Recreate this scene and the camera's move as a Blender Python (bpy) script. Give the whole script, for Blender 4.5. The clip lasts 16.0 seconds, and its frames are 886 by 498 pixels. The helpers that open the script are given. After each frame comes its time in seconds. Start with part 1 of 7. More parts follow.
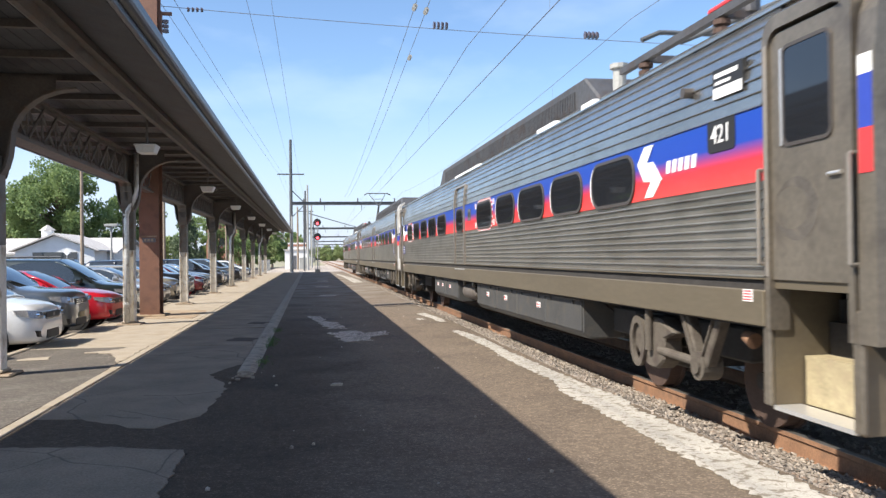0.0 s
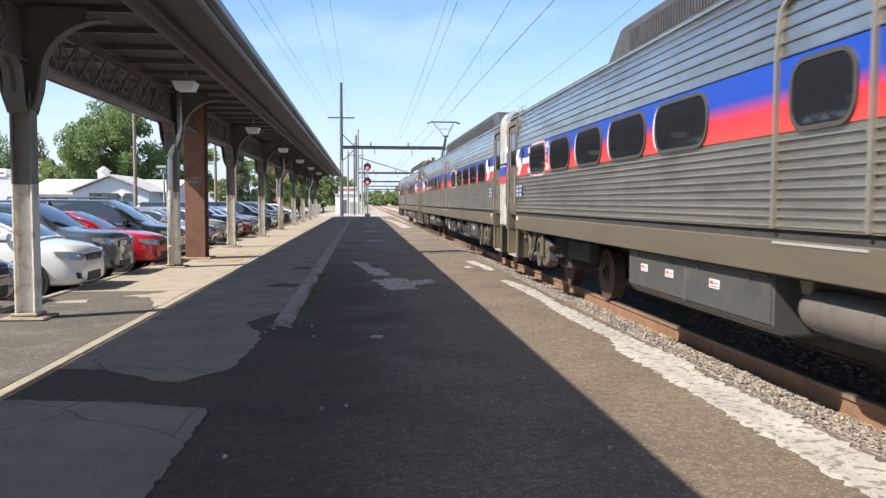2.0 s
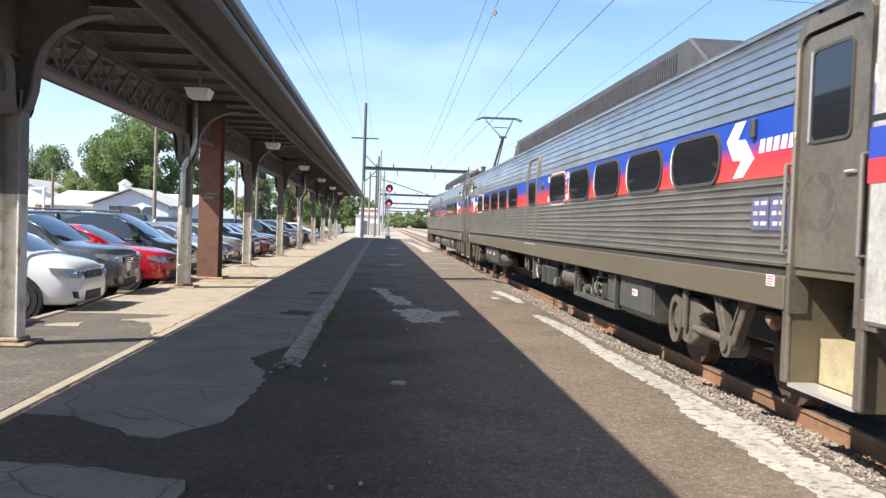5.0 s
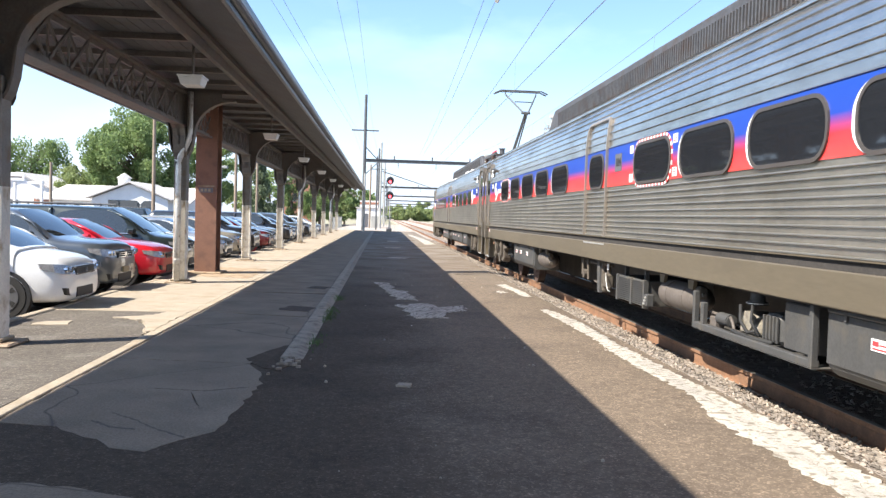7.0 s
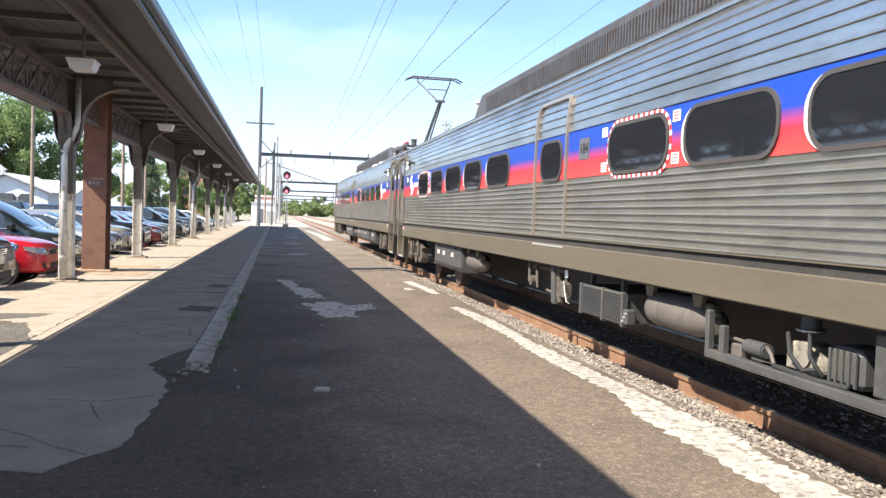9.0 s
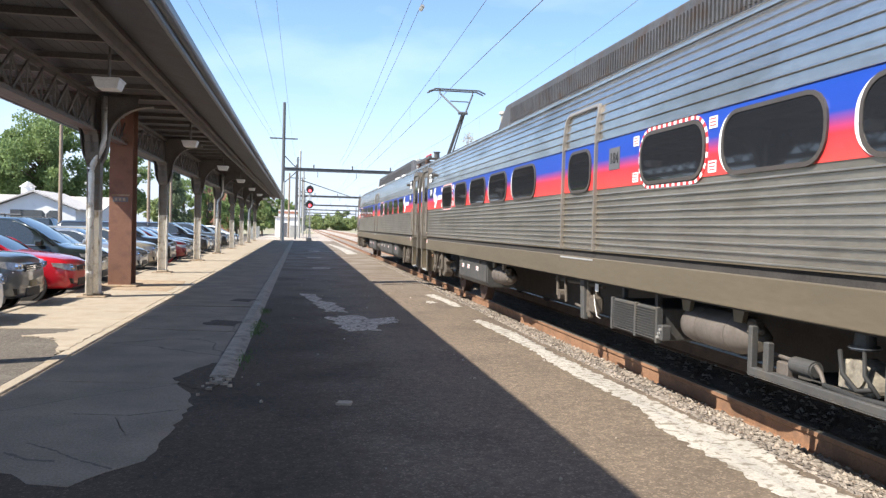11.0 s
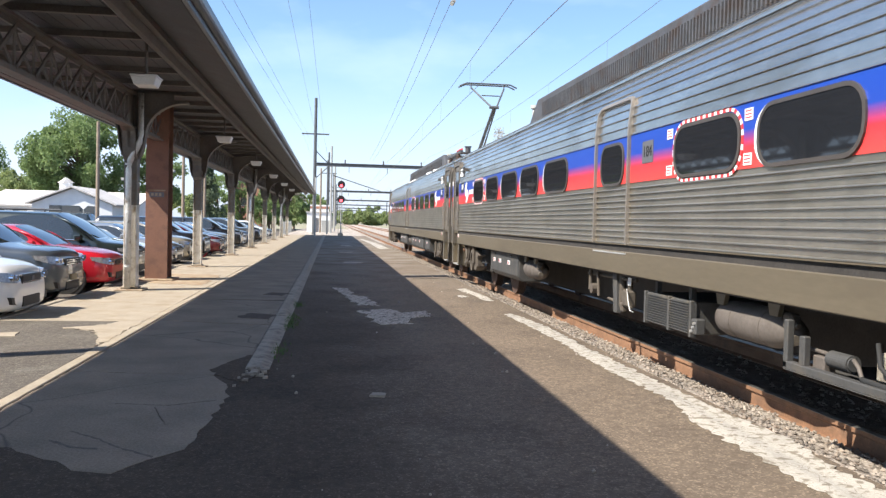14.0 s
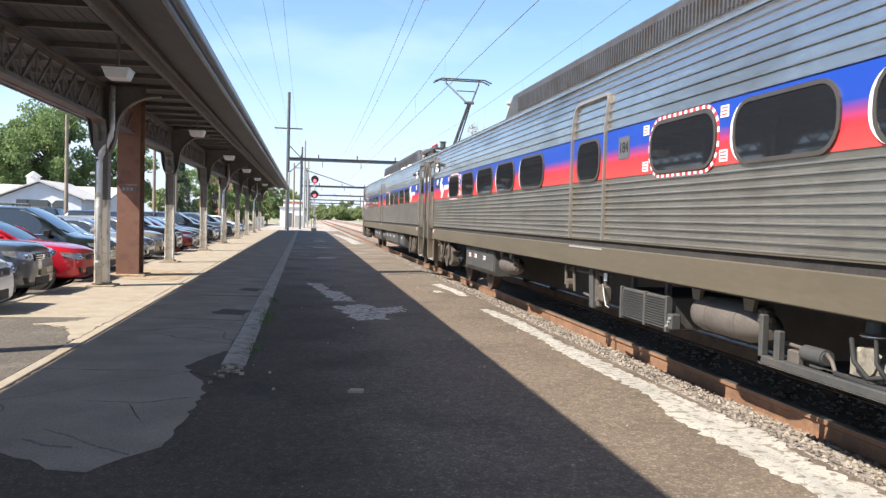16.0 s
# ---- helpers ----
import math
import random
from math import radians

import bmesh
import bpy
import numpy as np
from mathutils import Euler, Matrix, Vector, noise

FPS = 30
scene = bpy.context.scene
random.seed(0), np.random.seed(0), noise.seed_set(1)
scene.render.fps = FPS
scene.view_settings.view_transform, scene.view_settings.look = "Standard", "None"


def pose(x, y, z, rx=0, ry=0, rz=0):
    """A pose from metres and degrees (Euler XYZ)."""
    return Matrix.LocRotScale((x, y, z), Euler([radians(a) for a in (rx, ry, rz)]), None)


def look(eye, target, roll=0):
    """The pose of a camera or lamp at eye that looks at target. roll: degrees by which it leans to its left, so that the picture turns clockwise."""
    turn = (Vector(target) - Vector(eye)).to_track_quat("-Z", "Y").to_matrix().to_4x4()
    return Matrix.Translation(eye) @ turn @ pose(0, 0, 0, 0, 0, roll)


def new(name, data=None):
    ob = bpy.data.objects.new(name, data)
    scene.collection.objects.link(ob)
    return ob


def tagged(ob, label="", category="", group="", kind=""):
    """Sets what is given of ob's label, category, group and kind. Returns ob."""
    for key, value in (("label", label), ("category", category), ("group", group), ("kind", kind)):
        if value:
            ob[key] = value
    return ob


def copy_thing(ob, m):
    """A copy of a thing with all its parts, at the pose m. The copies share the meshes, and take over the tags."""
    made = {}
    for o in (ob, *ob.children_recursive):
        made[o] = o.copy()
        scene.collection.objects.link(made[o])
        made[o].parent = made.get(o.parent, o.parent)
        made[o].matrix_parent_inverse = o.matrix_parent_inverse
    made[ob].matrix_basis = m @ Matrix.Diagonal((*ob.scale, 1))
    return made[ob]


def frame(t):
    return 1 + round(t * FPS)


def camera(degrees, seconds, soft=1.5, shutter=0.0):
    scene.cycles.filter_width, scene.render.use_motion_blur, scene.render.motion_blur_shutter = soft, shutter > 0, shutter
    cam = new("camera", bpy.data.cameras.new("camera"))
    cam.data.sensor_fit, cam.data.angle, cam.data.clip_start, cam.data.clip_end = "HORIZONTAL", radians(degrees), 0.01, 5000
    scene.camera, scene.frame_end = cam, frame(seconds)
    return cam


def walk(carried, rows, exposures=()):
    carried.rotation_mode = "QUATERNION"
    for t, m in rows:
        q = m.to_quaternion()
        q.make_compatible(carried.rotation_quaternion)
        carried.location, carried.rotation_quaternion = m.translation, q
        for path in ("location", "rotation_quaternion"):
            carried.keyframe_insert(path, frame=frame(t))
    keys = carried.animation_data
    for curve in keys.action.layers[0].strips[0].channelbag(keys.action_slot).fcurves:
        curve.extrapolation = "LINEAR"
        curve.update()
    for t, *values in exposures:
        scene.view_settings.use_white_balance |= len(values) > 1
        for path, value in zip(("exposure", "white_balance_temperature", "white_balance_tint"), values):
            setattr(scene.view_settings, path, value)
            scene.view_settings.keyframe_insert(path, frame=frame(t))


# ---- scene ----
cam = camera(57.5, 16.0, soft=1.35, shutter=0.2)
# seconds, eye, point looked at, lean
PATH = [
    (0, (-0.005, -2.196, 1.567), (0.319, -0.223, 1.583), -0.7),
    (0.5, (0.011, -2.006, 1.556), (0.366, -0.039, 1.518), -1.2),
    (1, (0.083, -1.858, 1.566), (0.35, 0.123, 1.504), -0.3),
    (1.5, (0.138, -1.732, 1.561), (0.327, 0.258, 1.48), 0.2),
    (2, (0.128, -1.489, 1.564), (0.328, 0.498, 1.447), 0.1),
    (2.5, (0.092, -1.229, 1.59), (0.315, 0.758, 1.532), 0.2),
    (3, (0.092, -1.05, 1.578), (0.349, 0.933, 1.556), -0.4),
    (3.5, (0.101, -0.808, 1.588), (0.288, 1.183, 1.581), 0.5),
    (4, (0.139, -0.656, 1.591), (0.257, 1.34, 1.558), 0.9),
    (4.2, (0.126, -0.576, 1.599), (0.261, 1.418, 1.535), 2.4),
    (6.3, (0.064, 0.18, 1.58), (0.25, 2.171, 1.531), 1.1),
    (6.5, (0.067, 0.214, 1.58), (0.223, 2.208, 1.529), 0.6),
    (7, (0.057, 0.288, 1.579), (0.208, 2.281, 1.501), 1.7),
    (7.5, (-0.04, 0.4, 1.585), (0.201, 2.382, 1.468), 0.4),
    (8, (-0.121, 0.514, 1.579), (0.211, 2.483, 1.464), -0.1),
    (8.5, (-0.144, 0.554, 1.582), (0.224, 2.518, 1.487), 1.6),
    (9, (-0.138, 0.582, 1.578), (0.267, 2.539, 1.498), 2.0),
    (9.2, (-0.142, 0.605, 1.579), (0.282, 2.558, 1.506), 1.9),
    (11.5, (-0.118, 0.551, 1.584), (0.213, 2.523, 1.534), 1.3),
    (12, (-0.12, 0.531, 1.582), (0.193, 2.506, 1.528), 1.0),
    (12.5, (-0.129, 0.496, 1.58), (0.129, 2.478, 1.519), 0.9),
    (13, (-0.14, 0.503, 1.578), (0.12, 2.485, 1.512), 1.4),
    (13.5, (-0.141, 0.509, 1.578), (0.135, 2.489, 1.511), 1.3),
    (14, (-0.145, 0.531, 1.572), (0.129, 2.511, 1.507), 1.4),
    (14.5, (-0.149, 0.544, 1.573), (0.149, 2.521, 1.509), 1.5),
    (15, (-0.167, 0.561, 1.574), (0.154, 2.534, 1.504), 2.9),
    (15.5, (-0.175, 0.555, 1.574), (0.169, 2.524, 1.509), 1.9),
    (16, (-0.186, 0.545, 1.572), (0.153, 2.515, 1.497), 1.5),
]
walk(cam, [(t, look(eye, target, roll)) for t, eye, target, roll in PATH],
     exposures=[(0, 0.87), (4, 0.87), (5, 1.01), (6.5, 1.23), (7.2, 1.33), (8, 1.3), (9, 1.31), (10.5, 1.13), (11.5, 1.04), (12.5, 1.02), (16, 1.05)])

# ---- light ----
SUN_DIR = Vector((0.864, 0.36, -1.0)).normalized()      # the way the sunlight travels
ELEV = math.asin(-SUN_DIR.z)
world = bpy.data.worlds.new("sky")
scene.world = world
world.use_nodes = True
wn, wl = world.node_tree.nodes, world.node_tree.links
bgd = wn["Background"]
sky = wn.new("ShaderNodeTexSky")
sky.sky_type, sky.sun_disc = "NISHITA", False
sky.sun_elevation = ELEV
sky.sun_rotation = math.atan2(-SUN_DIR.x, -SUN_DIR.y)
sky.air_density, sky.dust_density, sky.ozone_density = 1.0, 0.6, 4.8
# thin wisps of cloud mixed over the sky
wtc = wn.new("ShaderNodeTexCoord")
wmap = wn.new("ShaderNodeMapping")
wmap.inputs["Scale"].default_value = (1.2, 1.0, 3.2)
wnoise = wn.new("ShaderNodeTexNoise")
wnoise.inputs["Scale"].default_value, wnoise.inputs["Detail"].default_value = 2.6, 7.0
wramp = wn.new("ShaderNodeValToRGB")
wramp.color_ramp.elements[0].position, wramp.color_ramp.elements[1].position = 0.50, 0.86
wmix = wn.new("ShaderNodeMix")
wmix.data_type = "RGBA"
wmix.inputs[7].default_value = (7.0, 7.6, 8.4, 1)
wfac = wn.new("ShaderNodeMath")
wfac.operation, wfac.inputs[1].default_value = "MULTIPLY", 0.34
wl.new(wtc.outputs["Generated"], wmap.inputs[0])
wl.new(wmap.outputs[0], wnoise.inputs["Vector"])
wl.new(wnoise.outputs[0], wramp.inputs[0])
wl.new(wramp.outputs[0], wfac.inputs[0])
wl.new(wfac.outputs[0], wmix.inputs[0])
wl.new(sky.outputs[0], wmix.inputs[6])
# pale haze low over the horizon
wsep = wn.new("ShaderNodeSeparateXYZ")
whz = wn.new("ShaderNodeMapRange")
whz.inputs[1].default_value, whz.inputs[2].default_value = 0.0, 0.24
whz.inputs[3].default_value, whz.inputs[4].default_value = 0.66, 0.0
whz.interpolation_type = "SMOOTHSTEP"
whaze = wn.new("ShaderNodeMix")
whaze.data_type = "RGBA"
whaze.inputs[7].default_value = (3.5, 4.0, 5.4, 1)
wl.new(wtc.outputs["Generated"], wsep.inputs[0])
wl.new(wsep.outputs[2], whz.inputs[0])
wl.new(whz.outputs[0], whaze.inputs[0])
wl.new(wmix.outputs[2], whaze.inputs[6])
wl.new(whaze.outputs[2], bgd.inputs[0])
bgd.inputs[1].default_value = 0.119
sun_data = bpy.data.lights.new("sun", "SUN")
sun_data.energy, sun_data.angle, sun_data.color = 5.0, radians(0.53), (1.0, 0.93, 0.825)
sun = new("sun", sun_data)
sun.matrix_world = look((0, 0, 40), Vector((0, 0, 40)) + SUN_DIR)

# ---- materials ----
def mat(name, color, rough=0.7, metal=0.0, var=0.25, scale=3.0, fine=40.0, bump=0.0, bump_scale=60.0, dirt=None, dirt_amount=0.5, spec=0.5, random_tint=0.0, stretch=(1, 1, 1), coat=0.0):
    """A surface with variation at two scales, an optional second dirt colour and fine relief."""
    m = bpy.data.materials.new(name)
    m.use_nodes = True
    n, l = m.node_tree.nodes, m.node_tree.links
    b = n["Principled BSDF"]
    b.inputs["Roughness"].default_value, b.inputs["Metallic"].default_value = rough, metal
    b.inputs["Specular IOR Level"].default_value = spec
    b.inputs["Coat Weight"].default_value = coat
    tc = n.new("ShaderNodeTexCoord")
    mp = n.new("ShaderNodeMapping")
    mp.inputs["Scale"].default_value = stretch
    l.new(tc.outputs["Object"], mp.inputs[0])
    big, small = n.new("ShaderNodeTexNoise"), n.new("ShaderNodeTexNoise")
    for t, s, d in ((big, scale, 5.0), (small, fine, 3.0)):
        t.inputs["Scale"].default_value, t.inputs["Detail"].default_value = s, d
        l.new(mp.outputs[0], t.inputs["Vector"])
    add = n.new("ShaderNodeMath")
    add.operation = "ADD"
    l.new(big.outputs[0], add.inputs[0])
    l.new(small.outputs[0], add.inputs[1])
    rng = n.new("ShaderNodeMapRange")
    rng.inputs[1].default_value, rng.inputs[2].default_value = 0.6, 1.4
    rng.inputs[3].default_value, rng.inputs[4].default_value = 1 - var, 1 + var
    l.new(add.outputs[0], rng.inputs[0])
    hsv = n.new("ShaderNodeHueSaturation")
    hsv.inputs["Color"].default_value = (*color, 1)
    l.new(rng.outputs[0], hsv.inputs["Value"])
    out = hsv.outputs[0]
    if random_tint:
        info = n.new("ShaderNodeObjectInfo")
        r2 = n.new("ShaderNodeMapRange")
        r2.inputs[3].default_value, r2.inputs[4].default_value = 1 - random_tint, 1 + random_tint
        l.new(info.outputs["Random"], r2.inputs[0])
        mul = n.new("ShaderNodeMath")
        mul.operation = "MULTIPLY"
        l.new(rng.outputs[0], mul.inputs[0])
        l.new(r2.outputs[0], mul.inputs[1])
        l.new(mul.outputs[0], hsv.inputs["Value"])
    if dirt:
        dn = n.new("ShaderNodeTexNoise")
        dn.inputs["Scale"].default_value, dn.inputs["Detail"].default_value = scale * 1.7, 8.0
        l.new(mp.outputs[0], dn.inputs["Vector"])
        rp = n.new("ShaderNodeValToRGB")
        rp.color_ramp.elements[0].position, rp.color_ramp.elements[1].position = 0.62 - 0.25 * dirt_amount, 0.80 - 0.2 * dirt_amount
        l.new(dn.outputs[0], rp.inputs[0])
        mx = n.new("ShaderNodeMix")
        mx.data_type = "RGBA"
        l.new(rp.outputs[0], mx.inputs[0])
        l.new(out, mx.inputs[6])
        mx.inputs[7].default_value = (*dirt, 1)
        out = mx.outputs[2]
    l.new(out, b.inputs["Base Color"])
    if bump:
        bt = n.new("ShaderNodeTexNoise")
        bt.inputs["Scale"].default_value, bt.inputs["Detail"].default_value = bump_scale, 4.0
        l.new(mp.outputs[0], bt.inputs["Vector"])
        bp = n.new("ShaderNodeBump")
        bp.inputs["Strength"].default_value, bp.inputs["Distance"].default_value = bump, 0.02
        l.new(bt.outputs[0], bp.inputs["Height"])
        l.new(bp.outputs[0], b.inputs["Normal"])
    return m


def cracked(name, color, joint, size, width, edge=0.0, bump=0.3, var=0.3, scale=1.5, fine=60):
    """A surface crossed by fine cracks, optionally worn through in places."""
    m = mat(name, color, rough=0.88, var=var, scale=scale, fine=fine, bump=bump, bump_scale=120, spec=0.3)
    n, l = m.node_tree.nodes, m.node_tree.links
    b = n["Principled BSDF"]
    src = b.inputs["Base Color"].links[0].from_socket
    tc = n.new("ShaderNodeTexCoord")
    wob = n.new("ShaderNodeTexNoise")
    wob.inputs["Scale"].default_value = 3.0 / size
    wm = n.new("ShaderNodeMix")
    wm.data_type = "RGBA"
    wm.inputs[0].default_value = 0.12 * size
    l.new(tc.outputs["Object"], wob.inputs["Vector"])
    l.new(tc.outputs["Object"], wm.inputs[6])
    l.new(wob.outputs["Color"], wm.inputs[7])
    v = n.new("ShaderNodeTexVoronoi")
    v.feature = "DISTANCE_TO_EDGE"
    v.inputs["Scale"].default_value = 1 / size
    l.new(wm.outputs[2], v.inputs["Vector"])
    rp = n.new("ShaderNodeValToRGB")
    rp.color_ramp.elements[0].position, rp.color_ramp.elements[1].position = width, width * 2.2
    l.new(v.outputs["Distance"], rp.inputs[0])
    fac = rp.outputs[0]
    if edge:
        wear = n.new("ShaderNodeTexNoise")
        wear.inputs["Scale"].default_value, wear.inputs["Detail"].default_value = 13.0, 9.0
        l.new(tc.outputs["Object"], wear.inputs["Vector"])
        r2 = n.new("ShaderNodeValToRGB")
        r2.color_ramp.elements[0].position, r2.color_ramp.elements[1].position = edge, edge + 0.06
        l.new(wear.outputs[0], r2.inputs[0])
        mul = n.new("ShaderNodeMath")
        mul.operation = "MULTIPLY"
        l.new(fac, mul.inputs[0])
        l.new(r2.outputs[0], mul.inputs[1])
        fac = mul.outputs[0]
    mx = n.new("ShaderNodeMix")
    mx.data_type = "RGBA"
    l.new(fac, mx.inputs[0])
    mx.inputs[6].default_value = (*joint, 1)
    l.new(src, mx.inputs[7])
    l.new(mx.outputs[2], b.inputs["Base Color"])
    return m


def streaks(m, lo=0.94, hi=1.03):
    """Multiplies a surface's colour by faint vertical wash marks."""
    n, l = m.node_tree.nodes, m.node_tree.links
    b = n["Principled BSDF"]
    src = b.inputs["Base Color"].links[0].from_socket
    tc = n.new("ShaderNodeTexCoord")
    mp = n.new("ShaderNodeMapping")
    mp.inputs["Scale"].default_value = (1, 1.1, 0.25)
    nz = n.new("ShaderNodeTexNoise")
    nz.inputs["Scale"].default_value, nz.inputs["Detail"].default_value, nz.inputs["Roughness"].default_value = 1.3, 6.0, 0.65
    k = n.new("ShaderNodeMapRange")
    k.inputs[1].default_value, k.inputs[2].default_value = 0.40, 0.56
    k.inputs[3].default_value, k.inputs[4].default_value = lo, hi
    sc = n.new("ShaderNodeVectorMath")
    sc.operation = "SCALE"
    l.new(tc.outputs["Object"], mp.inputs[0])
    l.new(mp.outputs[0], nz.inputs["Vector"])
    l.new(nz.outputs[0], k.inputs[0])
    l.new(src, sc.inputs[0])
    l.new(k.outputs[0], sc.inputs["Scale"])
    l.new(sc.outputs[0], b.inputs["Base Color"])
    return m


def side_tone(m, keep):
    """Darkens the low-x side up to a noisy border and greys the far end."""
    n, l = m.node_tree.nodes, m.node_tree.links
    b = n["Principled BSDF"]
    src = b.inputs["Base Color"].links[0].from_socket
    tc = n.new("ShaderNodeTexCoord")
    sp = n.new("ShaderNodeSeparateXYZ")
    nz = n.new("ShaderNodeTexNoise")
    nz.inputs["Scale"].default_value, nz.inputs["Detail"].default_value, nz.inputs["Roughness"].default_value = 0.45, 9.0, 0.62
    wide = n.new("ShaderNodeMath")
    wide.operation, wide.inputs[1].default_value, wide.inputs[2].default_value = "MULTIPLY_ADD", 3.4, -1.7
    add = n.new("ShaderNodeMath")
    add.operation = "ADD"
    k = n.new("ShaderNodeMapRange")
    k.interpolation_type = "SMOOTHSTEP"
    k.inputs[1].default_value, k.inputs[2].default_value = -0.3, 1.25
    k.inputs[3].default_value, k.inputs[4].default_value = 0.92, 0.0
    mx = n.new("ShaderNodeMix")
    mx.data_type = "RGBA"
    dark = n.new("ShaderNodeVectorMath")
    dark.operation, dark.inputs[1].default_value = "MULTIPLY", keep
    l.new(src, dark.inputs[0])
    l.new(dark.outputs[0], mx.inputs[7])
    l.new(tc.outputs["Object"], sp.inputs[0])
    l.new(tc.outputs["Object"], nz.inputs["Vector"])
    l.new(nz.outputs[0], wide.inputs[0])
    l.new(sp.outputs[0], add.inputs[0])
    l.new(wide.outputs[0], add.inputs[1])
    l.new(add.outputs[0], k.inputs[0])
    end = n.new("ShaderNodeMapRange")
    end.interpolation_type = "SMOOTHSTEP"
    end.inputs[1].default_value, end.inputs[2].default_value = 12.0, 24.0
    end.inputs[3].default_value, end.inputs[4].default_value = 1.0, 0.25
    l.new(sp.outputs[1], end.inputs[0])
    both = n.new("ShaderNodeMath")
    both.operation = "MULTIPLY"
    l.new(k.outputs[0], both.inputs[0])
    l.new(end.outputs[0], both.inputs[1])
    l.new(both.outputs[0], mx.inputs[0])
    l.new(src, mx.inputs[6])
    old = n.new("ShaderNodeMapRange")
    old.inputs[1].default_value, old.inputs[2].default_value = 15.0, 38.0
    old.inputs[3].default_value, old.inputs[4].default_value = 0.0, 0.85
    l.new(sp.outputs[1], old.inputs[0])
    patchy = n.new("ShaderNodeTexNoise")
    patchy.inputs["Scale"].default_value, patchy.inputs["Detail"].default_value = 0.8, 8.0
    l.new(tc.outputs["Object"], patchy.inputs["Vector"])
    spread = n.new("ShaderNodeMapRange")
    spread.inputs[1].default_value, spread.inputs[2].default_value = 0.38, 0.6
    l.new(patchy.outputs[0], spread.inputs[0])
    amount = n.new("ShaderNodeMath")
    amount.operation = "MULTIPLY"
    l.new(old.outputs[0], amount.inputs[0])
    l.new(spread.outputs[0], amount.inputs[1])
    grey = n.new("ShaderNodeMix")
    grey.data_type = "RGBA"
    grey.inputs[7].default_value = (0.235, 0.205, 0.17, 1)
    l.new(amount.outputs[0], grey.inputs[0])
    l.new(mx.outputs[2], grey.inputs[6])
    l.new(grey.outputs[2], b.inputs["Base Color"])
    return m


def glow(name, color, strength):
    m = bpy.data.materials.new(name)
    m.use_nodes = True
    b = m.node_tree.nodes["Principled BSDF"]
    b.inputs["Base Color"].default_value = (*color, 1)
    b.inputs["Emission Color"].default_value = (*color, 1)
    b.inputs["Emission Strength"].default_value = strength
    return m


def speckle(m, scale=70.0, lo=0.88, hi=1.75, mid=11.0):
    """Multiplies a surface's colour by stone-sized grains and hand-sized mottling."""
    n, l = m.node_tree.nodes, m.node_tree.links
    b = n["Principled BSDF"]
    src = b.inputs["Base Color"].links[0].from_socket
    tc = n.new("ShaderNodeTexCoord")
    v = n.new("ShaderNodeTexVoronoi")
    v.inputs["Scale"].default_value = scale
    l.new(tc.outputs["Object"], v.inputs["Vector"])
    sp = n.new("ShaderNodeSeparateColor")
    l.new(v.outputs["Color"], sp.inputs[0])
    # few grains are pale, most are dark
    pw = n.new("ShaderNodeMath")
    pw.operation, pw.inputs[1].default_value = "POWER", 6.0
    l.new(sp.outputs[0], pw.inputs[0])
    g = n.new("ShaderNodeMapRange")
    g.inputs[3].default_value, g.inputs[4].default_value = lo, hi
    l.new(pw.outputs[0], g.inputs[0])
    mo = n.new("ShaderNodeTexNoise")
    mo.inputs["Scale"].default_value, mo.inputs["Detail"].default_value, mo.inputs["Roughness"].default_value = mid, 7.0, 0.62
    l.new(tc.outputs["Object"], mo.inputs["Vector"])
    k = n.new("ShaderNodeMapRange")
    k.inputs[1].default_value, k.inputs[2].default_value = 0.33, 0.67
    k.inputs[3].default_value, k.inputs[4].default_value = 0.82, 1.19
    l.new(mo.outputs[0], k.inputs[0])
    mu = n.new("ShaderNodeMath")
    mu.operation = "MULTIPLY"
    l.new(g.outputs[0], mu.inputs[0])
    l.new(k.outputs[0], mu.inputs[1])
    sc = n.new("ShaderNodeVectorMath")
    sc.operation = "SCALE"
    l.new(src, sc.inputs[0])
    l.new(mu.outputs[0], sc.inputs["Scale"])
    l.new(sc.outputs[0], b.inputs["Base Color"])
    return m


ASPHALT = speckle(mat("asphalt", (0.150, 0.116, 0.085), 0.94, var=0.16, scale=0.5, fine=14, bump=0.4, bump_scale=140, spec=0.2, dirt=(0.105, 0.082, 0.062), dirt_amount=0.5))
side_tone(ASPHALT, (0.48, 0.46, 0.44))
ASPHALT_PAD = speckle(mat("parking_asphalt", (0.118, 0.103, 0.087), 0.92, var=0.25, scale=1.0, fine=30, bump=0.6, bump_scale=130, dirt=(0.16, 0.145, 0.125), dirt_amount=0.3, spec=0.25))
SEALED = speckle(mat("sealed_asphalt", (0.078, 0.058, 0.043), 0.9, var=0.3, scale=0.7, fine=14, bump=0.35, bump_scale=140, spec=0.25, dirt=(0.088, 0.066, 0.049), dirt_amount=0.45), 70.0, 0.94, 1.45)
# ballast tone with the shade under the train mixed into it
SHADE_BALLAST = mat("shade_toned_ballast", (0.25, 0.21, 0.17), 0.9, var=0.5, scale=6, fine=40, bump=1.0, bump_scale=38, spec=0.2)
CONCRETE = cracked("sidewalk_concrete", (0.218, 0.172, 0.126), (0.10, 0.08, 0.062), 2.3, 0.0012, bump=0.25, var=0.38)
CRACK = mat("crack_dirt", (0.115, 0.09, 0.068), 0.95, var=0.3, scale=9)
CONCRETE_PALE = mat("pale_concrete", (0.325, 0.275, 0.21), 0.92, var=0.22, scale=1.6, fine=40, bump=0.4, bump_scale=90, dirt=(0.27, 0.215, 0.15), dirt_amount=0.5)
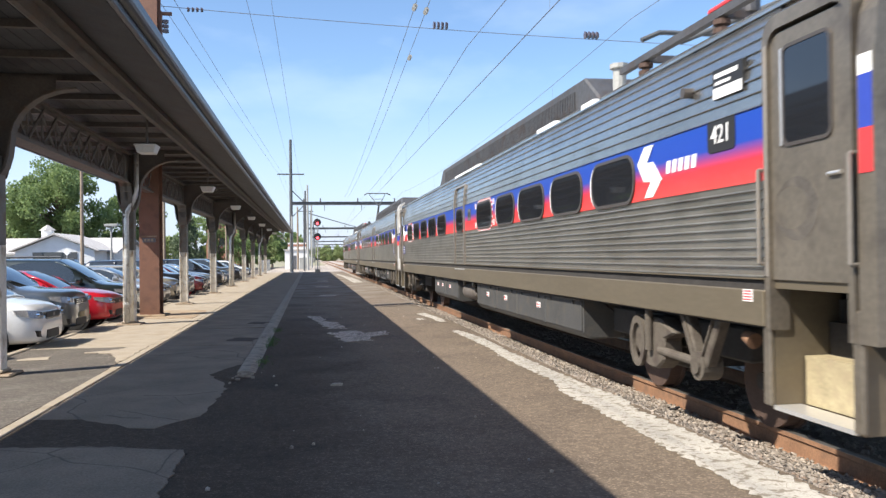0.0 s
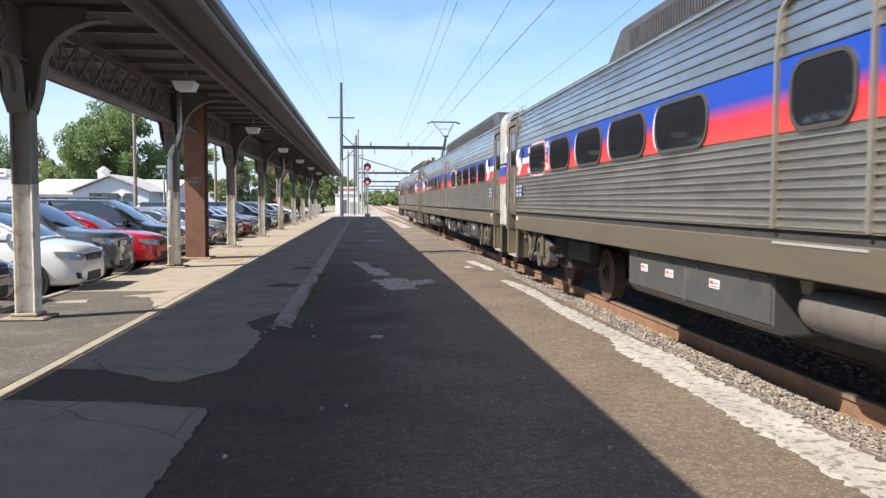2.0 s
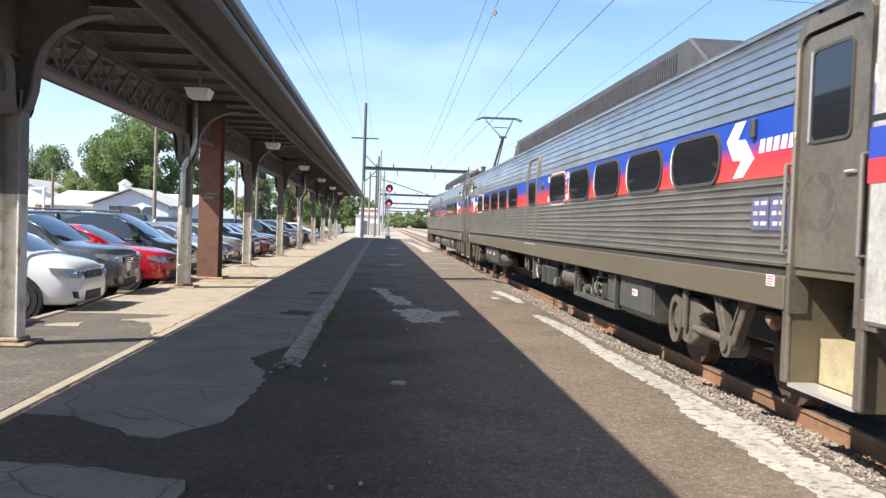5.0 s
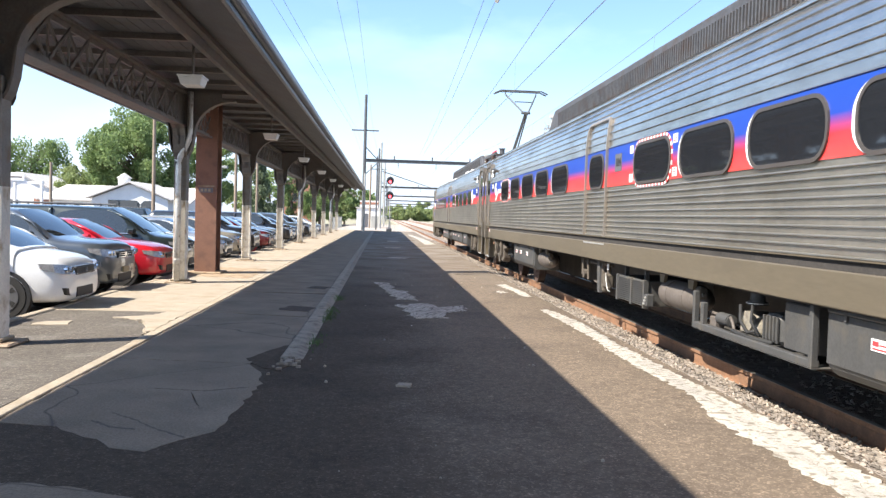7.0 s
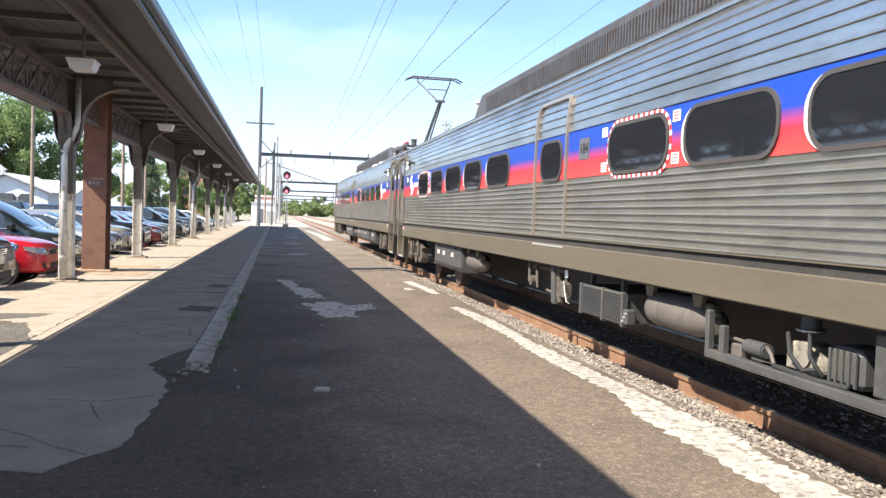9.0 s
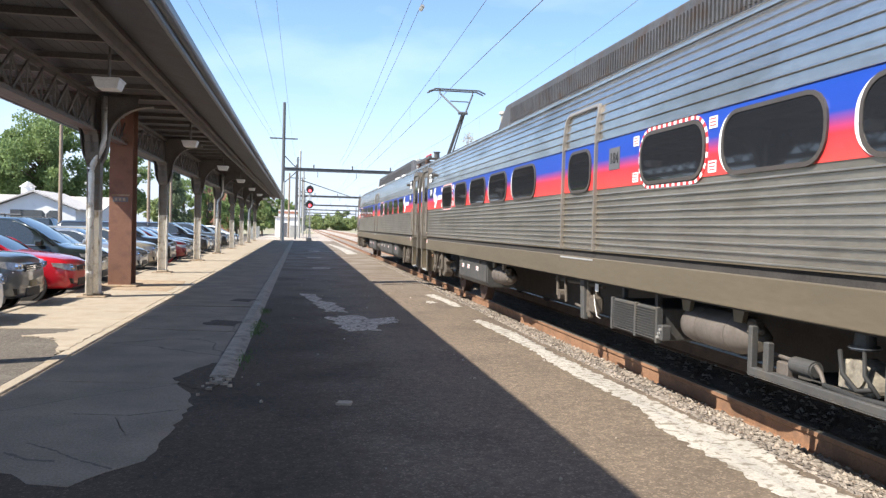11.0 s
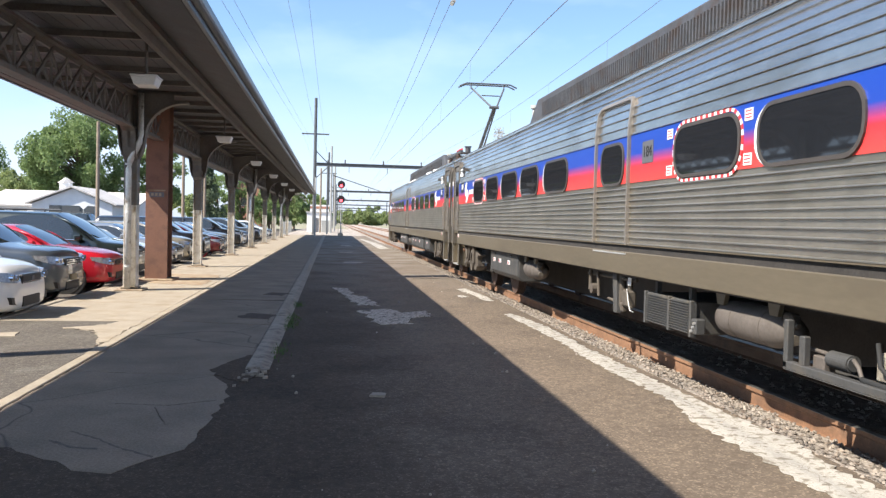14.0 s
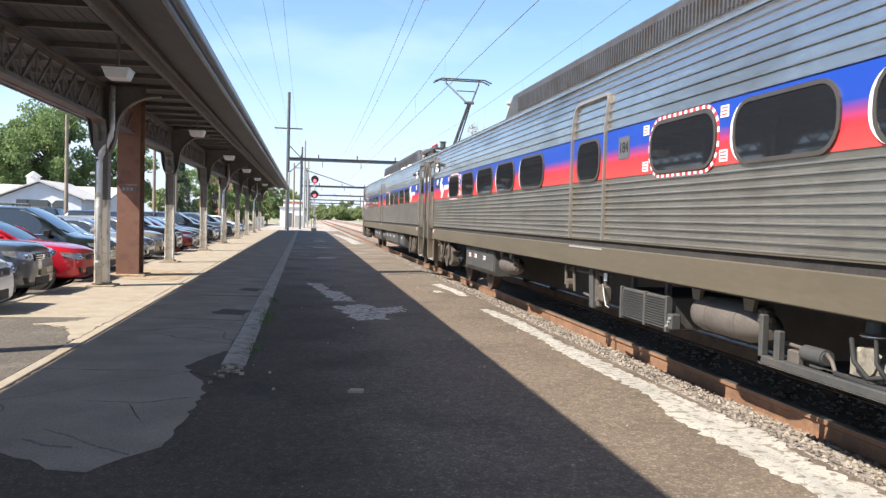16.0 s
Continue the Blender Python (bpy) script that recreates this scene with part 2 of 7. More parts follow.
CONCRETE_RUST = mat("rust_stained_concrete", (0.32, 0.245, 0.165), 0.92, var=0.3, scale=2.5, fine=80, bump=0.4, bump_scale=90, dirt=(0.22, 0.14, 0.08), dirt_amount=0.6)
PLINTH = mat("stained_plinth_concrete", (0.30, 0.235, 0.17), 0.92, var=0.3, scale=4, fine=60, bump=0.4, bump_scale=90, dirt=(0.20, 0.13, 0.075), dirt_amount=0.6)
PATCHED = cracked("worn_patch", (0.43, 0.365, 0.295), (0.11, 0.085, 0.066), 0.24, 0.016, edge=0.395)
WHITE_LINE = cracked("cracked_white_paint", (0.40, 0.37, 0.32), (0.21, 0.18, 0.14), 0.14, 0.005, edge=0.395, var=0.3)
BALLAST = mat("ballast", (0.34, 0.295, 0.25), 0.95, var=0.6, scale=9, fine=45, bump=1.0, bump_scale=38, dirt=(0.15, 0.11, 0.08), dirt_amount=0.4, random_tint=0.3)
RAIL_RUST = mat("rail_rust", (0.215, 0.115, 0.064), 0.85, var=0.35, scale=3, fine=50, bump=0.3, bump_scale=70, dirt=(0.15, 0.085, 0.052), dirt_amount=0.4)
RAIL_SHINE = mat("rail_head_steel", (0.30, 0.28, 0.26), 0.5, 0.9, var=0.15)
TIE = mat("weathered_tie", (0.11, 0.085, 0.065), 0.95, var=0.4, scale=3, fine=60, bump=0.5)
GRASS_FAR = mat("far_ground", (0.25, 0.24, 0.15), 0.95, var=0.5, scale=0.15, fine=2.5, dirt=(0.33, 0.29, 0.23), dirt_amount=0.6)
CANOPY_PAINT = mat("canopy_dark_paint", (0.062, 0.064, 0.07), 0.7, var=0.35, scale=2, fine=30, bump=0.15, dirt=(0.065, 0.055, 0.048), dirt_amount=0.35)
CANOPY_STEEL = mat("canopy_steel", (0.115, 0.102, 0.092), 0.6, var=0.3, scale=3, fine=40, bump=0.12, dirt=(0.12, 0.088, 0.066), dirt_amount=0.45)
FASCIA = mat("fascia_metal", (0.085, 0.095, 0.11), 0.4, 0.4, var=0.25, scale=1.5, fine=30)
COLUMN_PAINT = mat("peeling_column_paint", (0.70, 0.655, 0.575), 0.75, var=0.2, scale=3, fine=50, bump=0.2, dirt=(0.34, 0.25, 0.15), dirt_amount=0.42)
COLUMN_GREEN = mat("dark_column_paint", (0.15, 0.14, 0.125), 0.6, var=0.25, scale=3, fine=50, bump=0.15, dirt=(0.2, 0.12, 0.07), dirt_amount=0.4)
BROWN_STEEL = mat("brown_pole_steel", (0.20, 0.10, 0.065), 0.7, var=0.15, scale=2.5, fine=40, bump=0.2, dirt=(0.145, 0.075, 0.052), dirt_amount=0.45)
GALV = mat("galvanized_pipe", (0.62, 0.61, 0.58), 0.5, 0.35, var=0.2, scale=5, fine=40, dirt=(0.2, 0.16, 0.12), dirt_amount=0.3)
STEEL_DARK = mat("dark_pole_steel", (0.10, 0.105, 0.11), 0.65, 0.2, var=0.25)
POLE_GREY = mat("grey_pole", (0.36, 0.36, 0.34), 0.7, 0.2, var=0.2)
WOOD_POLE = mat("wood_pole", (0.27, 0.21, 0.155), 0.9, var=0.3, scale=6, bump=0.3)
WIRE = mat("wire", (0.20, 0.21, 0.23), 0.5, 0.3)
INSUL = mat("insulator", (0.09, 0.07, 0.08), 0.25)
STAINLESS = streaks(mat("stainless_fluting", (0.58, 0.56, 0.515), 0.27, 0.95, var=0.12, scale=1.0, fine=26, dirt=(0.44, 0.405, 0.345), dirt_amount=0.4, stretch=(1, 0.4, 1.6), random_tint=0.05))
# browner than the upper fluting, to carry the platform's reflection in its colour
STAINLESS_LOW = streaks(mat("platform_toned_lower_fluting", (0.445, 0.405, 0.338), 0.34, 0.85, var=0.14, scale=1.3, fine=22, dirt=(0.335, 0.297, 0.235), dirt_amount=0.45, stretch=(1, 0.5, 1.4)), 0.93, 1.03)
SILL = mat("sill_brownish_steel", (0.185, 0.153, 0.106), 0.5, 0.5, var=0.12, scale=1.2, fine=20, dirt=(0.155, 0.127, 0.09), dirt_amount=0.4, stretch=(1, 0.3, 1.5))
DOOR_STEEL = mat("door_steel", (0.225, 0.195, 0.155), 0.42, 0.6, var=0.25, scale=1.5, fine=25, dirt=(0.12, 0.10, 0.085), dirt_amount=0.35)
STAIN = mat("smeared_door_stain", (0.15, 0.132, 0.112), 0.5, 0.5, var=0.3, scale=6, dirt=(0.21, 0.182, 0.145), dirt_amount=0.5)
BRIGHT_STEEL = mat("bright_edge_steel", (0.72, 0.71, 0.69), 0.38, 0.7, var=0.1)
FAIRING = mat("scuffed_fairing_steel", (0.55, 0.53, 0.49), 0.5, 0.4, var=0.25, scale=2.5, fine=30, dirt=(0.32, 0.29, 0.25), dirt_amount=0.45)
POST_STEEL = mat("door_frame_steel", (0.29, 0.262, 0.228), 0.42, 0.5, var=0.15, scale=4, dirt=(0.33, 0.28, 0.22), dirt_amount=0.4)
ROOF_GREY = mat("roof_hood", (0.088, 0.088, 0.092), 0.6, 0.4, var=0.3, scale=2, fine=20, dirt=(0.08, 0.06, 0.05), dirt_amount=0.5)
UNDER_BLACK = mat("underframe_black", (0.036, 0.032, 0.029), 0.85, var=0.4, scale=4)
UNDER_GREY = mat("equipment_box_grey", (0.064, 0.063, 0.061), 0.6, 0.1, var=0.25, scale=3, dirt=(0.09, 0.08, 0.066), dirt_amount=0.42, bump=0.1)
TRUCK = mat("dusty_truck_steel", (0.100, 0.084, 0.066), 0.85, 0.1, var=0.3, scale=4, dirt=(0.06, 0.045, 0.036), dirt_amount=0.5, bump=0.2)
WHEEL_RUST = mat("wheel_rust", (0.075, 0.046, 0.035), 0.8, 0.2, var=0.3)
GLASS_DARK = mat("dark_tinted_glass", (0.016, 0.018, 0.022), 0.04, 0.0, var=0.1, spec=0.75)
GASKET = mat("window_frame_bronze", (0.085, 0.074, 0.066), 0.45, 0.3, var=0.15)
RUBBER = mat("black_rubber", (0.02, 0.02, 0.02), 0.8, var=0.2)
WHITE_DECAL = mat("white_decal", (0.82, 0.82, 0.80), 0.5, var=0.08)
RED_DECAL = mat("red_decal", (0.62, 0.045, 0.05), 0.5, var=0.1)
BLUE_DECAL = mat("blue_decal", (0.03, 0.06, 0.36), 0.5, var=0.1)
GREY_DECAL = mat("grey_plate", (0.14, 0.14, 0.15), 0.5, 0.3, var=0.1)
BLACK_DECAL = mat("black_plate", (0.02, 0.02, 0.02), 0.5, var=0.1)
STEP_YELLOW = mat("worn_yellow_step", (0.33, 0.275, 0.165), 0.8, var=0.3, scale=6, dirt=(0.3, 0.24, 0.15), dirt_amount=0.5)
KERB = mat("weathered_kerb_concrete", (0.30, 0.255, 0.20), 0.93, var=0.3, scale=4, fine=45, bump=0.6, bump_scale=60, dirt=(0.16, 0.13, 0.10), dirt_amount=0.5)
# column paint darkened to carry the shade under the canopy
COLUMN_SHADED = mat("shaded_upper_column_paint", (0.22, 0.20, 0.175), 0.75, var=0.25, scale=3, fine=50, bump=0.2, dirt=(0.20, 0.13, 0.08), dirt_amount=0.5)
LAMP_WHITE = mat("lamp_housing_white", (0.62, 0.61, 0.58), 0.5, var=0.1)
SIGNAL_BLACK = mat("signal_black", (0.015, 0.015, 0.016), 0.6, var=0.2)
SIGNAL_RED = glow("signal_red_light", (1.0, 0.08, 0.10), 2.2)
HOUSE_WHITE = mat("white_siding", (0.74, 0.74, 0.73), 0.75, var=0.08, scale=2)
BRICK = mat("red_brick_wall", (0.38, 0.19, 0.13), 0.9, var=0.25, scale=5, fine=30)
SHINGLE = mat("grey_shingle", (0.50, 0.475, 0.45), 0.9, var=0.25, scale=2, fine=25, bump=0.3)
BARK = mat("bark", (0.13, 0.10, 0.075), 0.95, var=0.35, scale=5, bump=0.5)
PLASTIC_BLACK = mat("black_plastic", (0.018, 0.018, 0.019), 0.55, var=0.2)
CHROME = mat("chrome", (0.75, 0.75, 0.76), 0.12, 1.0, var=0.05)
LAMP_GLASS = mat("headlamp_glass", (0.30, 0.30, 0.31), 0.08, 0.3, var=0.45, scale=18, coat=1.0)
CAR_GLASS = mat("car_glass", (0.03, 0.037, 0.04), 0.03, 0.0, var=0.1, spec=0.9, coat=0.6)
VALVE = mat("pale_dusty_casting", (0.24, 0.215, 0.17), 0.8, 0.1, var=0.3, scale=9, dirt=(0.13, 0.11, 0.09), dirt_amount=0.5, bump=0.2)
TANK = mat("dusty_air_tank", (0.115, 0.098, 0.085), 0.7, 0.1, var=0.2, scale=3, dirt=(0.085, 0.07, 0.058), dirt_amount=0.5, bump=0.1)
TYRE = mat("tyre", (0.022, 0.021, 0.02), 0.85, var=0.2)
RIM = mat("alloy_rim", (0.45, 0.45, 0.46), 0.3, 0.85, var=0.1)
GRASS = mat("weed_green", (0.07, 0.12, 0.03), 0.8, var=0.4)


def leaf_mat(name, a, c):
    m = mat(name, a, 0.7, var=0.35, scale=0.5, fine=3, dirt=c, dirt_amount=0.7)
    n, l = m.node_tree.nodes, m.node_tree.links
    b = n["Principled BSDF"]
    tr = n.new("ShaderNodeBsdfTranslucent")
    ms = n.new("ShaderNodeMixShader")
    ms.inputs[0].default_value = 0.45
    l.new(b.inputs["Base Color"].links[0].from_socket, tr.inputs["Color"])
    l.new(b.outputs[0], ms.inputs[1])
    l.new(tr.outputs[0], ms.inputs[2])
    l.new(ms.outputs[0], n["Material Output"].inputs["Surface"])
    return m


LEAF = leaf_mat("spring_leaves", (0.215, 0.295, 0.115), (0.15, 0.215, 0.08))
# yellow-green leaves; on the far trees the pale tone stands for haze
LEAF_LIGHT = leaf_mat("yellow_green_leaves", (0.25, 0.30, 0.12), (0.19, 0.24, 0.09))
LEAF_DARK = leaf_mat("conifer_needles", (0.13, 0.17, 0.10), (0.15, 0.19, 0.105))
LEAF_BUD = leaf_mat("pale_budding_twigs", (0.46, 0.40, 0.31), (0.36, 0.31, 0.23))


def car_paint(name, color, metal=0.3):
    return mat(name, color, 0.28, metal, var=0.05, scale=1.0, coat=1.0)


def band_mat():
    """Livery stripe: blue above fading to red below, by height on the car."""
    m = mat("blue_and_red_livery", (0.5, 0.5, 0.5), 0.42, var=0.1, coat=0.2)
    n, l = m.node_tree.nodes, m.node_tree.links
    b = n["Principled BSDF"]
    tc = n.new("ShaderNodeTexCoord")
    sp = n.new("ShaderNodeSeparateXYZ")
    rg = n.new("ShaderNodeMapRange")
    rg.inputs[1].default_value, rg.inputs[2].default_value = 2.03, 2.68
    rp = n.new("ShaderNodeValToRGB")
    e = rp.color_ramp.elements
    e[0].position, e[0].color = 0.0, (0.70, 0.07, 0.055, 1)
    e[1].position, e[1].color = 1.0, (0.008, 0.055, 0.36, 1)
    for p, c in ((0.36, (0.66, 0.035, 0.045, 1)), (0.48, (0.24, 0.045, 0.20, 1)), (0.58, (0.014, 0.055, 0.36, 1))):
        x = e.new(p)
        x.color = c
    l.new(tc.outputs["Object"], sp.inputs[0])
    l.new(sp.outputs[2], rg.inputs[0])
    l.new(rg.outputs[0], rp.inputs[0])
    l.new(rp.outputs[0], b.inputs["Base Color"])
    return m


BAND = band_mat()
NOTICE_BLUE = mat("faded_notice_blue", (0.10, 0.10, 0.19), 0.6, var=0.3, scale=12)


# ---- building helpers ----
def box(bm, x0, x1, y0, y1, z0, z1):
    v = [bm.verts.new(p) for p in ((x0, y0, z0), (x1, y0, z0), (x1, y1, z0), (x0, y1, z0), (x0, y0, z1), (x1, y0, z1), (x1, y1, z1), (x0, y1, z1))]
    for f in ((0, 3, 2, 1), (4, 5, 6, 7), (0, 1, 5, 4), (1, 2, 6, 5), (2, 3, 7, 6), (3, 0, 4, 7)):
        bm.faces.new([v[i] for i in f])
    return v


def cyl(bm, a, b, r0, r1=None, seg=12):
    """A closed round bar from a to b."""
    a, b = Vector(a), Vector(b)
    r1 = r0 if r1 is None else r1
    q = (b - a).to_track_quat("Z", "Y").to_matrix()
    rings = []
    for c, r in ((a, r0), (b, r1)):
        rings.append([bm.verts.new(c + q @ Vector((r * math.cos(2 * math.pi * i / seg), r * math.sin(2 * math.pi * i / seg), 0))) for i in range(seg)])
    for i in range(seg):
        j = (i + 1) % seg
        bm.faces.new((rings[0][i], rings[0][j], rings[1][j], rings[1][i]))
    bm.faces.new(rings[0][::-1])
    bm.faces.new(rings[1])


def prism(bm, outline, axis, lo, hi):
    """An outline of (a, b) pairs pushed along an axis: 'x' takes (y, z), 'y' takes (x, z), 'z' takes (x, y)."""
    put = {"x": lambda a, b, c: (c, a, b), "y": lambda a, b, c: (a, c, b), "z": lambda a, b, c: (a, b, c)}[axis]
    rings = [[bm.verts.new(put(a, b, c)) for a, b in outline] for c in (lo, hi)]
    k = len(outline)
    for i in range(k):
        j = (i + 1) % k
        bm.faces.new((rings[0][i], rings[0][j], rings[1][j], rings[1][i]))
    bm.faces.new(rings[0][::-1])
    bm.faces.new(rings[1])


def tube(bm, pts, r, seg=8):
    """One closed round tube through the points."""
    pts = [Vector(p) for p in pts]
    rings = []
    for i, p in enumerate(pts):
        d = (pts[min(i + 1, len(pts) - 1)] - pts[max(i - 1, 0)]).normalized()
        side = Vector((0, 0, 1)).cross(d)
        if side.length < 0.05:
            side = Vector((1, 0, 0))
        side.normalize()
        up = d.cross(side)
        rings.append([bm.verts.new(p + r * (math.cos(2 * math.pi * k / seg) * side + math.sin(2 * math.pi * k / seg) * up)) for k in range(seg)])
    for a, b in zip(rings, rings[1:]):
        for k in range(seg):
            q = (k + 1) % seg
            bm.faces.new((a[k], a[q], b[q], b[k]))
    bm.faces.new(rings[0][::-1])
    bm.faces.new(rings[-1])


def rounded(a0, a1, b0, b1, r, n=5):
    """Outline of a rectangle with round corners."""
    out = []
    for ca, cb, s in ((a1 - r, b1 - r, 0), (a0 + r, b1 - r, 90), (a0 + r, b0 + r, 180), (a1 - r, b0 + r, 270)):
        for i in range(n + 1):
            w = radians(s + 90 * i / n)
            out.append((ca + r * math.cos(w), cb + r * math.sin(w)))
    return out


def ring_prism(bm, outer, inner, axis, lo, hi):
    put = {"x": lambda a, b, c: (c, a, b), "y": lambda a, b, c: (a, c, b), "z": lambda a, b, c: (a, b, c)}[axis]
    o = [[bm.verts.new(put(a, b, c)) for a, b in outer] for c in (lo, hi)]
    q = [[bm.verts.new(put(a, b, c)) for a, b in inner] for c in (lo, hi)]
    k = len(outer)
    for i in range(k):
        j = (i + 1) % k
        bm.faces.new((o[0][i], o[0][j], o[1][j], o[1][i]))
        bm.faces.new((q[0][j], q[0][i], q[1][i], q[1][j]))
        bm.faces.new((o[0][j], o[0][i], q[0][i], q[0][j]))
        bm.faces.new((o[1][i], o[1][j], q[1][j], q[1][i]))


def finish(name, bm, material, smooth=False, bevel=0.0):
    bmesh.ops.recalc_face_normals(bm, faces=bm.faces)
    if bevel:
        bmesh.ops.bevel(bm, geom=list(bm.edges), offset=bevel, segments=1, affect="EDGES", clamp_overlap=True)
    me = bpy.data.meshes.new(name)
    bm.to_mesh(me)
    bm.free()
    me.materials.append(material)
    if smooth:
        for p in me.polygons:
            p.use_smooth = True
    return new(name, me)


def part(name, bm, material, parent, label="", smooth=False, bevel=0.0):
    ob = finish(name, bm, material, smooth, bevel)
    ob.parent = parent
    return tagged(ob, label)


def thing(name, label, category, group="", kind="", at=None):
    ob = new(name)
    ob.empty_display_size = 0.2
    if at is not None:
        ob.matrix_basis = at
    return tagged(ob, label, category, group, kind)


def structure(name, bm, material, label, category="", smooth=False, bevel=0.0):
    return tagged(finish(name, bm, material, smooth, bevel), label, category, kind="structure")


def B(*boxes):
    bm = bmesh.new()
    for b in boxes:
        box(bm, *b)
    return bm


def C(*bars, seg=12):
    bm = bmesh.new()
    for b in bars:
        cyl(bm, *b, seg=seg)
    return bm


def text_mesh(body, size, depth=0.002, shear=0.0):
    """Lettering as a mesh in the xz plane, centred, facing -y."""
    cu = bpy.data.curves.new("lettering", "FONT")
    cu.body, cu.size, cu.extrude, cu.shear = body, size, depth, shear
    cu.align_x, cu.align_y = "CENTER", "CENTER"
    ob = bpy.data.objects.new("lettering", cu)
    scene.collection.objects.link(ob)
    dg = bpy.context.evaluated_depsgraph_get()
    me = bpy.data.meshes.new_from_object(ob.evaluated_get(dg))
    bpy.data.objects.remove(ob)
    return me


def blob(bm, pts, z0, z1, seed, rough=0.12, step=0.14):
    """A thin sheet with an uneven edge, from a few corners (x, y)."""
    rnd = random.Random(seed)
    out = []
    for (ax, ay), (bx, by) in zip(pts, pts[1:] + pts[:1]):
        k = max(2, int(math.hypot(bx - ax, by - ay) / step))
        for i in range(k):
            f = i / k
            out.append((ax + (bx - ax) * f + rnd.uniform(-rough, rough), ay + (by - ay) * f + rnd.uniform(-rough, rough)))
    prism(bm, out, "z", z0, z1)


# ---- ground, platform and track ----
LOT = -0.14          # level of the car park
TRACK_X = 4.86       # middle of the near track
bm = bmesh.new()
prism(bm, [(-900, -300), (900, -300), (900, 1500), (-900, 1500)], "z", -0.9, -0.42)
structure("ground", bm, GRASS_FAR, "flat dry grassy ground reaching the horizon", "ground")
structure("car_park_surface", B((-70, -4.86, -60, 140, -0.40, LOT)), ASPHALT_PAD, "grey asphalt of the station car park", "car park")
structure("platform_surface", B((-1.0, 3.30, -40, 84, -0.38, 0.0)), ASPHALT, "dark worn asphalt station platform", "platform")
structure("platform_end", B((-5.0, 3.3, 84, 150, -0.38, -0.03)), BALLAST, "gravel beyond the platform end", "gravel")

# sidewalk slabs between the kerb and the columns
sidewalk = thing("sidewalk", "shaded concrete sidewalk of large cracked slabs", "sidewalk", kind="structure")
rnd = random.Random(4)
bm = bmesh.new()
blob(bm, [(-2.71, 6.30), (-2.24, 6.20), (-1.95, 5.95), (-1.68, 5.70), (-1.43, 5.61), (-1.29, 5.86), (-1.10, 6.10), (-1.06, 6.87), (-1.02, 7.76), (-1.10, 8.30), (-1.27, 8.74), (-2.0, 8.84), (-2.71, 8.95)], -0.36, 0.004, 11, 0.02, 0.11)
part("slab", bm, CONCRETE, sidewalk)
bm = bmesh.new()
prism(bm, [(-2.71, 8.975), (-2.0, 8.865), (-1.27, 8.765), (-1.02, 8.765), (-1.02, 12.62), (-1.8, 12.80), (-2.71, 13.08)], "z", -0.36, 0.003)
part("slab", bm, CONCRETE, sidewalk)
bm = bmesh.new()
prism(bm, [(-2.71, 13.12), (-1.8, 12.84), (-1.02, 12.66), (-1.02, 16.15), (-2.71, 16.40)], "z", -0.36, 0.005)
part("slab", bm, CONCRETE, sidewalk)
y = 16.42
while y < 83:
    d = rnd.choice((3.4, 3.6, 3.8))
    part("slab", B((-2.71, -1.02, y + 0.012, min(y + d, 84) - 0.012, -0.36, 0.002 + rnd.uniform(0, 0.004))), CONCRETE, sidewalk, bevel=0.01)
    y += d
bm = bmesh.new()
blob(bm, [(-2.71, -40), (-1.02, -40), (-1.02, 4.66), (-1.22, 4.74), (-1.74, 4.93), (-2.07, 4.98), (-2.71, 5.10)], -0.36, 0.006, 13, 0.025, 0.08)
part("slab", bm, CONCRETE, sidewalk)
part("bed", B((-4.86, -1.0, -40, 84, -0.38, -0.006)), SEALED, sidewalk, "dark bedding showing in the joints")
bm = bmesh.new()
blob(bm, [(-1.18, 8.62), (-0.9, 8.3), (-0.86, 9.3), (-1.02, 9.95), (-1.16, 9.6), (-1.34, 9.0)], -0.02, 0.0085, 12, 0.03, 0.07)
part("asphalt_fill", bm, ASPHALT, sidewalk, "dark asphalt fill lapping over the slab")
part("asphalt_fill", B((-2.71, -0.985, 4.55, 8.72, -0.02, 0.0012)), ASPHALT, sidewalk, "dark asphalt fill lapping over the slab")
for k, (pts, w_) in enumerate((([(-1.98, 6.62), (-1.75, 6.42), (-1.55, 6.18), (-1.40, 6.05), (-1.27, 5.94)], .006), ([(-2.05, 6.38), (-1.86, 6.20), (-1.66, 6.14)], .010), ([(-1.55, 7.35), (-1.42, 6.95), (-1.36, 6.80)], .004), ([(-1.9, 7.5), (-1.45, 7.42), (-1.1, 7.6)], .003))):
    bm = bmesh.new()
    blob(bm, [(x_, y_ + w_ * 2) for x_, y_ in pts] + [(x_, y_ - w_ * 2) for x_, y_ in pts[::-1]], 0.0, 0.0046 + .0003 * k, 200 + k, .008, 0.035)
    part("crack", bm, CRACK, sidewalk, "dark crack filled with dirt")

for k, (px, py, a_, b_) in enumerate(((-1.3, 13.7, .32, .4), (-1.25, 17.6, .25, .35))):
    bm = bmesh.new()
    blob(bm, [(px - a_, py - b_ * .4), (px + a_ * .6, py - b_), (px + a_, py + b_ * .5), (px - a_ * .4, py + b_)], -0.02, 0.009, 70 + k, 0.04)
    part("tar_patch", bm, SEALED, sidewalk, "dark tar patch")

for k in range(34):
    px, py, sz = -0.90 + rnd.gauss(0, .06), 9.1 - abs(rnd.gauss(0, .32)), rnd.uniform(.008, .034)
    bm = bmesh.new()
    blob(bm, [(px - sz, py - sz), (px + sz, py - sz * .7), (px + sz * .8, py + sz), (px - sz * .6, py + sz * .8)], 0.0, 0.02 + sz * .35, 90 + k, sz * .35, .03)
    part("rubble", bm, KERB, sidewalk, "crumbled kerb fragment")

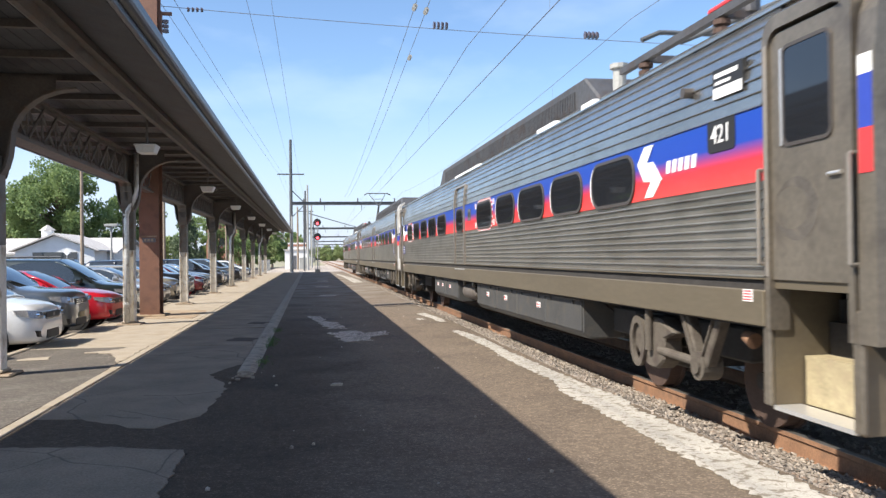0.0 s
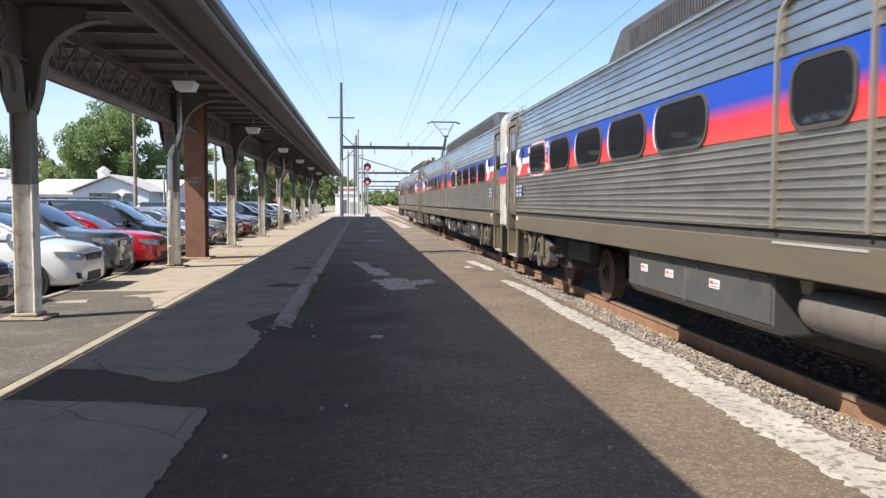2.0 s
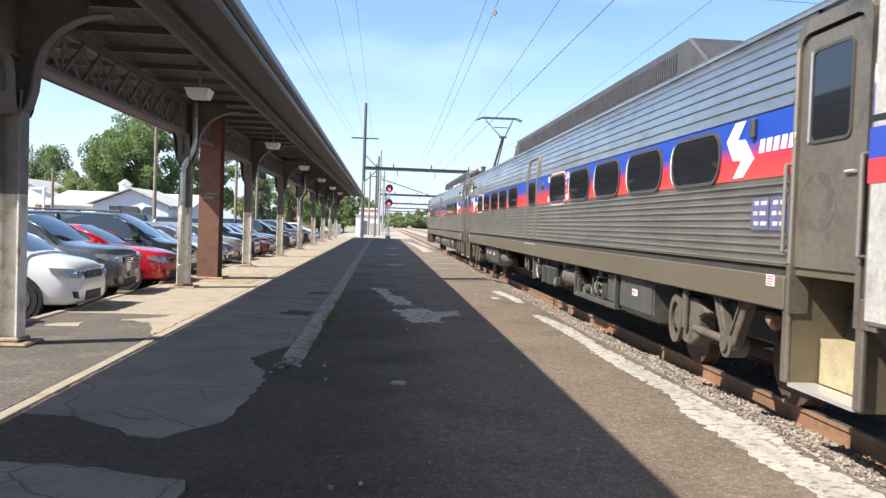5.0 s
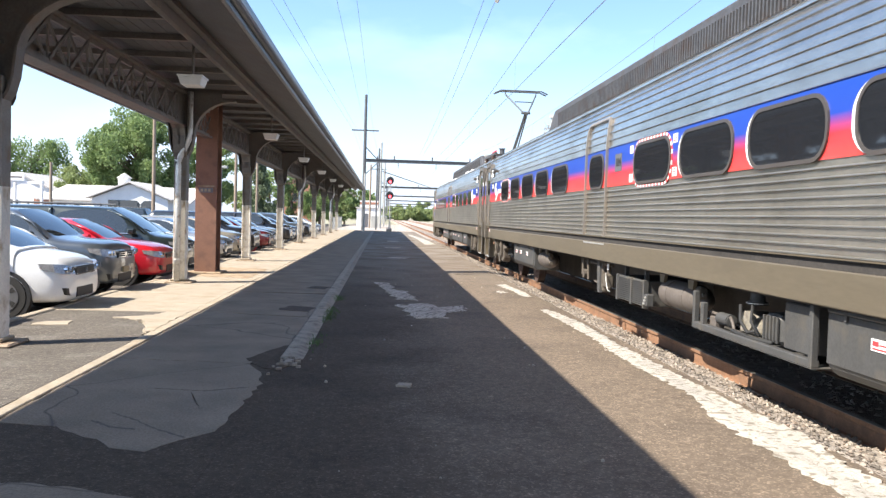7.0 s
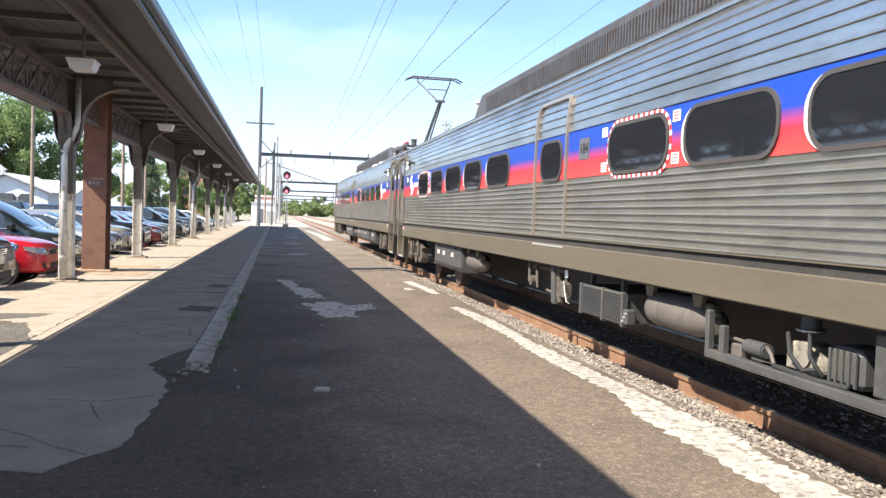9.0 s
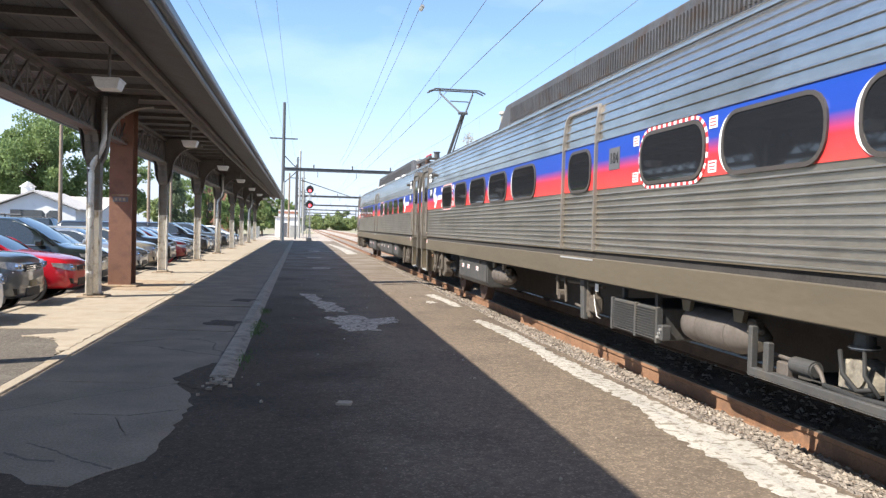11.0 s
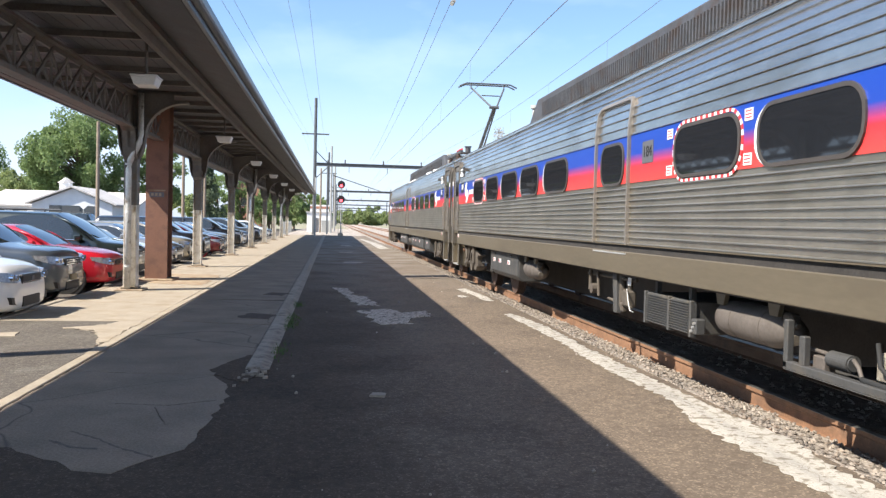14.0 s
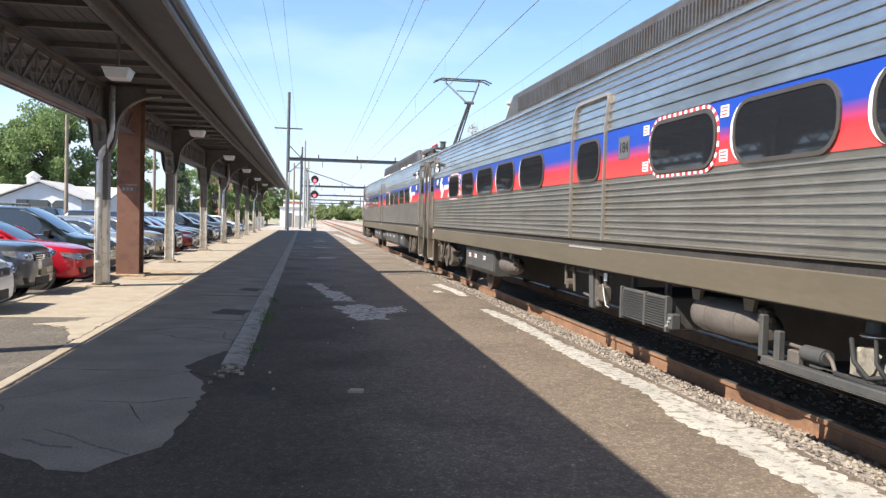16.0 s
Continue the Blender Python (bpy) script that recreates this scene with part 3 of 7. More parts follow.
kerb = thing("kerb", "narrow worn concrete kerb along the sidewalk", "kerb", kind="structure")
y = 9.05
while y < 83:
    d = 2.95 if y > 10 else 1.6
    top = 0.03 + rnd.uniform(0, 0.012)
    bm = bmesh.new()
    prism(bm, [(-1.005, -0.3), (-1.005, top - .012), (-0.98, top), (-0.86, top), (-0.80, 0.012), (-0.755, 0.0), (-0.755, -0.3)], "y", y + 0.004, min(y + d, 84) - 0.004)
    part("kerb_stone", bm, KERB, kerb, bevel=0.006)
    y += d
edge_strip = thing("slab_edge", "pale chipped concrete edging beside the car park", "edging", kind="structure")
y = -20
while y < 83:
    part("edging", B((-2.85 + rnd.uniform(-.015, .01), -2.725, y + 0.006, y + 2.99, -0.3, 0.016)), CONCRETE_PALE, edge_strip, bevel=0.008)
    y += 3.0

pads = thing("column_strip", "patched strip of asphalt and rust-stained concrete under the columns", "paving", kind="structure")
part("asphalt_pad", B((-4.86, -2.87, -40, 11.9, -0.36, 0.004)), ASPHALT_PAD, pads, "rough grey asphalt")
part("concrete_pad", B((-4.86, -2.87, 12.9, 84, -0.36, 0.010)), CONCRETE_PALE, pads, "sun-bleached concrete")
part("asphalt_pad", B((-4.86, -2.87, 11.9, 12.9, -0.36, 0.005)), ASPHALT_PAD, pads, "rough grey asphalt")
bm = bmesh.new()
blob(bm, [(-2.87, 10.5), (-2.87, 13.0), (-3.15, 12.9), (-3.3, 12.4), (-3.75, 12.1), (-3.3, 11.9), (-3.05, 11.3)], 0.004, 0.02, 3, 0.05, 0.07)
part("broken_edge", bm, CONCRETE_PALE, pads, "crumbling pale concrete")
bm = bmesh.new()
blob(bm, [(-4.75, 20.0), (-3.05, 19.6), (-3.05, 22.9), (-4.75, 23.2)], 0.006, 0.016, 5, 0.05)
part("rusty_patch", bm, CONCRETE_RUST, pads, "rust-stained concrete")
for k, (px, py) in enumerate(((-4.35, 11.4), (-4.3, 8.0))):
    bm = bmesh.new()
    blob(bm, [(px - .2, py - .2), (px + .25, py - .15), (px + .2, py + .25), (px - .15, py + .2)], 0.004, 0.014, 20 + k, 0.05)
    part("stain", bm, CONCRETE_PALE, pads)
lot_kerb = thing("car_park_kerb", "pale concrete kerb along the car park", "kerb", kind="structure")
y = -20
while y < 83:
    part("kerb_stone", B((-5.0, -4.865, y + 0.01, y + 2.99, -0.39, 0.02 + rnd.uniform(-.01, .015))), CONCRETE_PALE, lot_kerb, bevel=0.015)
    y += 3.0

# pale repairs and wear in the platform asphalt
wear = thing("platform_patches", "pale worn repair patches in the platform asphalt", "paving patch", kind="structure")
for k, pts in enumerate((
        [(0.35, 14.7), (0.6, 12.7), (1.1, 12.9), (1.15, 13.5), (1.5, 13.9), (1.55, 14.7), (1.1, 14.4), (0.9, 15.0)],
        [(-0.1, 19.5), (0.1, 18.0), (0.35, 15.6), (0.75, 15.5), (0.6, 17.2), (0.35, 17.6), (0.3, 19.2)],
        [(0.3, 30.6), (0.9, 30.4), (1.1, 31.2), (0.4, 31.4)],
        [(0.2, 40.0), (0.8, 40.0), (1.0, 41.4), (0.3, 41.0)],
        [(0.4, 50.0), (1.1, 49.6), (1.0, 51.4), (0.4, 51.4)])):
    bm = bmesh.new()
    blob(bm, pts, 0.0, 0.006 + 0.0004 * k, 30 + k, 0.06)
    part("patch", bm, PATCHED, wear)
bm = bmesh.new()
blob(bm, [(0.22, 7.72), (0.36, 7.70), (0.38, 7.80), (0.25, 7.82)], 0.0, 0.02, 44, 0.012)
part("stone_chip", bm, CONCRETE_PALE, wear, "loose pale stone chip")
for k in range(90):
    px, py = rnd.uniform(-0.8, 3.2), rnd.uniform(3, 26)
    s = rnd.uniform(0.006, 0.02)
    bm = bmesh.new()
    bmesh.ops.create_icosphere(bm, subdivisions=1, radius=s, matrix=Matrix.Translation((px, py, s * 0.4)))
    part("pebble", bm, CONCRETE_PALE if k % 3 else BALLAST, wear)
# the dark raised joint across the edge strip
bm = bmesh.new()
blob(bm, [(2.1, 22.6), (3.28, 23.3), (3.28, 23.45), (2.1, 22.75)], 0.004, 0.012, 50, 0.02)
part("tar_joint", bm, ASPHALT, wear, "black tar joint")

line = thing("platform_line", "cracked and flaking white safety line on the platform edge", "painted line", kind="structure")
for k, pts in enumerate((
        [(2.78, -6), (3.22, -6), (3.24, 4.6), (3.20, 5.4), (3.30, 6.2), (3.23, 6.9), (3.19, 8.0), (3.16, 9.5), (3.14, 10.6), (3.18, 12.4), (3.10, 13.6), (3.0, 14.4), (2.86, 14.2), (2.90, 12.8), (2.94, 11.6), (2.90, 10.2), (2.88, 9.0), (2.95, 7.5), (2.78, 6.6), (2.81, 5.7), (2.80, 4.6)],
        [(2.80, 19.4), (3.05, 19.6), (3.18, 17.4), (3.14, 16.6), (2.96, 16.7), (2.98, 17.6)],
        [(2.55, 17.3), (2.75, 17.4), (2.74, 17.8), (2.6, 17.8)],
        [(2.5, 46.0), (3.15, 46.8), (3.0, 58.0), (2.45, 70.0), (2.2, 70.0), (2.5, 57.0)])):
    bm = bmesh.new()
    blob(bm, pts, 0.004, 0.010, 60 + k, 0.035, 0.055)
    part("paint", bm, WHITE_LINE, line)

# ballast bed with loose stones
bm = bmesh.new()
prism(bm, [(3.302, -0.02), (3.65, -0.09), (4.0, -0.155), (4.04, -0.21), (5.7, -0.21), (7.0, -0.22), (9.0, -0.16), (14.0, -0.22), (15.0, -0.41), (3.302, -0.41)], "y", -120, 700)
structure("ballast_bed", bm, BALLAST, "grey ballast bed under the tracks", "ballast")


def stones(name, count, x0, x1, y0, y1, z, size, seed, label, stone=None):
    r = random.Random(seed)
    verts, faces = [], []
    for _ in range(count):
        px, py = r.uniform(x0, x1), y0 + (y1 - y0) * r.random() ** 1.4
        s = r.uniform(0.5, 1.0) * size
        base = len(verts)
        pz = z(px)
        for d in ((1, 0, 0), (-1, 0, 0), (0, 1, 0), (0, -1, 0), (0, 0, 0.8), (0, 0, -0.8)):
            verts.append((px + s * (d[0] + r.uniform(-.35, .35)), py + s * (d[1] + r.uniform(-.35, .35)), pz + s * (d[2] * 0.8 + r.uniform(-.2, .2))))
        for f in ((0, 2, 4), (2, 1, 4), (1, 3, 4), (3, 0, 4), (2, 0, 5), (1, 2, 5), (3, 1, 5), (0, 3, 5)):
            faces.append([base + i for i in f])
    me = bpy.data.meshes.new(name)
    me.from_pydata(verts, [], faces)
    me.materials.append(stone or STONE)
    return tagged(new(name, me), label, "gravel", kind="stuff")


STONE = mat("ballast_stone", (0.235, 0.20, 0.165), 0.9, var=0.3, scale=6, fine=40, dirt=(0.2, 0.14, 0.1), dirt_amount=0.3)
n_, l_ = STONE.node_tree.nodes, STONE.node_tree.links
geo_ = n_.new("ShaderNodeNewGeometry")
h_ = n_["Hue/Saturation/Value"] if "Hue/Saturation/Value" in n_ else [q for q in n_ if q.bl_idname == "ShaderNodeHueSaturation"][0]
rr_ = n_.new("ShaderNodeMapRange")
rr_.inputs[3].default_value, rr_.inputs[4].default_value = 0.45, 1.45
l_.new(geo_.outputs["Random Per Island"], rr_.inputs[0])
l_.new(rr_.outputs[0], h_.inputs["Value"])
stones("ballast_stones", 6500, 3.27, 4.03, 2.0, 60.0, lambda x: -0.012 - (x - 3.3) * 0.195, 0.030, 7, "loose grey ballast stones beside the rail")
stones("track_stones", 5000, 4.15, 6.6, 4.0, 80.0, lambda x: -0.20, 0.045, 8, "ballast stones between the rails, toned for train shade", SHADE_BALLAST)
# strip toned darker than the bed to stand for the train's shade
structure("under_train_ballast", B((4.14, 5.58, -40, 160, -0.30, -0.205)), SHADE_BALLAST, "ballast between the near rails, toned darker for train shade", "ballast")


def rail(xc, name_label):
    r = thing("rail", name_label, "rail", "track rails", kind="structure")
    bm = bmesh.new()
    prism(bm, [(xc - .075, -.215), (xc + .075, -.215), (xc + .075, -.195), (xc + .018, -.172), (xc + .014, -.055), (xc + .036, -.04), (xc + .036, -.004), (xc - .036, -.004), (xc - .036, -.04), (xc - .014, -.055), (xc - .018, -.172), (xc - .075, -.195)], "y", -120, 330)
    part("web_and_foot", bm, RAIL_RUST, r, "rust-brown rail side")
    part("head", B((xc - .032, xc + .032, -120, 330, -.004, 0.0)), RAIL_SHINE, r, "polished rail head")
    return r


rail(TRACK_X - 0.755, "rust-brown steel rail with a polished head")
rail(TRACK_X + 0.755, "rust-brown steel rail with a polished head")
for xc in (9.0, 10.51):
    rail(xc, "rusty steel rail of the second track")
ties = thing("railway_ties", "weathered timber ties under the rails", "railway tie", kind="structure")
bm = B((-1.3, 1.3, -0.11, 0.11, -0.09, 0.06))
first = part("tie", bm, TIE, ties, bevel=0.012)
first.location = (TRACK_X, -8, -0.275)
for i in range(1, 150):
    o = new("tie", first.data)
    o.parent = ties
    o.location = (TRACK_X + rnd.uniform(-.03, .03), -8 + i * 0.6, -0.275)
for i in range(70):
    o = new("tie", first.data)
    o.parent = ties
    o.location = (9.75, 20 + i * 1.2, -0.275)
# rail clips and plates on the near rail
clip_bm = B((-0.07, 0.02, -0.08, 0.08, -0.03, 0.0), (-0.055, -0.02, -0.02, 0.02, 0.0, 0.025))
clip0 = part("tie_plate", clip_bm, TIE, ties)
clip0.location = (TRACK_X - 0.775, -8, -0.145)
for i in range(1, 110):
    o = new("tie_plate", clip0.data)
    o.parent = ties
    o.location = (TRACK_X - 0.775, -8 + i * 0.6, -0.20)

# ---- platform canopy ----
COL_X, COL_Y0, COL_D, COL_N = -4.28, 1.25, 8.42, 10
ROOF_Y0, ROOF_Y1 = -14.0, 82.0
canopy = thing("platform_canopy", "long dark-painted platform canopy with lattice girder", "canopy", kind="structure")
part("roof_deck", B((-6.08, -1.87, ROOF_Y0, ROOF_Y1, 4.28, 4.36)), CANOPY_PAINT, canopy, "dark timber roof deck")
part("fascia", B((-1.87, -1.81, ROOF_Y0, ROOF_Y1, 3.985, 4.27)), FASCIA, canopy, "blue-grey metal fascia", bevel=0.015)
bm = bmesh.new()
prism(bm, [(-2.57, 4.255), (-2.57, 4.20), (-1.875, 4.00), (-1.875, 4.255)], "y", ROOF_Y0, ROOF_Y1)
part("eave_soffit", bm, CANOPY_PAINT, canopy, "dark closed eave soffit")
bm = bmesh.new()
prism(bm, [(-1.81, 4.06)] + [(-1.78 + .08 * math.sin(radians(q)), 4.14 - .08 * math.cos(radians(q))) for q in (0, 22, 45, 67, 90)] + [(-1.70, 4.20), (-1.715, 4.205), (-1.81, 4.215)], "y", ROOF_Y0, ROOF_Y1)
part("gutter", bm, FASCIA, canopy, "half-round metal gutter")
part("fascia", B((-6.14, -6.08, ROOF_Y0, ROOF_Y1, 3.98, 4.38)), FASCIA, canopy)
bm = bmesh.new()
prism(bm, [(-2.84, 4.28), (-2.58, 4.28), (-2.58, 4.12), (-2.66, 4.10), (-2.67, 3.97), (-2.71, 3.95), (-2.75, 3.97), (-2.76, 4.10), (-2.84, 4.12)], "y", ROOF_Y0, ROOF_Y1)
part("eave_beam", bm, CANOPY_STEEL, canopy, "moulded timber beam")
part("eave_beam", B((-5.95, -5.80, ROOF_Y0, ROOF_Y1, 3.95, 4.28)), CANOPY_STEEL, canopy)
nb = int((ROOF_Y1 - ROOF_Y0) / 1.41)
rafter0 = None
for i in range(nb):
    yy = ROOF_Y0 + 0.3 + i * 1.41
    if rafter0 is None:
        rafter0 = part("rafter", B((-6.0, -2.87, -0.04, 0.04, 4.17, 4.285)), CANOPY_STEEL, canopy)
        rafter0.location = (0, yy, 0)
    else:
        o = new("rafter", rafter0.data)
        o.parent = canopy
        o.location = (0, yy, 0)
# deck boards of the soffit, running along the platform
for i in range(22):
    xx = -6.0 + i * 0.182
    part("soffit_board", B((xx, xx + 0.173, ROOF_Y0, ROOF_Y1, 4.262, 4.279)), CANOPY_PAINT, canopy)
# lattice girder along the columns
part("bottom_chord", B((COL_X - .10, COL_X + .10, ROOF_Y0, ROOF_Y1, 3.36, 3.40), (COL_X - .02, COL_X + .02, ROOF_Y0, ROOF_Y1, 3.40, 3.47)), CANOPY_STEEL, canopy)
part("top_chord", B((COL_X - .10, COL_X + .10, ROOF_Y0, ROOF_Y1, 4.06, 4.10), (COL_X - .02, COL_X + .02, ROOF_Y0, ROOF_Y1, 3.98, 4.06)), CANOPY_STEEL, canopy)


def lattice_bar(bm, y0, z0, y1, z1, x, w=0.028, t=0.012):
    d = Vector((0, y1 - y0, z1 - z0)).normalized()
    nrm = Vector((0, -d.z, d.y)) * w
    p = [Vector((x, y0, z0)) + nrm, Vector((x, y0, z0)) - nrm, Vector((x, y1, z1)) - nrm, Vector((x, y1, z1)) + nrm]
    a = [bm.verts.new(v + Vector((t, 0, 0))) for v in p]
    b = [bm.verts.new(v - Vector((t, 0, 0))) for v in p]
    bm.faces.new(a)
    bm.faces.new(b[::-1])
    for i in range(4):
        j = (i + 1) % 4
        bm.faces.new((a[i], b[i], b[j], a[j]))


cell = COL_D / 12
bays = []
for name, pts in (("lattice_panel", 1),):
    bm = bmesh.new()
    for i in range(12):
        a, b = -COL_D / 2 + i * cell, -COL_D / 2 + (i + 1) * cell
        lattice_bar(bm, a, 3.46, b, 4.0, 0.022)
        lattice_bar(bm, a, 4.0, b, 3.46, -0.022)
        lattice_bar(bm, a, 3.46, a, 4.0, 0.0, 0.022)
    p0 = part("lattice_panel", bm, CANOPY_STEEL, canopy, "crossed lattice bars")
    p0.location = (COL_X, COL_Y0 - COL_D / 2, 0)
for i in range(COL_N):
    o = new("lattice_panel", p0.data)
    o.parent = canopy
    o.location = (COL_X, COL_Y0 + COL_D * (i + 0.5), 0)

# columns: flanged steel posts with flared heads and curved brackets
def column():
    c = thing("canopy_column", "steel canopy column with peeling cream paint and a dark flared head", "column", "canopy columns", kind="structure")
    bm = bmesh.new()
    prism(bm, [(-.13, -.115), (-.106, -.115), (-.106, -.012), (.106, -.012), (.106, -.115), (.13, -.115), (.13, .12), (.106, .12), (.106, .012), (-.106, .012), (-.106, .12), (-.13, .12)], "z", 0.0, 1.78)
    part("shaft", bm, COLUMN_PAINT, c, "cream and grey peeling paint", bevel=0.004)
    # darker paint from 1.78 up, where the canopy's shade begins
    bm = bmesh.new()
    prism(bm, [(-.13, -.115), (-.106, -.115), (-.106, -.012), (.106, -.012), (.106, -.115), (.13, -.115), (.13, .12), (.106, .12), (.106, .012), (-.106, .012), (-.106, .12), (-.13, .12)], "z", 1.78, 3.0)
    part("upper_shaft", bm, COLUMN_SHADED, c, "weathered upper shaft darkened for canopy shade", bevel=0.004)
    part("base_plate", B((-0.27, 0.30, -0.27, 0.27, 0.0, 0.045)), PLINTH, c, "rust-stained concrete base", bevel=0.02)
    part("foot", B((-0.17, 0.17, -0.17, 0.17, 0.05, 0.09)), CONCRETE_PALE, c, bevel=0.01)
    # flared head along the girder
    bm = bmesh.new()
    prof = [(-0.16, 2.72), (0.16, 2.72), (0.24, 2.80), (0.27, 2.95), (0.28, 3.15), (0.34, 3.28), (0.50, 3.37), (0.50, 4.0), (-0.50, 4.0), (-0.50, 3.37), (-0.34, 3.28), (-0.28, 3.15), (-0.27, 2.95), (-0.24, 2.80)]
    prism(bm, prof, "x", -0.03, 0.03)
    rim = [(0.16, 2.70), (0.24, 2.79), (0.27, 2.95), (0.28, 3.15), (0.34, 3.28), (0.50, 3.37)]
    for s in (-1, 1):
        for (a, b), (p, q) in zip(rim, rim[1:]):
            v = [bm.verts.new((x, s * yy, z)) for x, yy, z in ((-.13, a, b), (.13, a, b), (.13, p, q), (-.13, p, q), (-.13, a - .014, b), (.13, a - .014, b), (.13, p - .014, q), (-.13, p - .014, q))]
            for f in ((0, 1, 2, 3), (7, 6, 5, 4), (0, 4, 5, 1), (1, 5, 6, 2), (2, 6, 7, 3), (3, 7, 4, 0)):
                bm.faces.new([v[i] for i in f])
    part("head", bm, CANOPY_STEEL, c, "dark flared steel head")
    # flared head and curved knee braces towards either eave
    for s in (1, -1):
        arc = [(0.14, 2.74), (0.20, 2.84), (0.245, 3.0), (0.27, 3.20)]
        for i in range(1, 10):
            w = radians(180 - 90 * i / 9)
            arc.append((0.27 + 0.85 + 0.85 * math.cos(w), 3.20 + 0.72 * math.sin(w)))
        bm = bmesh.new()
        for (a, b), (p, q) in zip(arc, arc[1:]):
            g = Vector((p - a, q - b)).normalized()
            nx, nz = -g.y * .03, g.x * .03
            prism(bm, [(s * a, b), (s * (a + nx), b + nz), (s * (p + nx), q + nz), (s * p, q)], "y", -0.10, 0.10)
        part("knee_brace", bm, CANOPY_STEEL, c, "curved steel knee brace")
        bm = bmesh.new()
        web = [(s * (a - .01), b + .01) for a, b in arc[:11]] + [(s * arc[10][0], 4.1), (0.0, 4.1), (0.0, 2.74)]
        prism(bm, web, "y", -0.012, 0.012)
        part("web_plate", bm, CANOPY_STEEL, c)
    return c


col0 = column()
col0.location = (COL_X, COL_Y0, 0)
for i in range(-1, COL_N):
    if i:
        copy_thing(col0, Matrix.Translation((COL_X, COL_Y0 + i * COL_D, 0)))
# downspouts on alternate columns
def downspout(yc):
    d = thing("downspout", "galvanized metal downspout strapped to a canopy column", "downspout", "downspouts")
    bm = bmesh.new()
    tube(bm, [(0.21, 0, 4.08), (0.21, 0, 3.22), (0.19, 0, 3.08), (0.13, 0, 2.94), (0.05, 0, 2.80), (0.005, 0, 2.68), (-0.02, 0, 2.52), (-0.02, 0, 0.06)], 0.06, 14)
    part("pipe", bm, GALV, d, smooth=True)
    for z in (0.5, 1.6, 2.6):
        part("strap", C(((-0.02, 0, z), (-0.02, 0, z + 0.04), 0.07)), GALV, d)
    d.location = (COL_X + 0.0, yc - 0.20, 0)
    return d


for i in (2, 5, 8):
    downspout(COL_Y0 + i * COL_D)


def canopy_lamp():
    c = thing("canopy_lamp", "white box lamp hung under the canopy", "ceiling lamp", "canopy lamps")
    bm = bmesh.new()
    v = [bm.verts.new(p) for p in ((-.14, -.16, 0), (.14, -.16, 0), (.14, .16, 0), (-.14, .16, 0), (-.18, -.2, .12), (.18, -.2, .12), (.18, .2, .12), (-.18, .2, .12))]
    for f in ((0, 3, 2, 1), (4, 5, 6, 7), (0, 1, 5, 4), (1, 2, 6, 5), (2, 3, 7, 6), (3, 0, 4, 7)):
        bm.faces.new([v[i] for i in f])
    part("diffuser", bm, LAMP_WHITE, c, bevel=0.01)
    part("housing", B((-.19, .19, -.21, .21, .12, .15)), LAMP_WHITE, c, bevel=0.008)
    part("hanger", C(((0, 0, .15), (0, 0, .84), .022)), CANOPY_STEEL, c)
    return c


lamp0 = canopy_lamp()
LAMP_Y0 = 12.8
lamp0.location = (-2.85, LAMP_Y0, 3.44)
for i in range(-2, 9):
    if i:
        copy_thing(lamp0, Matrix.Translation((-2.85, LAMP_Y0 + 8.6 * i, 3.44)))

# brown catenary pole through the canopy
pole = thing("catenary_pole", "rust-brown steel catenary pole rising through the canopy", "catenary pole")
bm = bmesh.new()
prism(bm, [(-.26, -.284), (.26, -.284), (.26, -.256), (.02, -.256), (.02, .256), (.26, .256), (.26, .284), (-.26, .284), (-.26, .256), (-.02, .256), (-.02, -.256), (-.26, -.256)], "z", 0, 9.5)
part("shaft", bm, BROWN_STEEL, pole, bevel=0.005)
part("footing", B((-0.42, 0.42, -0.42, 0.42, 0.0, 0.06)), CONCRETE_RUST, pole, bevel=0.02)
part("number_plate", B((-0.17, 0.17, -0.305, -0.29, 2.02, 2.14)), GREY_DECAL, pole, "small grey plate")
part("number_plate", B((-0.20, 0.20, -0.302, -0.29, 2.16, 2.20)), CONCRETE_RUST, pole, "thin rusty plate")
for k in range(3):
    part("plate_print", B((-0.13 + k * .09, -0.07 + k * .09, -0.307, -0.305, 2.045, 2.115)), CONCRETE_PALE, pole, "pale figure bar")
part("bracket", B((0.26, 0.60, -0.05, 0.05, 8.30, 8.38), (0.26, 0.34, -0.08, 0.08, 7.5, 8.4)), BROWN_STEEL, pole)
for k in range(3):
    part("insulator", C(((0.45, -0.1, 8.05 - k * .13), (0.45, -0.1, 8.13 - k * .13), 0.085)), INSUL, pole, "dark porcelain insulator")
pole.location = (-4.32, 21.0, 0)


# ---- the train ----
HALF = 12.95                 # half the length of a car over its couplers
WINDOWS = ((2.78, 4.02), (4.38, 5.65), (6.03, 7.27), (7.62, 8.92), (9.24, 10.53), (11.98, 12.75), (14.26, 15.56), (15.95, 17.20), (17.52, 18.88), (19.26, 20.50), (20.88, 22.10))
POSTS = (11.78, 12.95)
DOORS = ((0.52, 1.38), (24.52, 25.38))     # the two vestibule openings, from one end
# half section of the body above the stripe, from the stripe to the roof's middle
UPPER = ((1.600, 2.628), (1.590, 2.85), (1.565, 3.02), (1.515, 3.19), (1.43, 3.35), (1.30, 3.48), (1.10, 3.59), (0.80, 3.68), (0.40, 3.735), (0.0, 3.75))


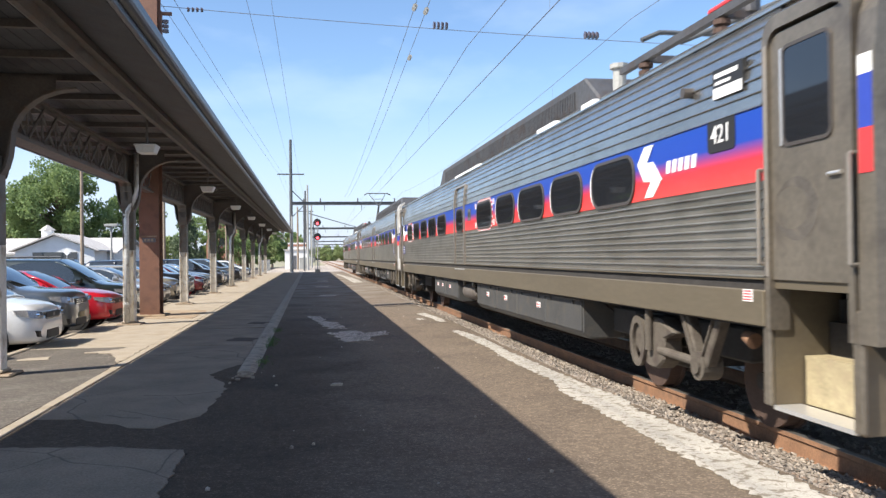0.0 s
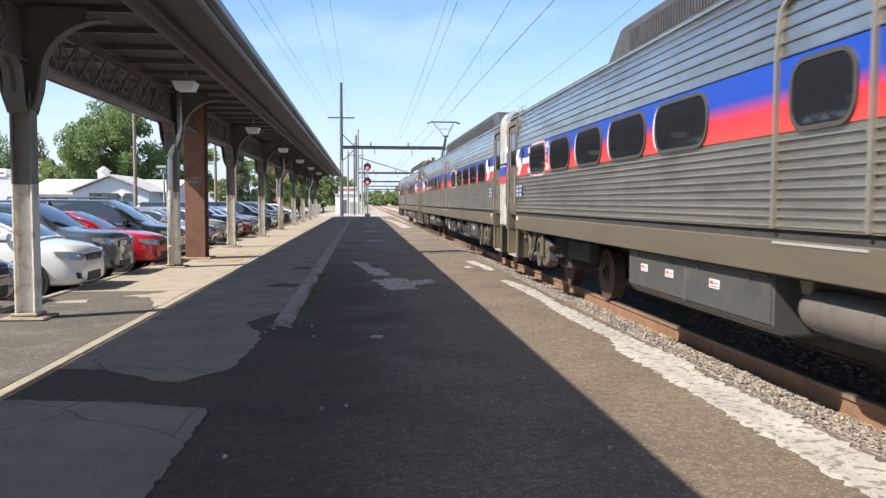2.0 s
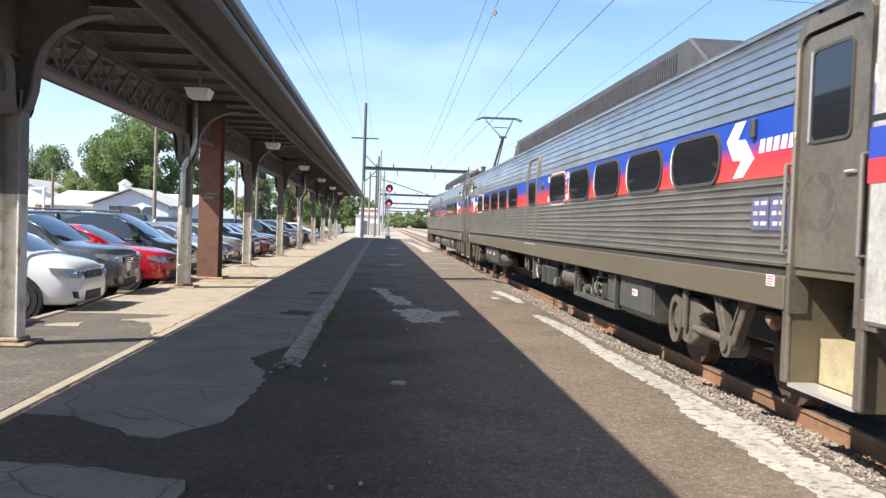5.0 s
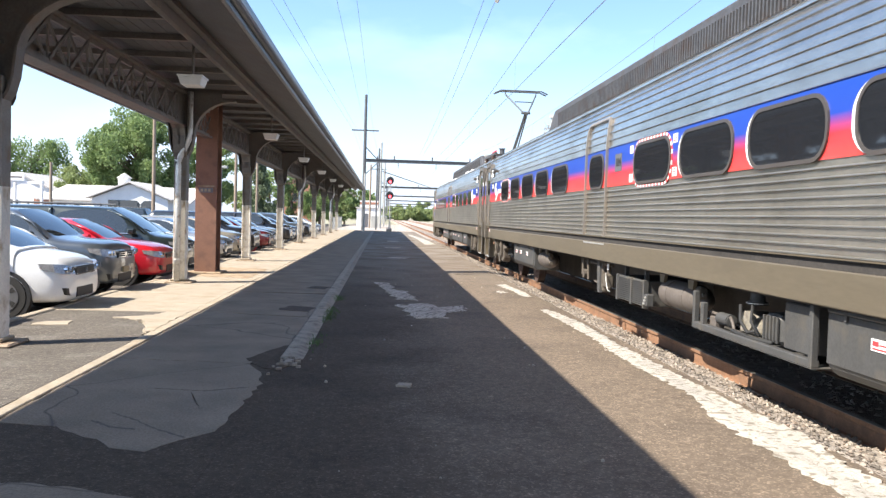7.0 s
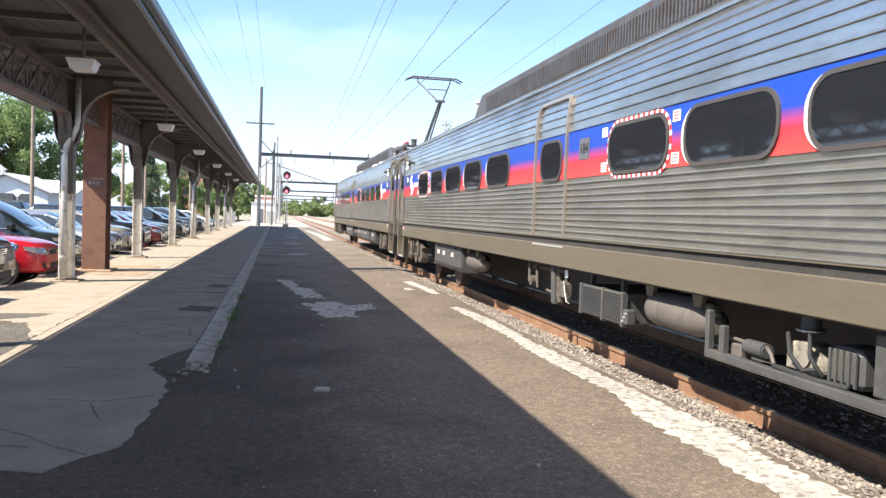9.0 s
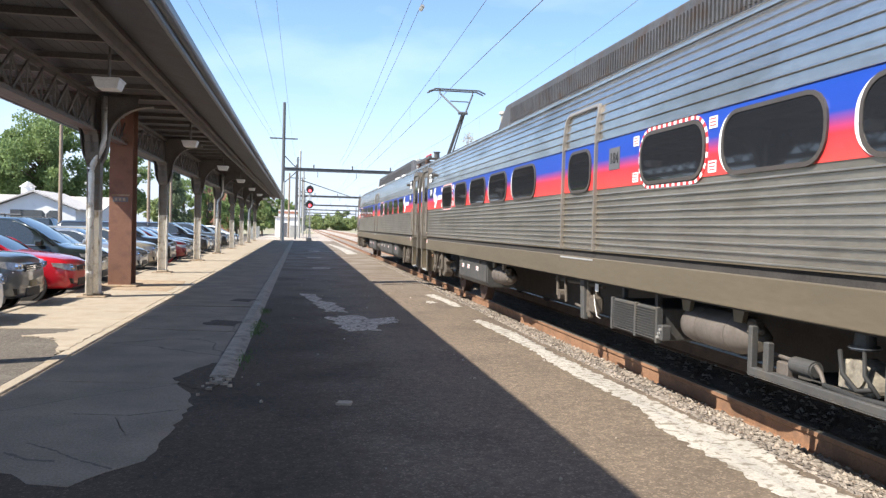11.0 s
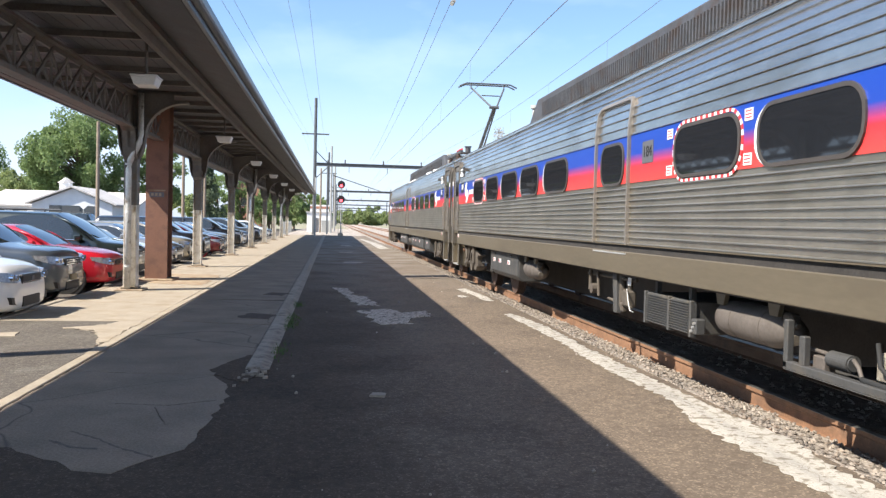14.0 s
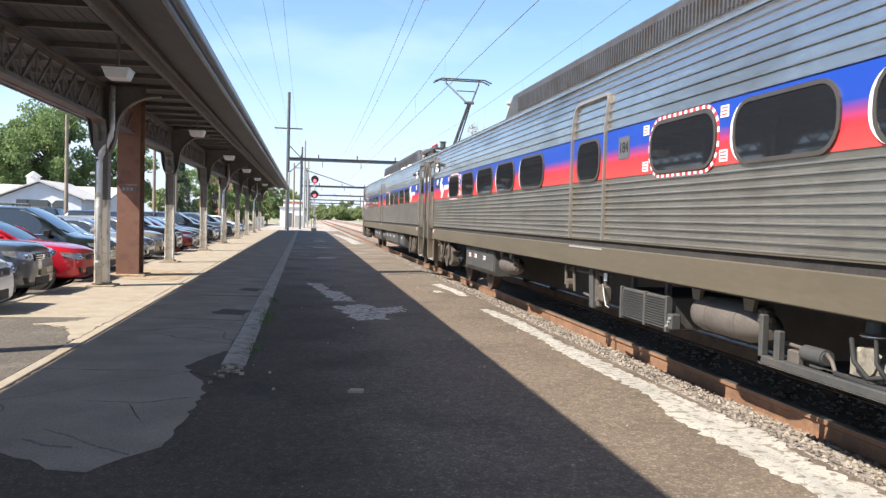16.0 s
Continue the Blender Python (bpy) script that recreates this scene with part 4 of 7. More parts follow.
def fluted(points, beads, depth):
    """A run of section points with small raised beads along it; points are (x, z)."""
    lengths = [0.0]
    for (a, b), (p, q) in zip(points, points[1:]):
        lengths.append(lengths[-1] + math.hypot(p - a, q - b))
    total = lengths[-1]

    def at(s):
        for i in range(len(points) - 1):
            if s <= lengths[i + 1] + 1e-9:
                f = (s - lengths[i]) / (lengths[i + 1] - lengths[i])
                (a, b), (p, q) = points[i], points[i + 1]
                k = math.hypot(p - a, q - b)
                return a + (p - a) * f, b + (q - b) * f, (q - b) / k, -(p - a) / k
        return (*points[-1], 0, 1)
    out = []
    for i in range(beads):
        s0 = total * i / beads
        w = total / beads
        for f, h in ((0.0, 0.0), (0.04, 0.95), (0.09, 1.0), (0.20, 0.9), (0.27, 0.0), (0.62, 0.0), (0.98, 0.0)):
            x, z, nx, nz = at(s0 + w * f)
            out.append((x + nx * depth * h, z + nz * depth * h))
    x, z, nx, nz = at(total)
    out.append((x, z))
    return out


def skin(bm, section, y0, y1, mirror=False):
    s = 1 if mirror else -1
    a = [bm.verts.new((s * x, y0, z)) for x, z in section]
    b = [bm.verts.new((s * x, y1, z)) for x, z in section]
    for i in range(len(section) - 1):
        bm.faces.new((a[i], a[i + 1], b[i + 1], b[i]))


def plate(parent, name, y, z, w, h, material, x=-1.612, t=0.006, label="", round_=0.0):
    bm = bmesh.new()
    if round_:
        prism(bm, rounded(y - w / 2, y + w / 2, z - h / 2, z + h / 2, round_), "x", x - t, x)
    else:
        box(bm, x - t, x, y - w / 2, y + w / 2, z - h / 2, z + h / 2)
    return part(name, bm, material, parent, label)


def lettering(parent, body, y, z, size, material, x=-1.622, shear=0.0, label=""):
    me = text_mesh(body, size, 0.002, shear)
    me.materials.append(material)
    ob = new("lettering", me)
    ob.parent = parent
    # the letters stand on the side wall and read from the platform
    ob.matrix_basis = Matrix(((0, 0, -1, x), (-1, 0, 0, y), (0, 1, 0, z), (0, 0, 0, 1)))
    return tagged(ob, label)


def wheel_set(car, yc, s, yw):
    """One truck; s points to the middle of the car, where the spring casing hangs."""
    truck = part("truck_frame", B((-1.22, -1.06, yw - 1.55, yw + 1.55, 0.62, 0.92), (1.06, 1.22, yw - 1.55, yw + 1.55, 0.46, 0.62), (-1.2, 1.2, yw - 0.35, yw + 0.35, 0.42, 0.80)), UNDER_BLACK, car, "dark steel truck frame", bevel=0.02)
    for dy in (-1.18, 1.18):
        for sx in (-1, 1):
            bm = bmesh.new()
            for x0, x1, r in ((0.69, 0.83, 0.41), (0.66, 0.69, 0.44)):
                cyl(bm, (sx * x0, yw + dy, 0.41), (sx * x1, yw + dy, 0.41), r, seg=30)
            cyl(bm, (sx * .83, yw + dy, .41), (sx * .86, yw + dy, .41), .14, seg=20)
            part("wheel", bm, WHEEL_RUST, truck, "rusty steel wheel")
        part("axle", C(((-0.9, yw + dy, 0.41), (0.9, yw + dy, 0.41), 0.08)), UNDER_BLACK, truck)
    cy = yc + s * 1.02
    bm = bmesh.new()
    prism(bm, [(cy + a_, b_) for a_, b_ in ((.50, .94), (-.10, .925), (-.47, .81), (-.22, .73), (-.22, .52), (-.04, .42), (.14, .42), (.34, .50), (.50, .62))], "x", -1.50, -1.30)
    casing = part("spring_casing", bm, TRUCK, truck, "dusty spring casing", bevel=0.02)
    bm = bmesh.new()
    ring_prism(bm, [(cy + .34 + .19 * math.cos(k * math.pi / 12), .66 + .26 * math.sin(k * math.pi / 12)) for k in range(24)], [(cy + .34 + .12 * math.cos(k * math.pi / 12), .66 + .19 * math.sin(k * math.pi / 12)) for k in range(24)], "x", -1.54, -1.50)
    part("brake_disc", bm, TRUCK, casing, "round dusty ring on the casing")
    part("damper", C(((-1.53, cy + .05, .60), (-1.53, cy + .05, 1.03), .04)), TRUCK, truck, "upright damper")
    for q in (-1, 1):
        bm = bmesh.new()
        prism(bm, [(yc + q * .01, .58), (yc + q * .13, .58), (yc + q * .40, 1.03), (yc + q * .23, 1.03)], "x", -1.54, -1.44)
        part("hanger_arm", bm, TRUCK, truck, "slanting hanger arm", bevel=0.012)
        bm = bmesh.new()
        prism(bm, [(yc + q * .045, .64), (yc + q * .065, .64), (yc + q * .30, 1.03), (yc + q * .275, 1.03)], "x", -1.56, -1.54)
        part("arm_rib", bm, TRUCK, truck)
    part("drag_link", C(((-1.48, yc, 0.59), (-1.48, cy - s * .1, 0.61), 0.042)), TRUCK, truck, "round drag link")
    part("link_boss", C(((-1.56, yc, 0.58), (-1.38, yc, 0.58), 0.125), seg=18), TRUCK, truck)
    part("boss_bolt", C(((-1.585, yc, 0.58), (-1.56, yc, 0.58), 0.07), seg=14), TRUCK, truck)
    part("air_spring", C(((-1.15, yw, .62), (-1.15, yw, .95), .24), seg=18), RUBBER, truck, "black rubber air spring")
    part("brake_cylinder", C(((-1.46, yc - s * .64, 0.90), (-1.46, yc - s * .76, 0.87), 0.045, 0.065), seg=16), RAIL_RUST, truck, "small rusty brake cylinder")


def rail_car(name, flip, number, dashed, equipment, raised_pantograph, has_pantograph, label):
    car = thing(name, label, "rail car", "cars of the train")
    sgn = -1 if flip else 1
    Y = lambda u: sgn * (HALF - u)      # distance from one end to the car's own axis
    e0, e1 = -HALF + 0.28, HALF - 0.28
    # inner body, dark, that everything stands on
    bm = bmesh.new()
    core = [(-1.56, 1.0), (-1.56, 2.68), (-1.55, 2.85)] + [(-x + 0.03, z - 0.03) for x, z in UPPER[2:]]
    core = core + [(-x, z) for x, z in core[-2::-1]]
    # skins run between the vestibule doors, split at the door openings
    d = sorted([sorted((Y(a - 0.06), Y(b + 0.06))) for a, b in DOORS])
    prism(bm, core, "y", d[0][1], d[1][0])
    part("inner_body", bm, UNDER_BLACK, car, "dark interior of the car body")
    # vestibules, open below the floor for the steps
    porch = [(-0.93, 1.0), (-0.93, 1.37), (-1.49, 1.37), (-1.49, 2.68)] + core[2:-2] + [(1.56, 1.0)]
    for p_, q_ in ((e0, d[0][1]), (d[1][0], e1)):
        bm = bmesh.new()
        prism(bm, porch, "y", p_, q_)
        part("vestibule", bm, UNDER_BLACK, car, "dark vestibule")
    spans = [(d[0][1], d[1][0])]
    low = fluted([(1.596, 1.375), (1.596, 2.083)], 10, 0.020)
    up = fluted(list(UPPER[:7]), 11, 0.017)
    top = fluted(list(UPPER[6:]), 8, 0.010)
    for a, b in spans:
        bm = bmesh.new()
        skin(bm, low, a, b)
        part("lower_fluting", bm, STAINLESS_LOW, car, "stainless steel fluted lower side")
        bm = bmesh.new()
        skin(bm, up, a, b)
        part("upper_fluting", bm, STAINLESS, car, "stainless steel fluted upper side")
        bm = bmesh.new()
        box(bm, -1.606, -1.57, a, b, 2.083, 2.628)
        part("stripe", bm, BAND, car, "blue and red painted window stripe")
    brow = fluted([q for q in UPPER[:7] if q[1] > 3.15], 5, 0.015)
    for p_, q_ in ((e0, d[0][1]), (d[1][0], e1)):
        bm = bmesh.new()
        skin(bm, brow, p_, q_)
        part("end_fluting", bm, STAINLESS, car, "stainless fluting over the vestibule door")
    bm = bmesh.new()
    skin(bm, top, e0, e1)
    skin(bm, top, e0, e1, True)
    part("roof", bm, STAINLESS, car, "fluted stainless roof")
    bm = bmesh.new()
    skin(bm, [(1.6, 1.0), (1.6, 2.68)] + list(UPPER[1:7]), e0, e1, True)
    part("far_side", bm, STAINLESS, car)
    part("side_sill", B((-1.625, -1.50, d[0][1], d[1][0], 1.02, 1.285)), SILL, car, "plain brownish side sill", bevel=0.008)
    part("sill_ledge", B((-1.612, -1.585, d[0][1], d[1][0], 1.362, 1.375)), SILL, car)
    part("sill_groove", B((-1.585, -1.55, d[0][1], d[1][0], 1.285, 1.375)), UNDER_BLACK, car)
    part("drip_rail", B((-1.462, -1.40, e0, e1, 3.362, 3.382)), STAINLESS, car)
    # one long block, added so no light shows through under the car
    part("far_equipment_block", B((-0.3, 1.45, -7.6, 7.6, 0.30, 0.96)), UNDER_BLACK, car, "dark block for far side equipment, added to stop light beneath", bevel=0.03)
    part("floor_frame", B((-1.5, 1.5, d[0][1], d[1][0], 1.0, 1.10), (-0.35, 0.35, e0, e1, 0.70, 0.95)), UNDER_BLACK, car)
    # windows
    for i, (a, b) in enumerate(WINDOWS):
        y0, y1 = sorted((Y(a), Y(b)))
        r = 0.20 if i != 5 else 0.17
        bm = bmesh.new()
        ring_prism(bm, rounded(y0 - .022, y1 + .022, 2.068, 2.588, r + .022), rounded(y0 + .012, y1 - .012, 2.102, 2.554, r - .012), "x", -1.624, -1.60)
        w = part("window", bm, GASKET, car, "round-cornered window frame")
        bm = bmesh.new()
        prism(bm, rounded(y0, y1, 2.09, 2.566, r), "x", -1.618, -1.602)
        part("pane", bm, GLASS_DARK, w, "dark tinted pane")
        if i not in dashed and i != 5:
            # white edging at one end of the window, a painted highlight of its sunlit reveal
            edge = [q for q in rounded(y0 - .022, y1 + .022, 2.068, 2.588, r + .022, 8) if q[0] > y1 - r * .75]
            edge.sort(key=lambda q: q[1])
            wide = [(a_ + .038 * math.sin(math.pi * k_ / (len(edge) - 1)), b_) for k_, (a_, b_) in enumerate(edge)]
            bm = bmesh.new()
            prism(bm, edge + wide[::-1][1:-1], "x", -1.622, -1.606)
            part("edging", bm, WHITE_DECAL, w, "thin white edging for the sunlit window reveal")
        if i in dashed:
            outline = rounded(y0 - .045, y1 + .045, 2.045, 2.611, r + .045, 8)
            k = 0
            acc = 0.0
            pts = outline + outline[:1]
            for (p, q), (s, t) in zip(pts, pts[1:]):
                n_seg = max(1, round(math.hypot(s - p, t - q) / 0.055))
                for j in range(n_seg):
                    f0, f1 = j / n_seg, (j + 1) / n_seg
                    A, D = Vector((p + (s - p) * f0, q + (t - q) * f0)), Vector((p + (s - p) * f1, q + (t - q) * f1))
                    k += 1
                    nn = Vector((-(D - A).y, (D - A).x)).normalized() * 0.015
                    bm = bmesh.new()
                    prism(bm, [tuple(A + nn), tuple(A - nn), tuple(D - nn), tuple(D + nn)], "x", -1.613, -1.606)
                    part("dash", bm, RED_DECAL if k % 2 else WHITE_DECAL, w)
            for yy, zz in ((y0 - .14, 2.53), (y1 + .14, 2.53), (y0 - .14, 2.16), (y1 + .14, 2.16)):
                plate(w, "notice", yy, zz, 0.13, 0.10, WHITE_DECAL, x=-1.606, label="white emergency notice with red print")
                for q in range(3):
                    plate(w, "print", yy, zz + .03 - q * .028, 0.10, 0.010, RED_DECAL, x=-1.612, t=0.002)
    a, b = sorted((Y(POSTS[0]), Y(POSTS[1])))
    # steel frame of the sealed middle door, arched at the top and following the side
    bm = bmesh.new()
    arch = []
    for w_, top_, r_ in ((.019, 3.10, .13), (-.019, 3.062, .09)):
        run = [(a - w_, 1.37 + .22 * k) for k in range(8)]
        run += [(a - w_ + r_ - r_ * math.cos(radians(q)), top_ - r_ + r_ * math.sin(radians(q))) for q in (0, 22, 45, 67, 90)]
        run += [(b + w_ - r_ + r_ * math.sin(radians(q)), top_ - r_ + r_ * math.cos(radians(q))) for q in (0, 22, 45, 67, 90)]
        run += [(b + w_, 1.37 + .22 * k) for k in range(7, -1, -1)]
        arch.append(run)
    prof = ((2.68, 1.60), (2.85, 1.59), (3.02, 1.565), (3.19, 1.515))
    lean = lambda z: 0.0 if z < 2.68 else next(1.6 - (x0_ + (x1_ - x0_) * (z - z0_) / (z1_ - z0_)) for (z0_, x0_), (z1_, x1_) in zip(prof, prof[1:]) if z <= z1_)
    ring4 = [[bm.verts.new((x_ + lean(z_), y_, z_)) for y_, z_ in run] for run in arch for x_ in (-1.642, -1.585)]
    for p_, q_ in ((0, 2), (2, 3), (3, 1), (1, 0)):
        for k in range(len(arch[0]) - 1):
            bm.faces.new((ring4[p_][k], ring4[p_][k + 1], ring4[q_][k + 1], ring4[q_][k]))
    for k in (0, -1):
        bm.faces.new((ring4[0][k], ring4[2][k], ring4[3][k], ring4[1][k]))
    dfr = part("sealed_door_frame", bm, POST_STEEL, car, "arched steel frame of the sealed middle door")
    for yy, s_ in ((a, 1), (b, 1)):
        for zz in [1.44 + .094 * k for k in range(7)] + [2.78 + .11 * k for k in range(3)]:
            part("bracket", B((-1.636 + lean(zz), -1.60 + lean(zz), yy + .015, yy + .045, zz - .010, zz + .012)), POST_STEEL, dfr)
    plate(car, "door_step_plate", (a + b) / 2, 1.262, b - a, 0.02, BRIGHT_STEEL, x=-1.625)
    # roof edge panels in plain white, for the sun's glint on the metal
    wf = sorted((Y(10.9), Y(13.7)))
    if not flip:
        part("roof_glint_panel", B((-1.44, -1.36, wf[0], wf[1], 3.34, 3.44)), WHITE_DECAL, car, "roof edge panel, whitened for a sun glint", bevel=0.01)
        for u0, u1 in ((17.9, 18.8), (19.95, 20.4)):
            part("roof_glint_panel", B((-1.42, -1.33, *sorted((Y(u0), Y(u1))), 3.385, 3.47)), WHITE_DECAL, car, "short roof edge panel, whitened for a sun glint", bevel=0.01)
    # livery marks at either end and the number
    for u, s in ((1.69, 1), (22.47, 1)) if not flip else ((2.36, 1), (23.2, 1)):
        yy = Y(u) if not flip else Y(u)
        bm = bmesh.new()
        pts = ((-.105, .25), (.11, .25), (-.055, .09), (.083, .085), (.28, -.10), (.083, -.25), (-.116, -.25), (.04, -.10), (-.127, -.09), (-.28, .095))
        prism(bm, [(yy - a_, 2.355 + b_) for a_, b_ in pts], "x", -1.614, -1.606)
        part("emblem", bm, WHITE_DECAL, car, "white angular emblem")
        for q in range(5):
            bm = bmesh.new()
            f_ = 1.0 if s else 0.5
            yq = yy - (0.42 if s else 0.36) - 0.125 * f_ * q
            prism(bm, [(yq + .050 * f_, 2.295), (yq + .026 * f_, 2.41), (yq - .056 * f_, 2.41), (yq - .030 * f_, 2.295)], "x", -1.612, -1.606)
            part("wordmark", bm, WHITE_DECAL, car, "white slanted wordmark bar")
    for u in (13.45, 23.86) if not flip else (11.25, 23.86):
        yy = Y(u)
        big = u > 20
        p = plate(car, "number_plate", yy, 2.51 if big else 2.40, 0.44 if big else 0.30, 0.27 if big else 0.24, BLACK_DECAL if big else GREY_DECAL, x=-1.606, round_=0.05 if big else 0.0, label="black plate with a white fleet number" if big else "grey plate with a dark fleet number")
        lettering(p, number, yy, 2.51 if big else 2.40, 0.21 if big else 0.17, WHITE_DECAL if big else BLACK_DECAL, x=-1.6145)
    for u in (24.31, 1.6):
        if u > 20:
            ys = Y(23.98)
            ds = plate(car, "destination_sign", ys, 2.92, 0.46, 0.24, BLACK_DECAL, x=-1.575, t=0.04, label="black and white destination sign")
            plate(ds, "sign_strip", ys, 2.845, 0.44, 0.085, WHITE_DECAL, x=-1.615, t=0.004, label="white sign strip")
            plate(ds, "sign_print", ys + .02, 2.985, 0.36, 0.035, WHITE_DECAL, x=-1.615, t=0.003)
            plate(ds, "sign_print", ys + .07, 2.925, 0.24, 0.025, WHITE_DECAL, x=-1.615, t=0.003)
        plate(car, "safety_label", Y(u) + (0.05 if u > 20 else -0.05) * sgn, 1.24, 0.13, 0.09, WHITE_DECAL, x=-1.625, label="small white and red label")
        for q in range(4):
            plate(car, "label_print", Y(u) + (0.05 if u > 20 else -0.05) * sgn, 1.272 - q * .021, 0.11, 0.011, RED_DECAL, x=-1.631, t=0.001)
    for du in (-.165, .165):
        yy = Y(1.74) - du
        nt = plate(car, "class_mark", yy, 1.78, 0.31, 0.27, NOTICE_BLUE, x=-1.617, t=0.004, label="faded blue and white notice")
        for q in range(3):
            for w_, o_ in ((.11, -.07), (.08, .06)):
                plate(nt, "class_mark_print", yy + o_ + .02 * (q % 2), 1.87 - q * .085, w_, 0.035, GALV, x=-1.621, t=0.001)
    lamp_y = Y(2.08)
    part("marker_lamp", B((-1.65, -1.606, lamp_y - .035, lamp_y + .035, 2.43, 2.60)), GASKET, car, "small grey marker lamp box", bevel=0.012)
    part("marker_lamp", C(((-1.66, Y(23.3), 2.95), (-1.55, Y(23.3), 2.95), 0.045)), GASKET, car, "small round marker lamp")
    # vestibule doors with steps
    for a, b in DOORS:
        y0, y1 = sorted((Y(a), Y(b)))
        bm = bmesh.new()
        prism(bm, [(y0 - .062, 1.0)] + [(y0 + .098 - .16 * math.cos(radians(q)), 3.08 + .16 * math.sin(radians(q))) for q in (0, 22, 45, 67, 90)] + [(y1 - .098 + .16 * math.sin(radians(q)), 3.08 + .16 * math.cos(radians(q))) for q in (0, 22, 45, 67, 90)] + [(y1 + .062, 1.0), (y1, 1.0)] + [(y1 - .12 + .12 * math.cos(radians(q)), 3.02 + .12 * math.sin(radians(q))) for q in (0, 30, 60, 90)] + [(y0 + .12 - .12 * math.sin(radians(q)), 3.02 + .12 * math.cos(radians(q))) for q in (0, 30, 60, 90)] + [(y0, 1.0)], "x", -1.606, -1.45)
        fr = part("door_frame", bm, DOOR_STEEL, car, "brownish steel door surround")
        dr = part("door", B((-1.580, -1.50, y0, y1, 1.36, 3.12)), DOOR_STEEL, car, "closed brownish steel vestibule door", bevel=0.006)
        bm = bmesh.new()
        ring_prism(bm, rounded(y0 + .155, y1 - .155, 2.295, 3.005, .07), rounded(y0 + .18, y1 - .18, 2.32, 2.98, .05), "x", -1.592, -1.58)
        part("window_frame", bm, GASKET, dr, "dark bronze window rim")
        part("window_edge", B((-1.596, -1.580, y1 - .165, y1 - .140, 2.31, 2.99)), BRIGHT_STEEL, dr, "bright edge strip")
        bm = bmesh.new()
        prism(bm, rounded(y0 + .18, y1 - .18, 2.32, 2.98, .05), "x", -1.586, -1.58)
        part("pane", bm, GLASS_DARK, dr, "dark door window")
        part("handle", C(((-1.595, y0 + .07, 2.06), (-1.595, y0 + .19, 2.06), 0.014)), BRIGHT_STEEL, dr, "short bright handle")
        bm = bmesh.new()
        ring_prism(bm, [(y1 - .30 + .25 * math.cos(w_ * math.pi / 12), 1.86 + .22 * math.sin(w_ * math.pi / 12)) for w_ in range(24)], [(y1 - .24 + .20 * math.cos(w_ * math.pi / 12), 1.87 + .15 * math.sin(w_ * math.pi / 12)) for w_ in range(24)], "x", -1.5815, -1.575)
        part("stain", bm, STAIN, dr, "dark smeared stain")
        part("jamb", B((-1.615, -1.59, y1 + .010, y1 + .052, 1.38, 3.05)), POST_STEEL, car, "pale door jamb", bevel=0.008)
        part("lintel", B((-1.52, -1.40, y0 - .1, y1 + .1, 3.12, 3.22)), DOOR_STEEL, car)
        for yy in (y0 - .075, y1 + .075):
            part("grab_rail", C(((-1.64, yy, 1.48), (-1.64, yy, 2.16), 0.016), ((-1.64, yy, 1.48), (-1.58, yy, 1.48), 0.014), ((-1.64, yy, 2.16), (-1.58, yy, 2.16), 0.014)), POST_STEEL, car, "dull steel vertical grab rail")
        bm = bmesh.new()
        prism(bm, [(-1.56, .43), (-1.18, .43), (-1.04, .54), (-1.04, .70), (-1.30, .78), (-1.50, .98), (-1.52, 1.36), (-1.56, 1.36)], "y", y0 - .06, y0 - .02)
        st = part("steps", bm, SILL, car, "boarding steps between steel gussets")
        part("side_panel", B((-1.56, -1.02, y1 + .02, y1 + .06, 0.43, 1.36)), SILL, st)
        part("door_sill", B((-1.56, -1.50, y0, y1, 1.30, 1.36)), SILL, st)
        # back, upper treads and risers are coloured black for the stairwell's shade
        part("step_back", B((-0.98, -0.94, y0, y1, 0.43, 1.36)), UNDER_BLACK, st, "stairwell back, blackened for its shade")
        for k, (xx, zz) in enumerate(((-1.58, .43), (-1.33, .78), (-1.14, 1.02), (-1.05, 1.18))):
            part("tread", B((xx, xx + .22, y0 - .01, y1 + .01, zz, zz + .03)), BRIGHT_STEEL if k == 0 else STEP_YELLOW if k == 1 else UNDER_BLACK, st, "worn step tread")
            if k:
                part("riser", B((xx + .0, xx + .02, y0, y1, zz - (.32 if k == 1 else .22), zz)), STEP_YELLOW if k == 1 else UNDER_BLACK, st, "worn yellow riser" if k == 1 else "riser blackened for stairwell shade")
        part("skirt", B((-1.60, -1.56, y0 - .11, y0 - .02, 0.45, 1.2)), DOOR_STEEL, car, bevel=0.01)
        part("skirt", B((-1.60, -1.56, y1 + .02, y1 + .11, 0.45, 1.2)), DOOR_STEEL, car, bevel=0.01)
    # ends: corner panel, gangway, coupler
    for s in (-1, 1):
        c0, c1 = sorted((s * (HALF - 0.42), s * (HALF - 0.26)))
        bm = bmesh.new()
        prism(bm, [(-1.604, 1.0), (-1.604, 2.70), (-1.575, 3.0), (-1.44, 3.34), (-1.30, 3.48), (-1.28, 1.0)], "y", c0, c1)
        part("corner_panel", bm, DOOR_STEEL, car, "brownish steel corner panel")
        part("corner_stripe", B((-1.609, -1.604, c0 + .02, c1 - .02, 2.03, 2.30)), RED_DECAL, car, "red end stripe")
        part("corner_stripe", B((-1.609, -1.604, c0 + .02, c1 - .02, 2.30, 2.62)), BLUE_DECAL, car, "blue end stripe")
        part("corner_stripe", B((-1.609, -1.604, c0 + .02, c1 - .02, 2.62, 2.74)), WHITE_DECAL, car, "white end notice")
        g0, g1 = sorted((s * (HALF - 0.30), s * (HALF - 0.01)))
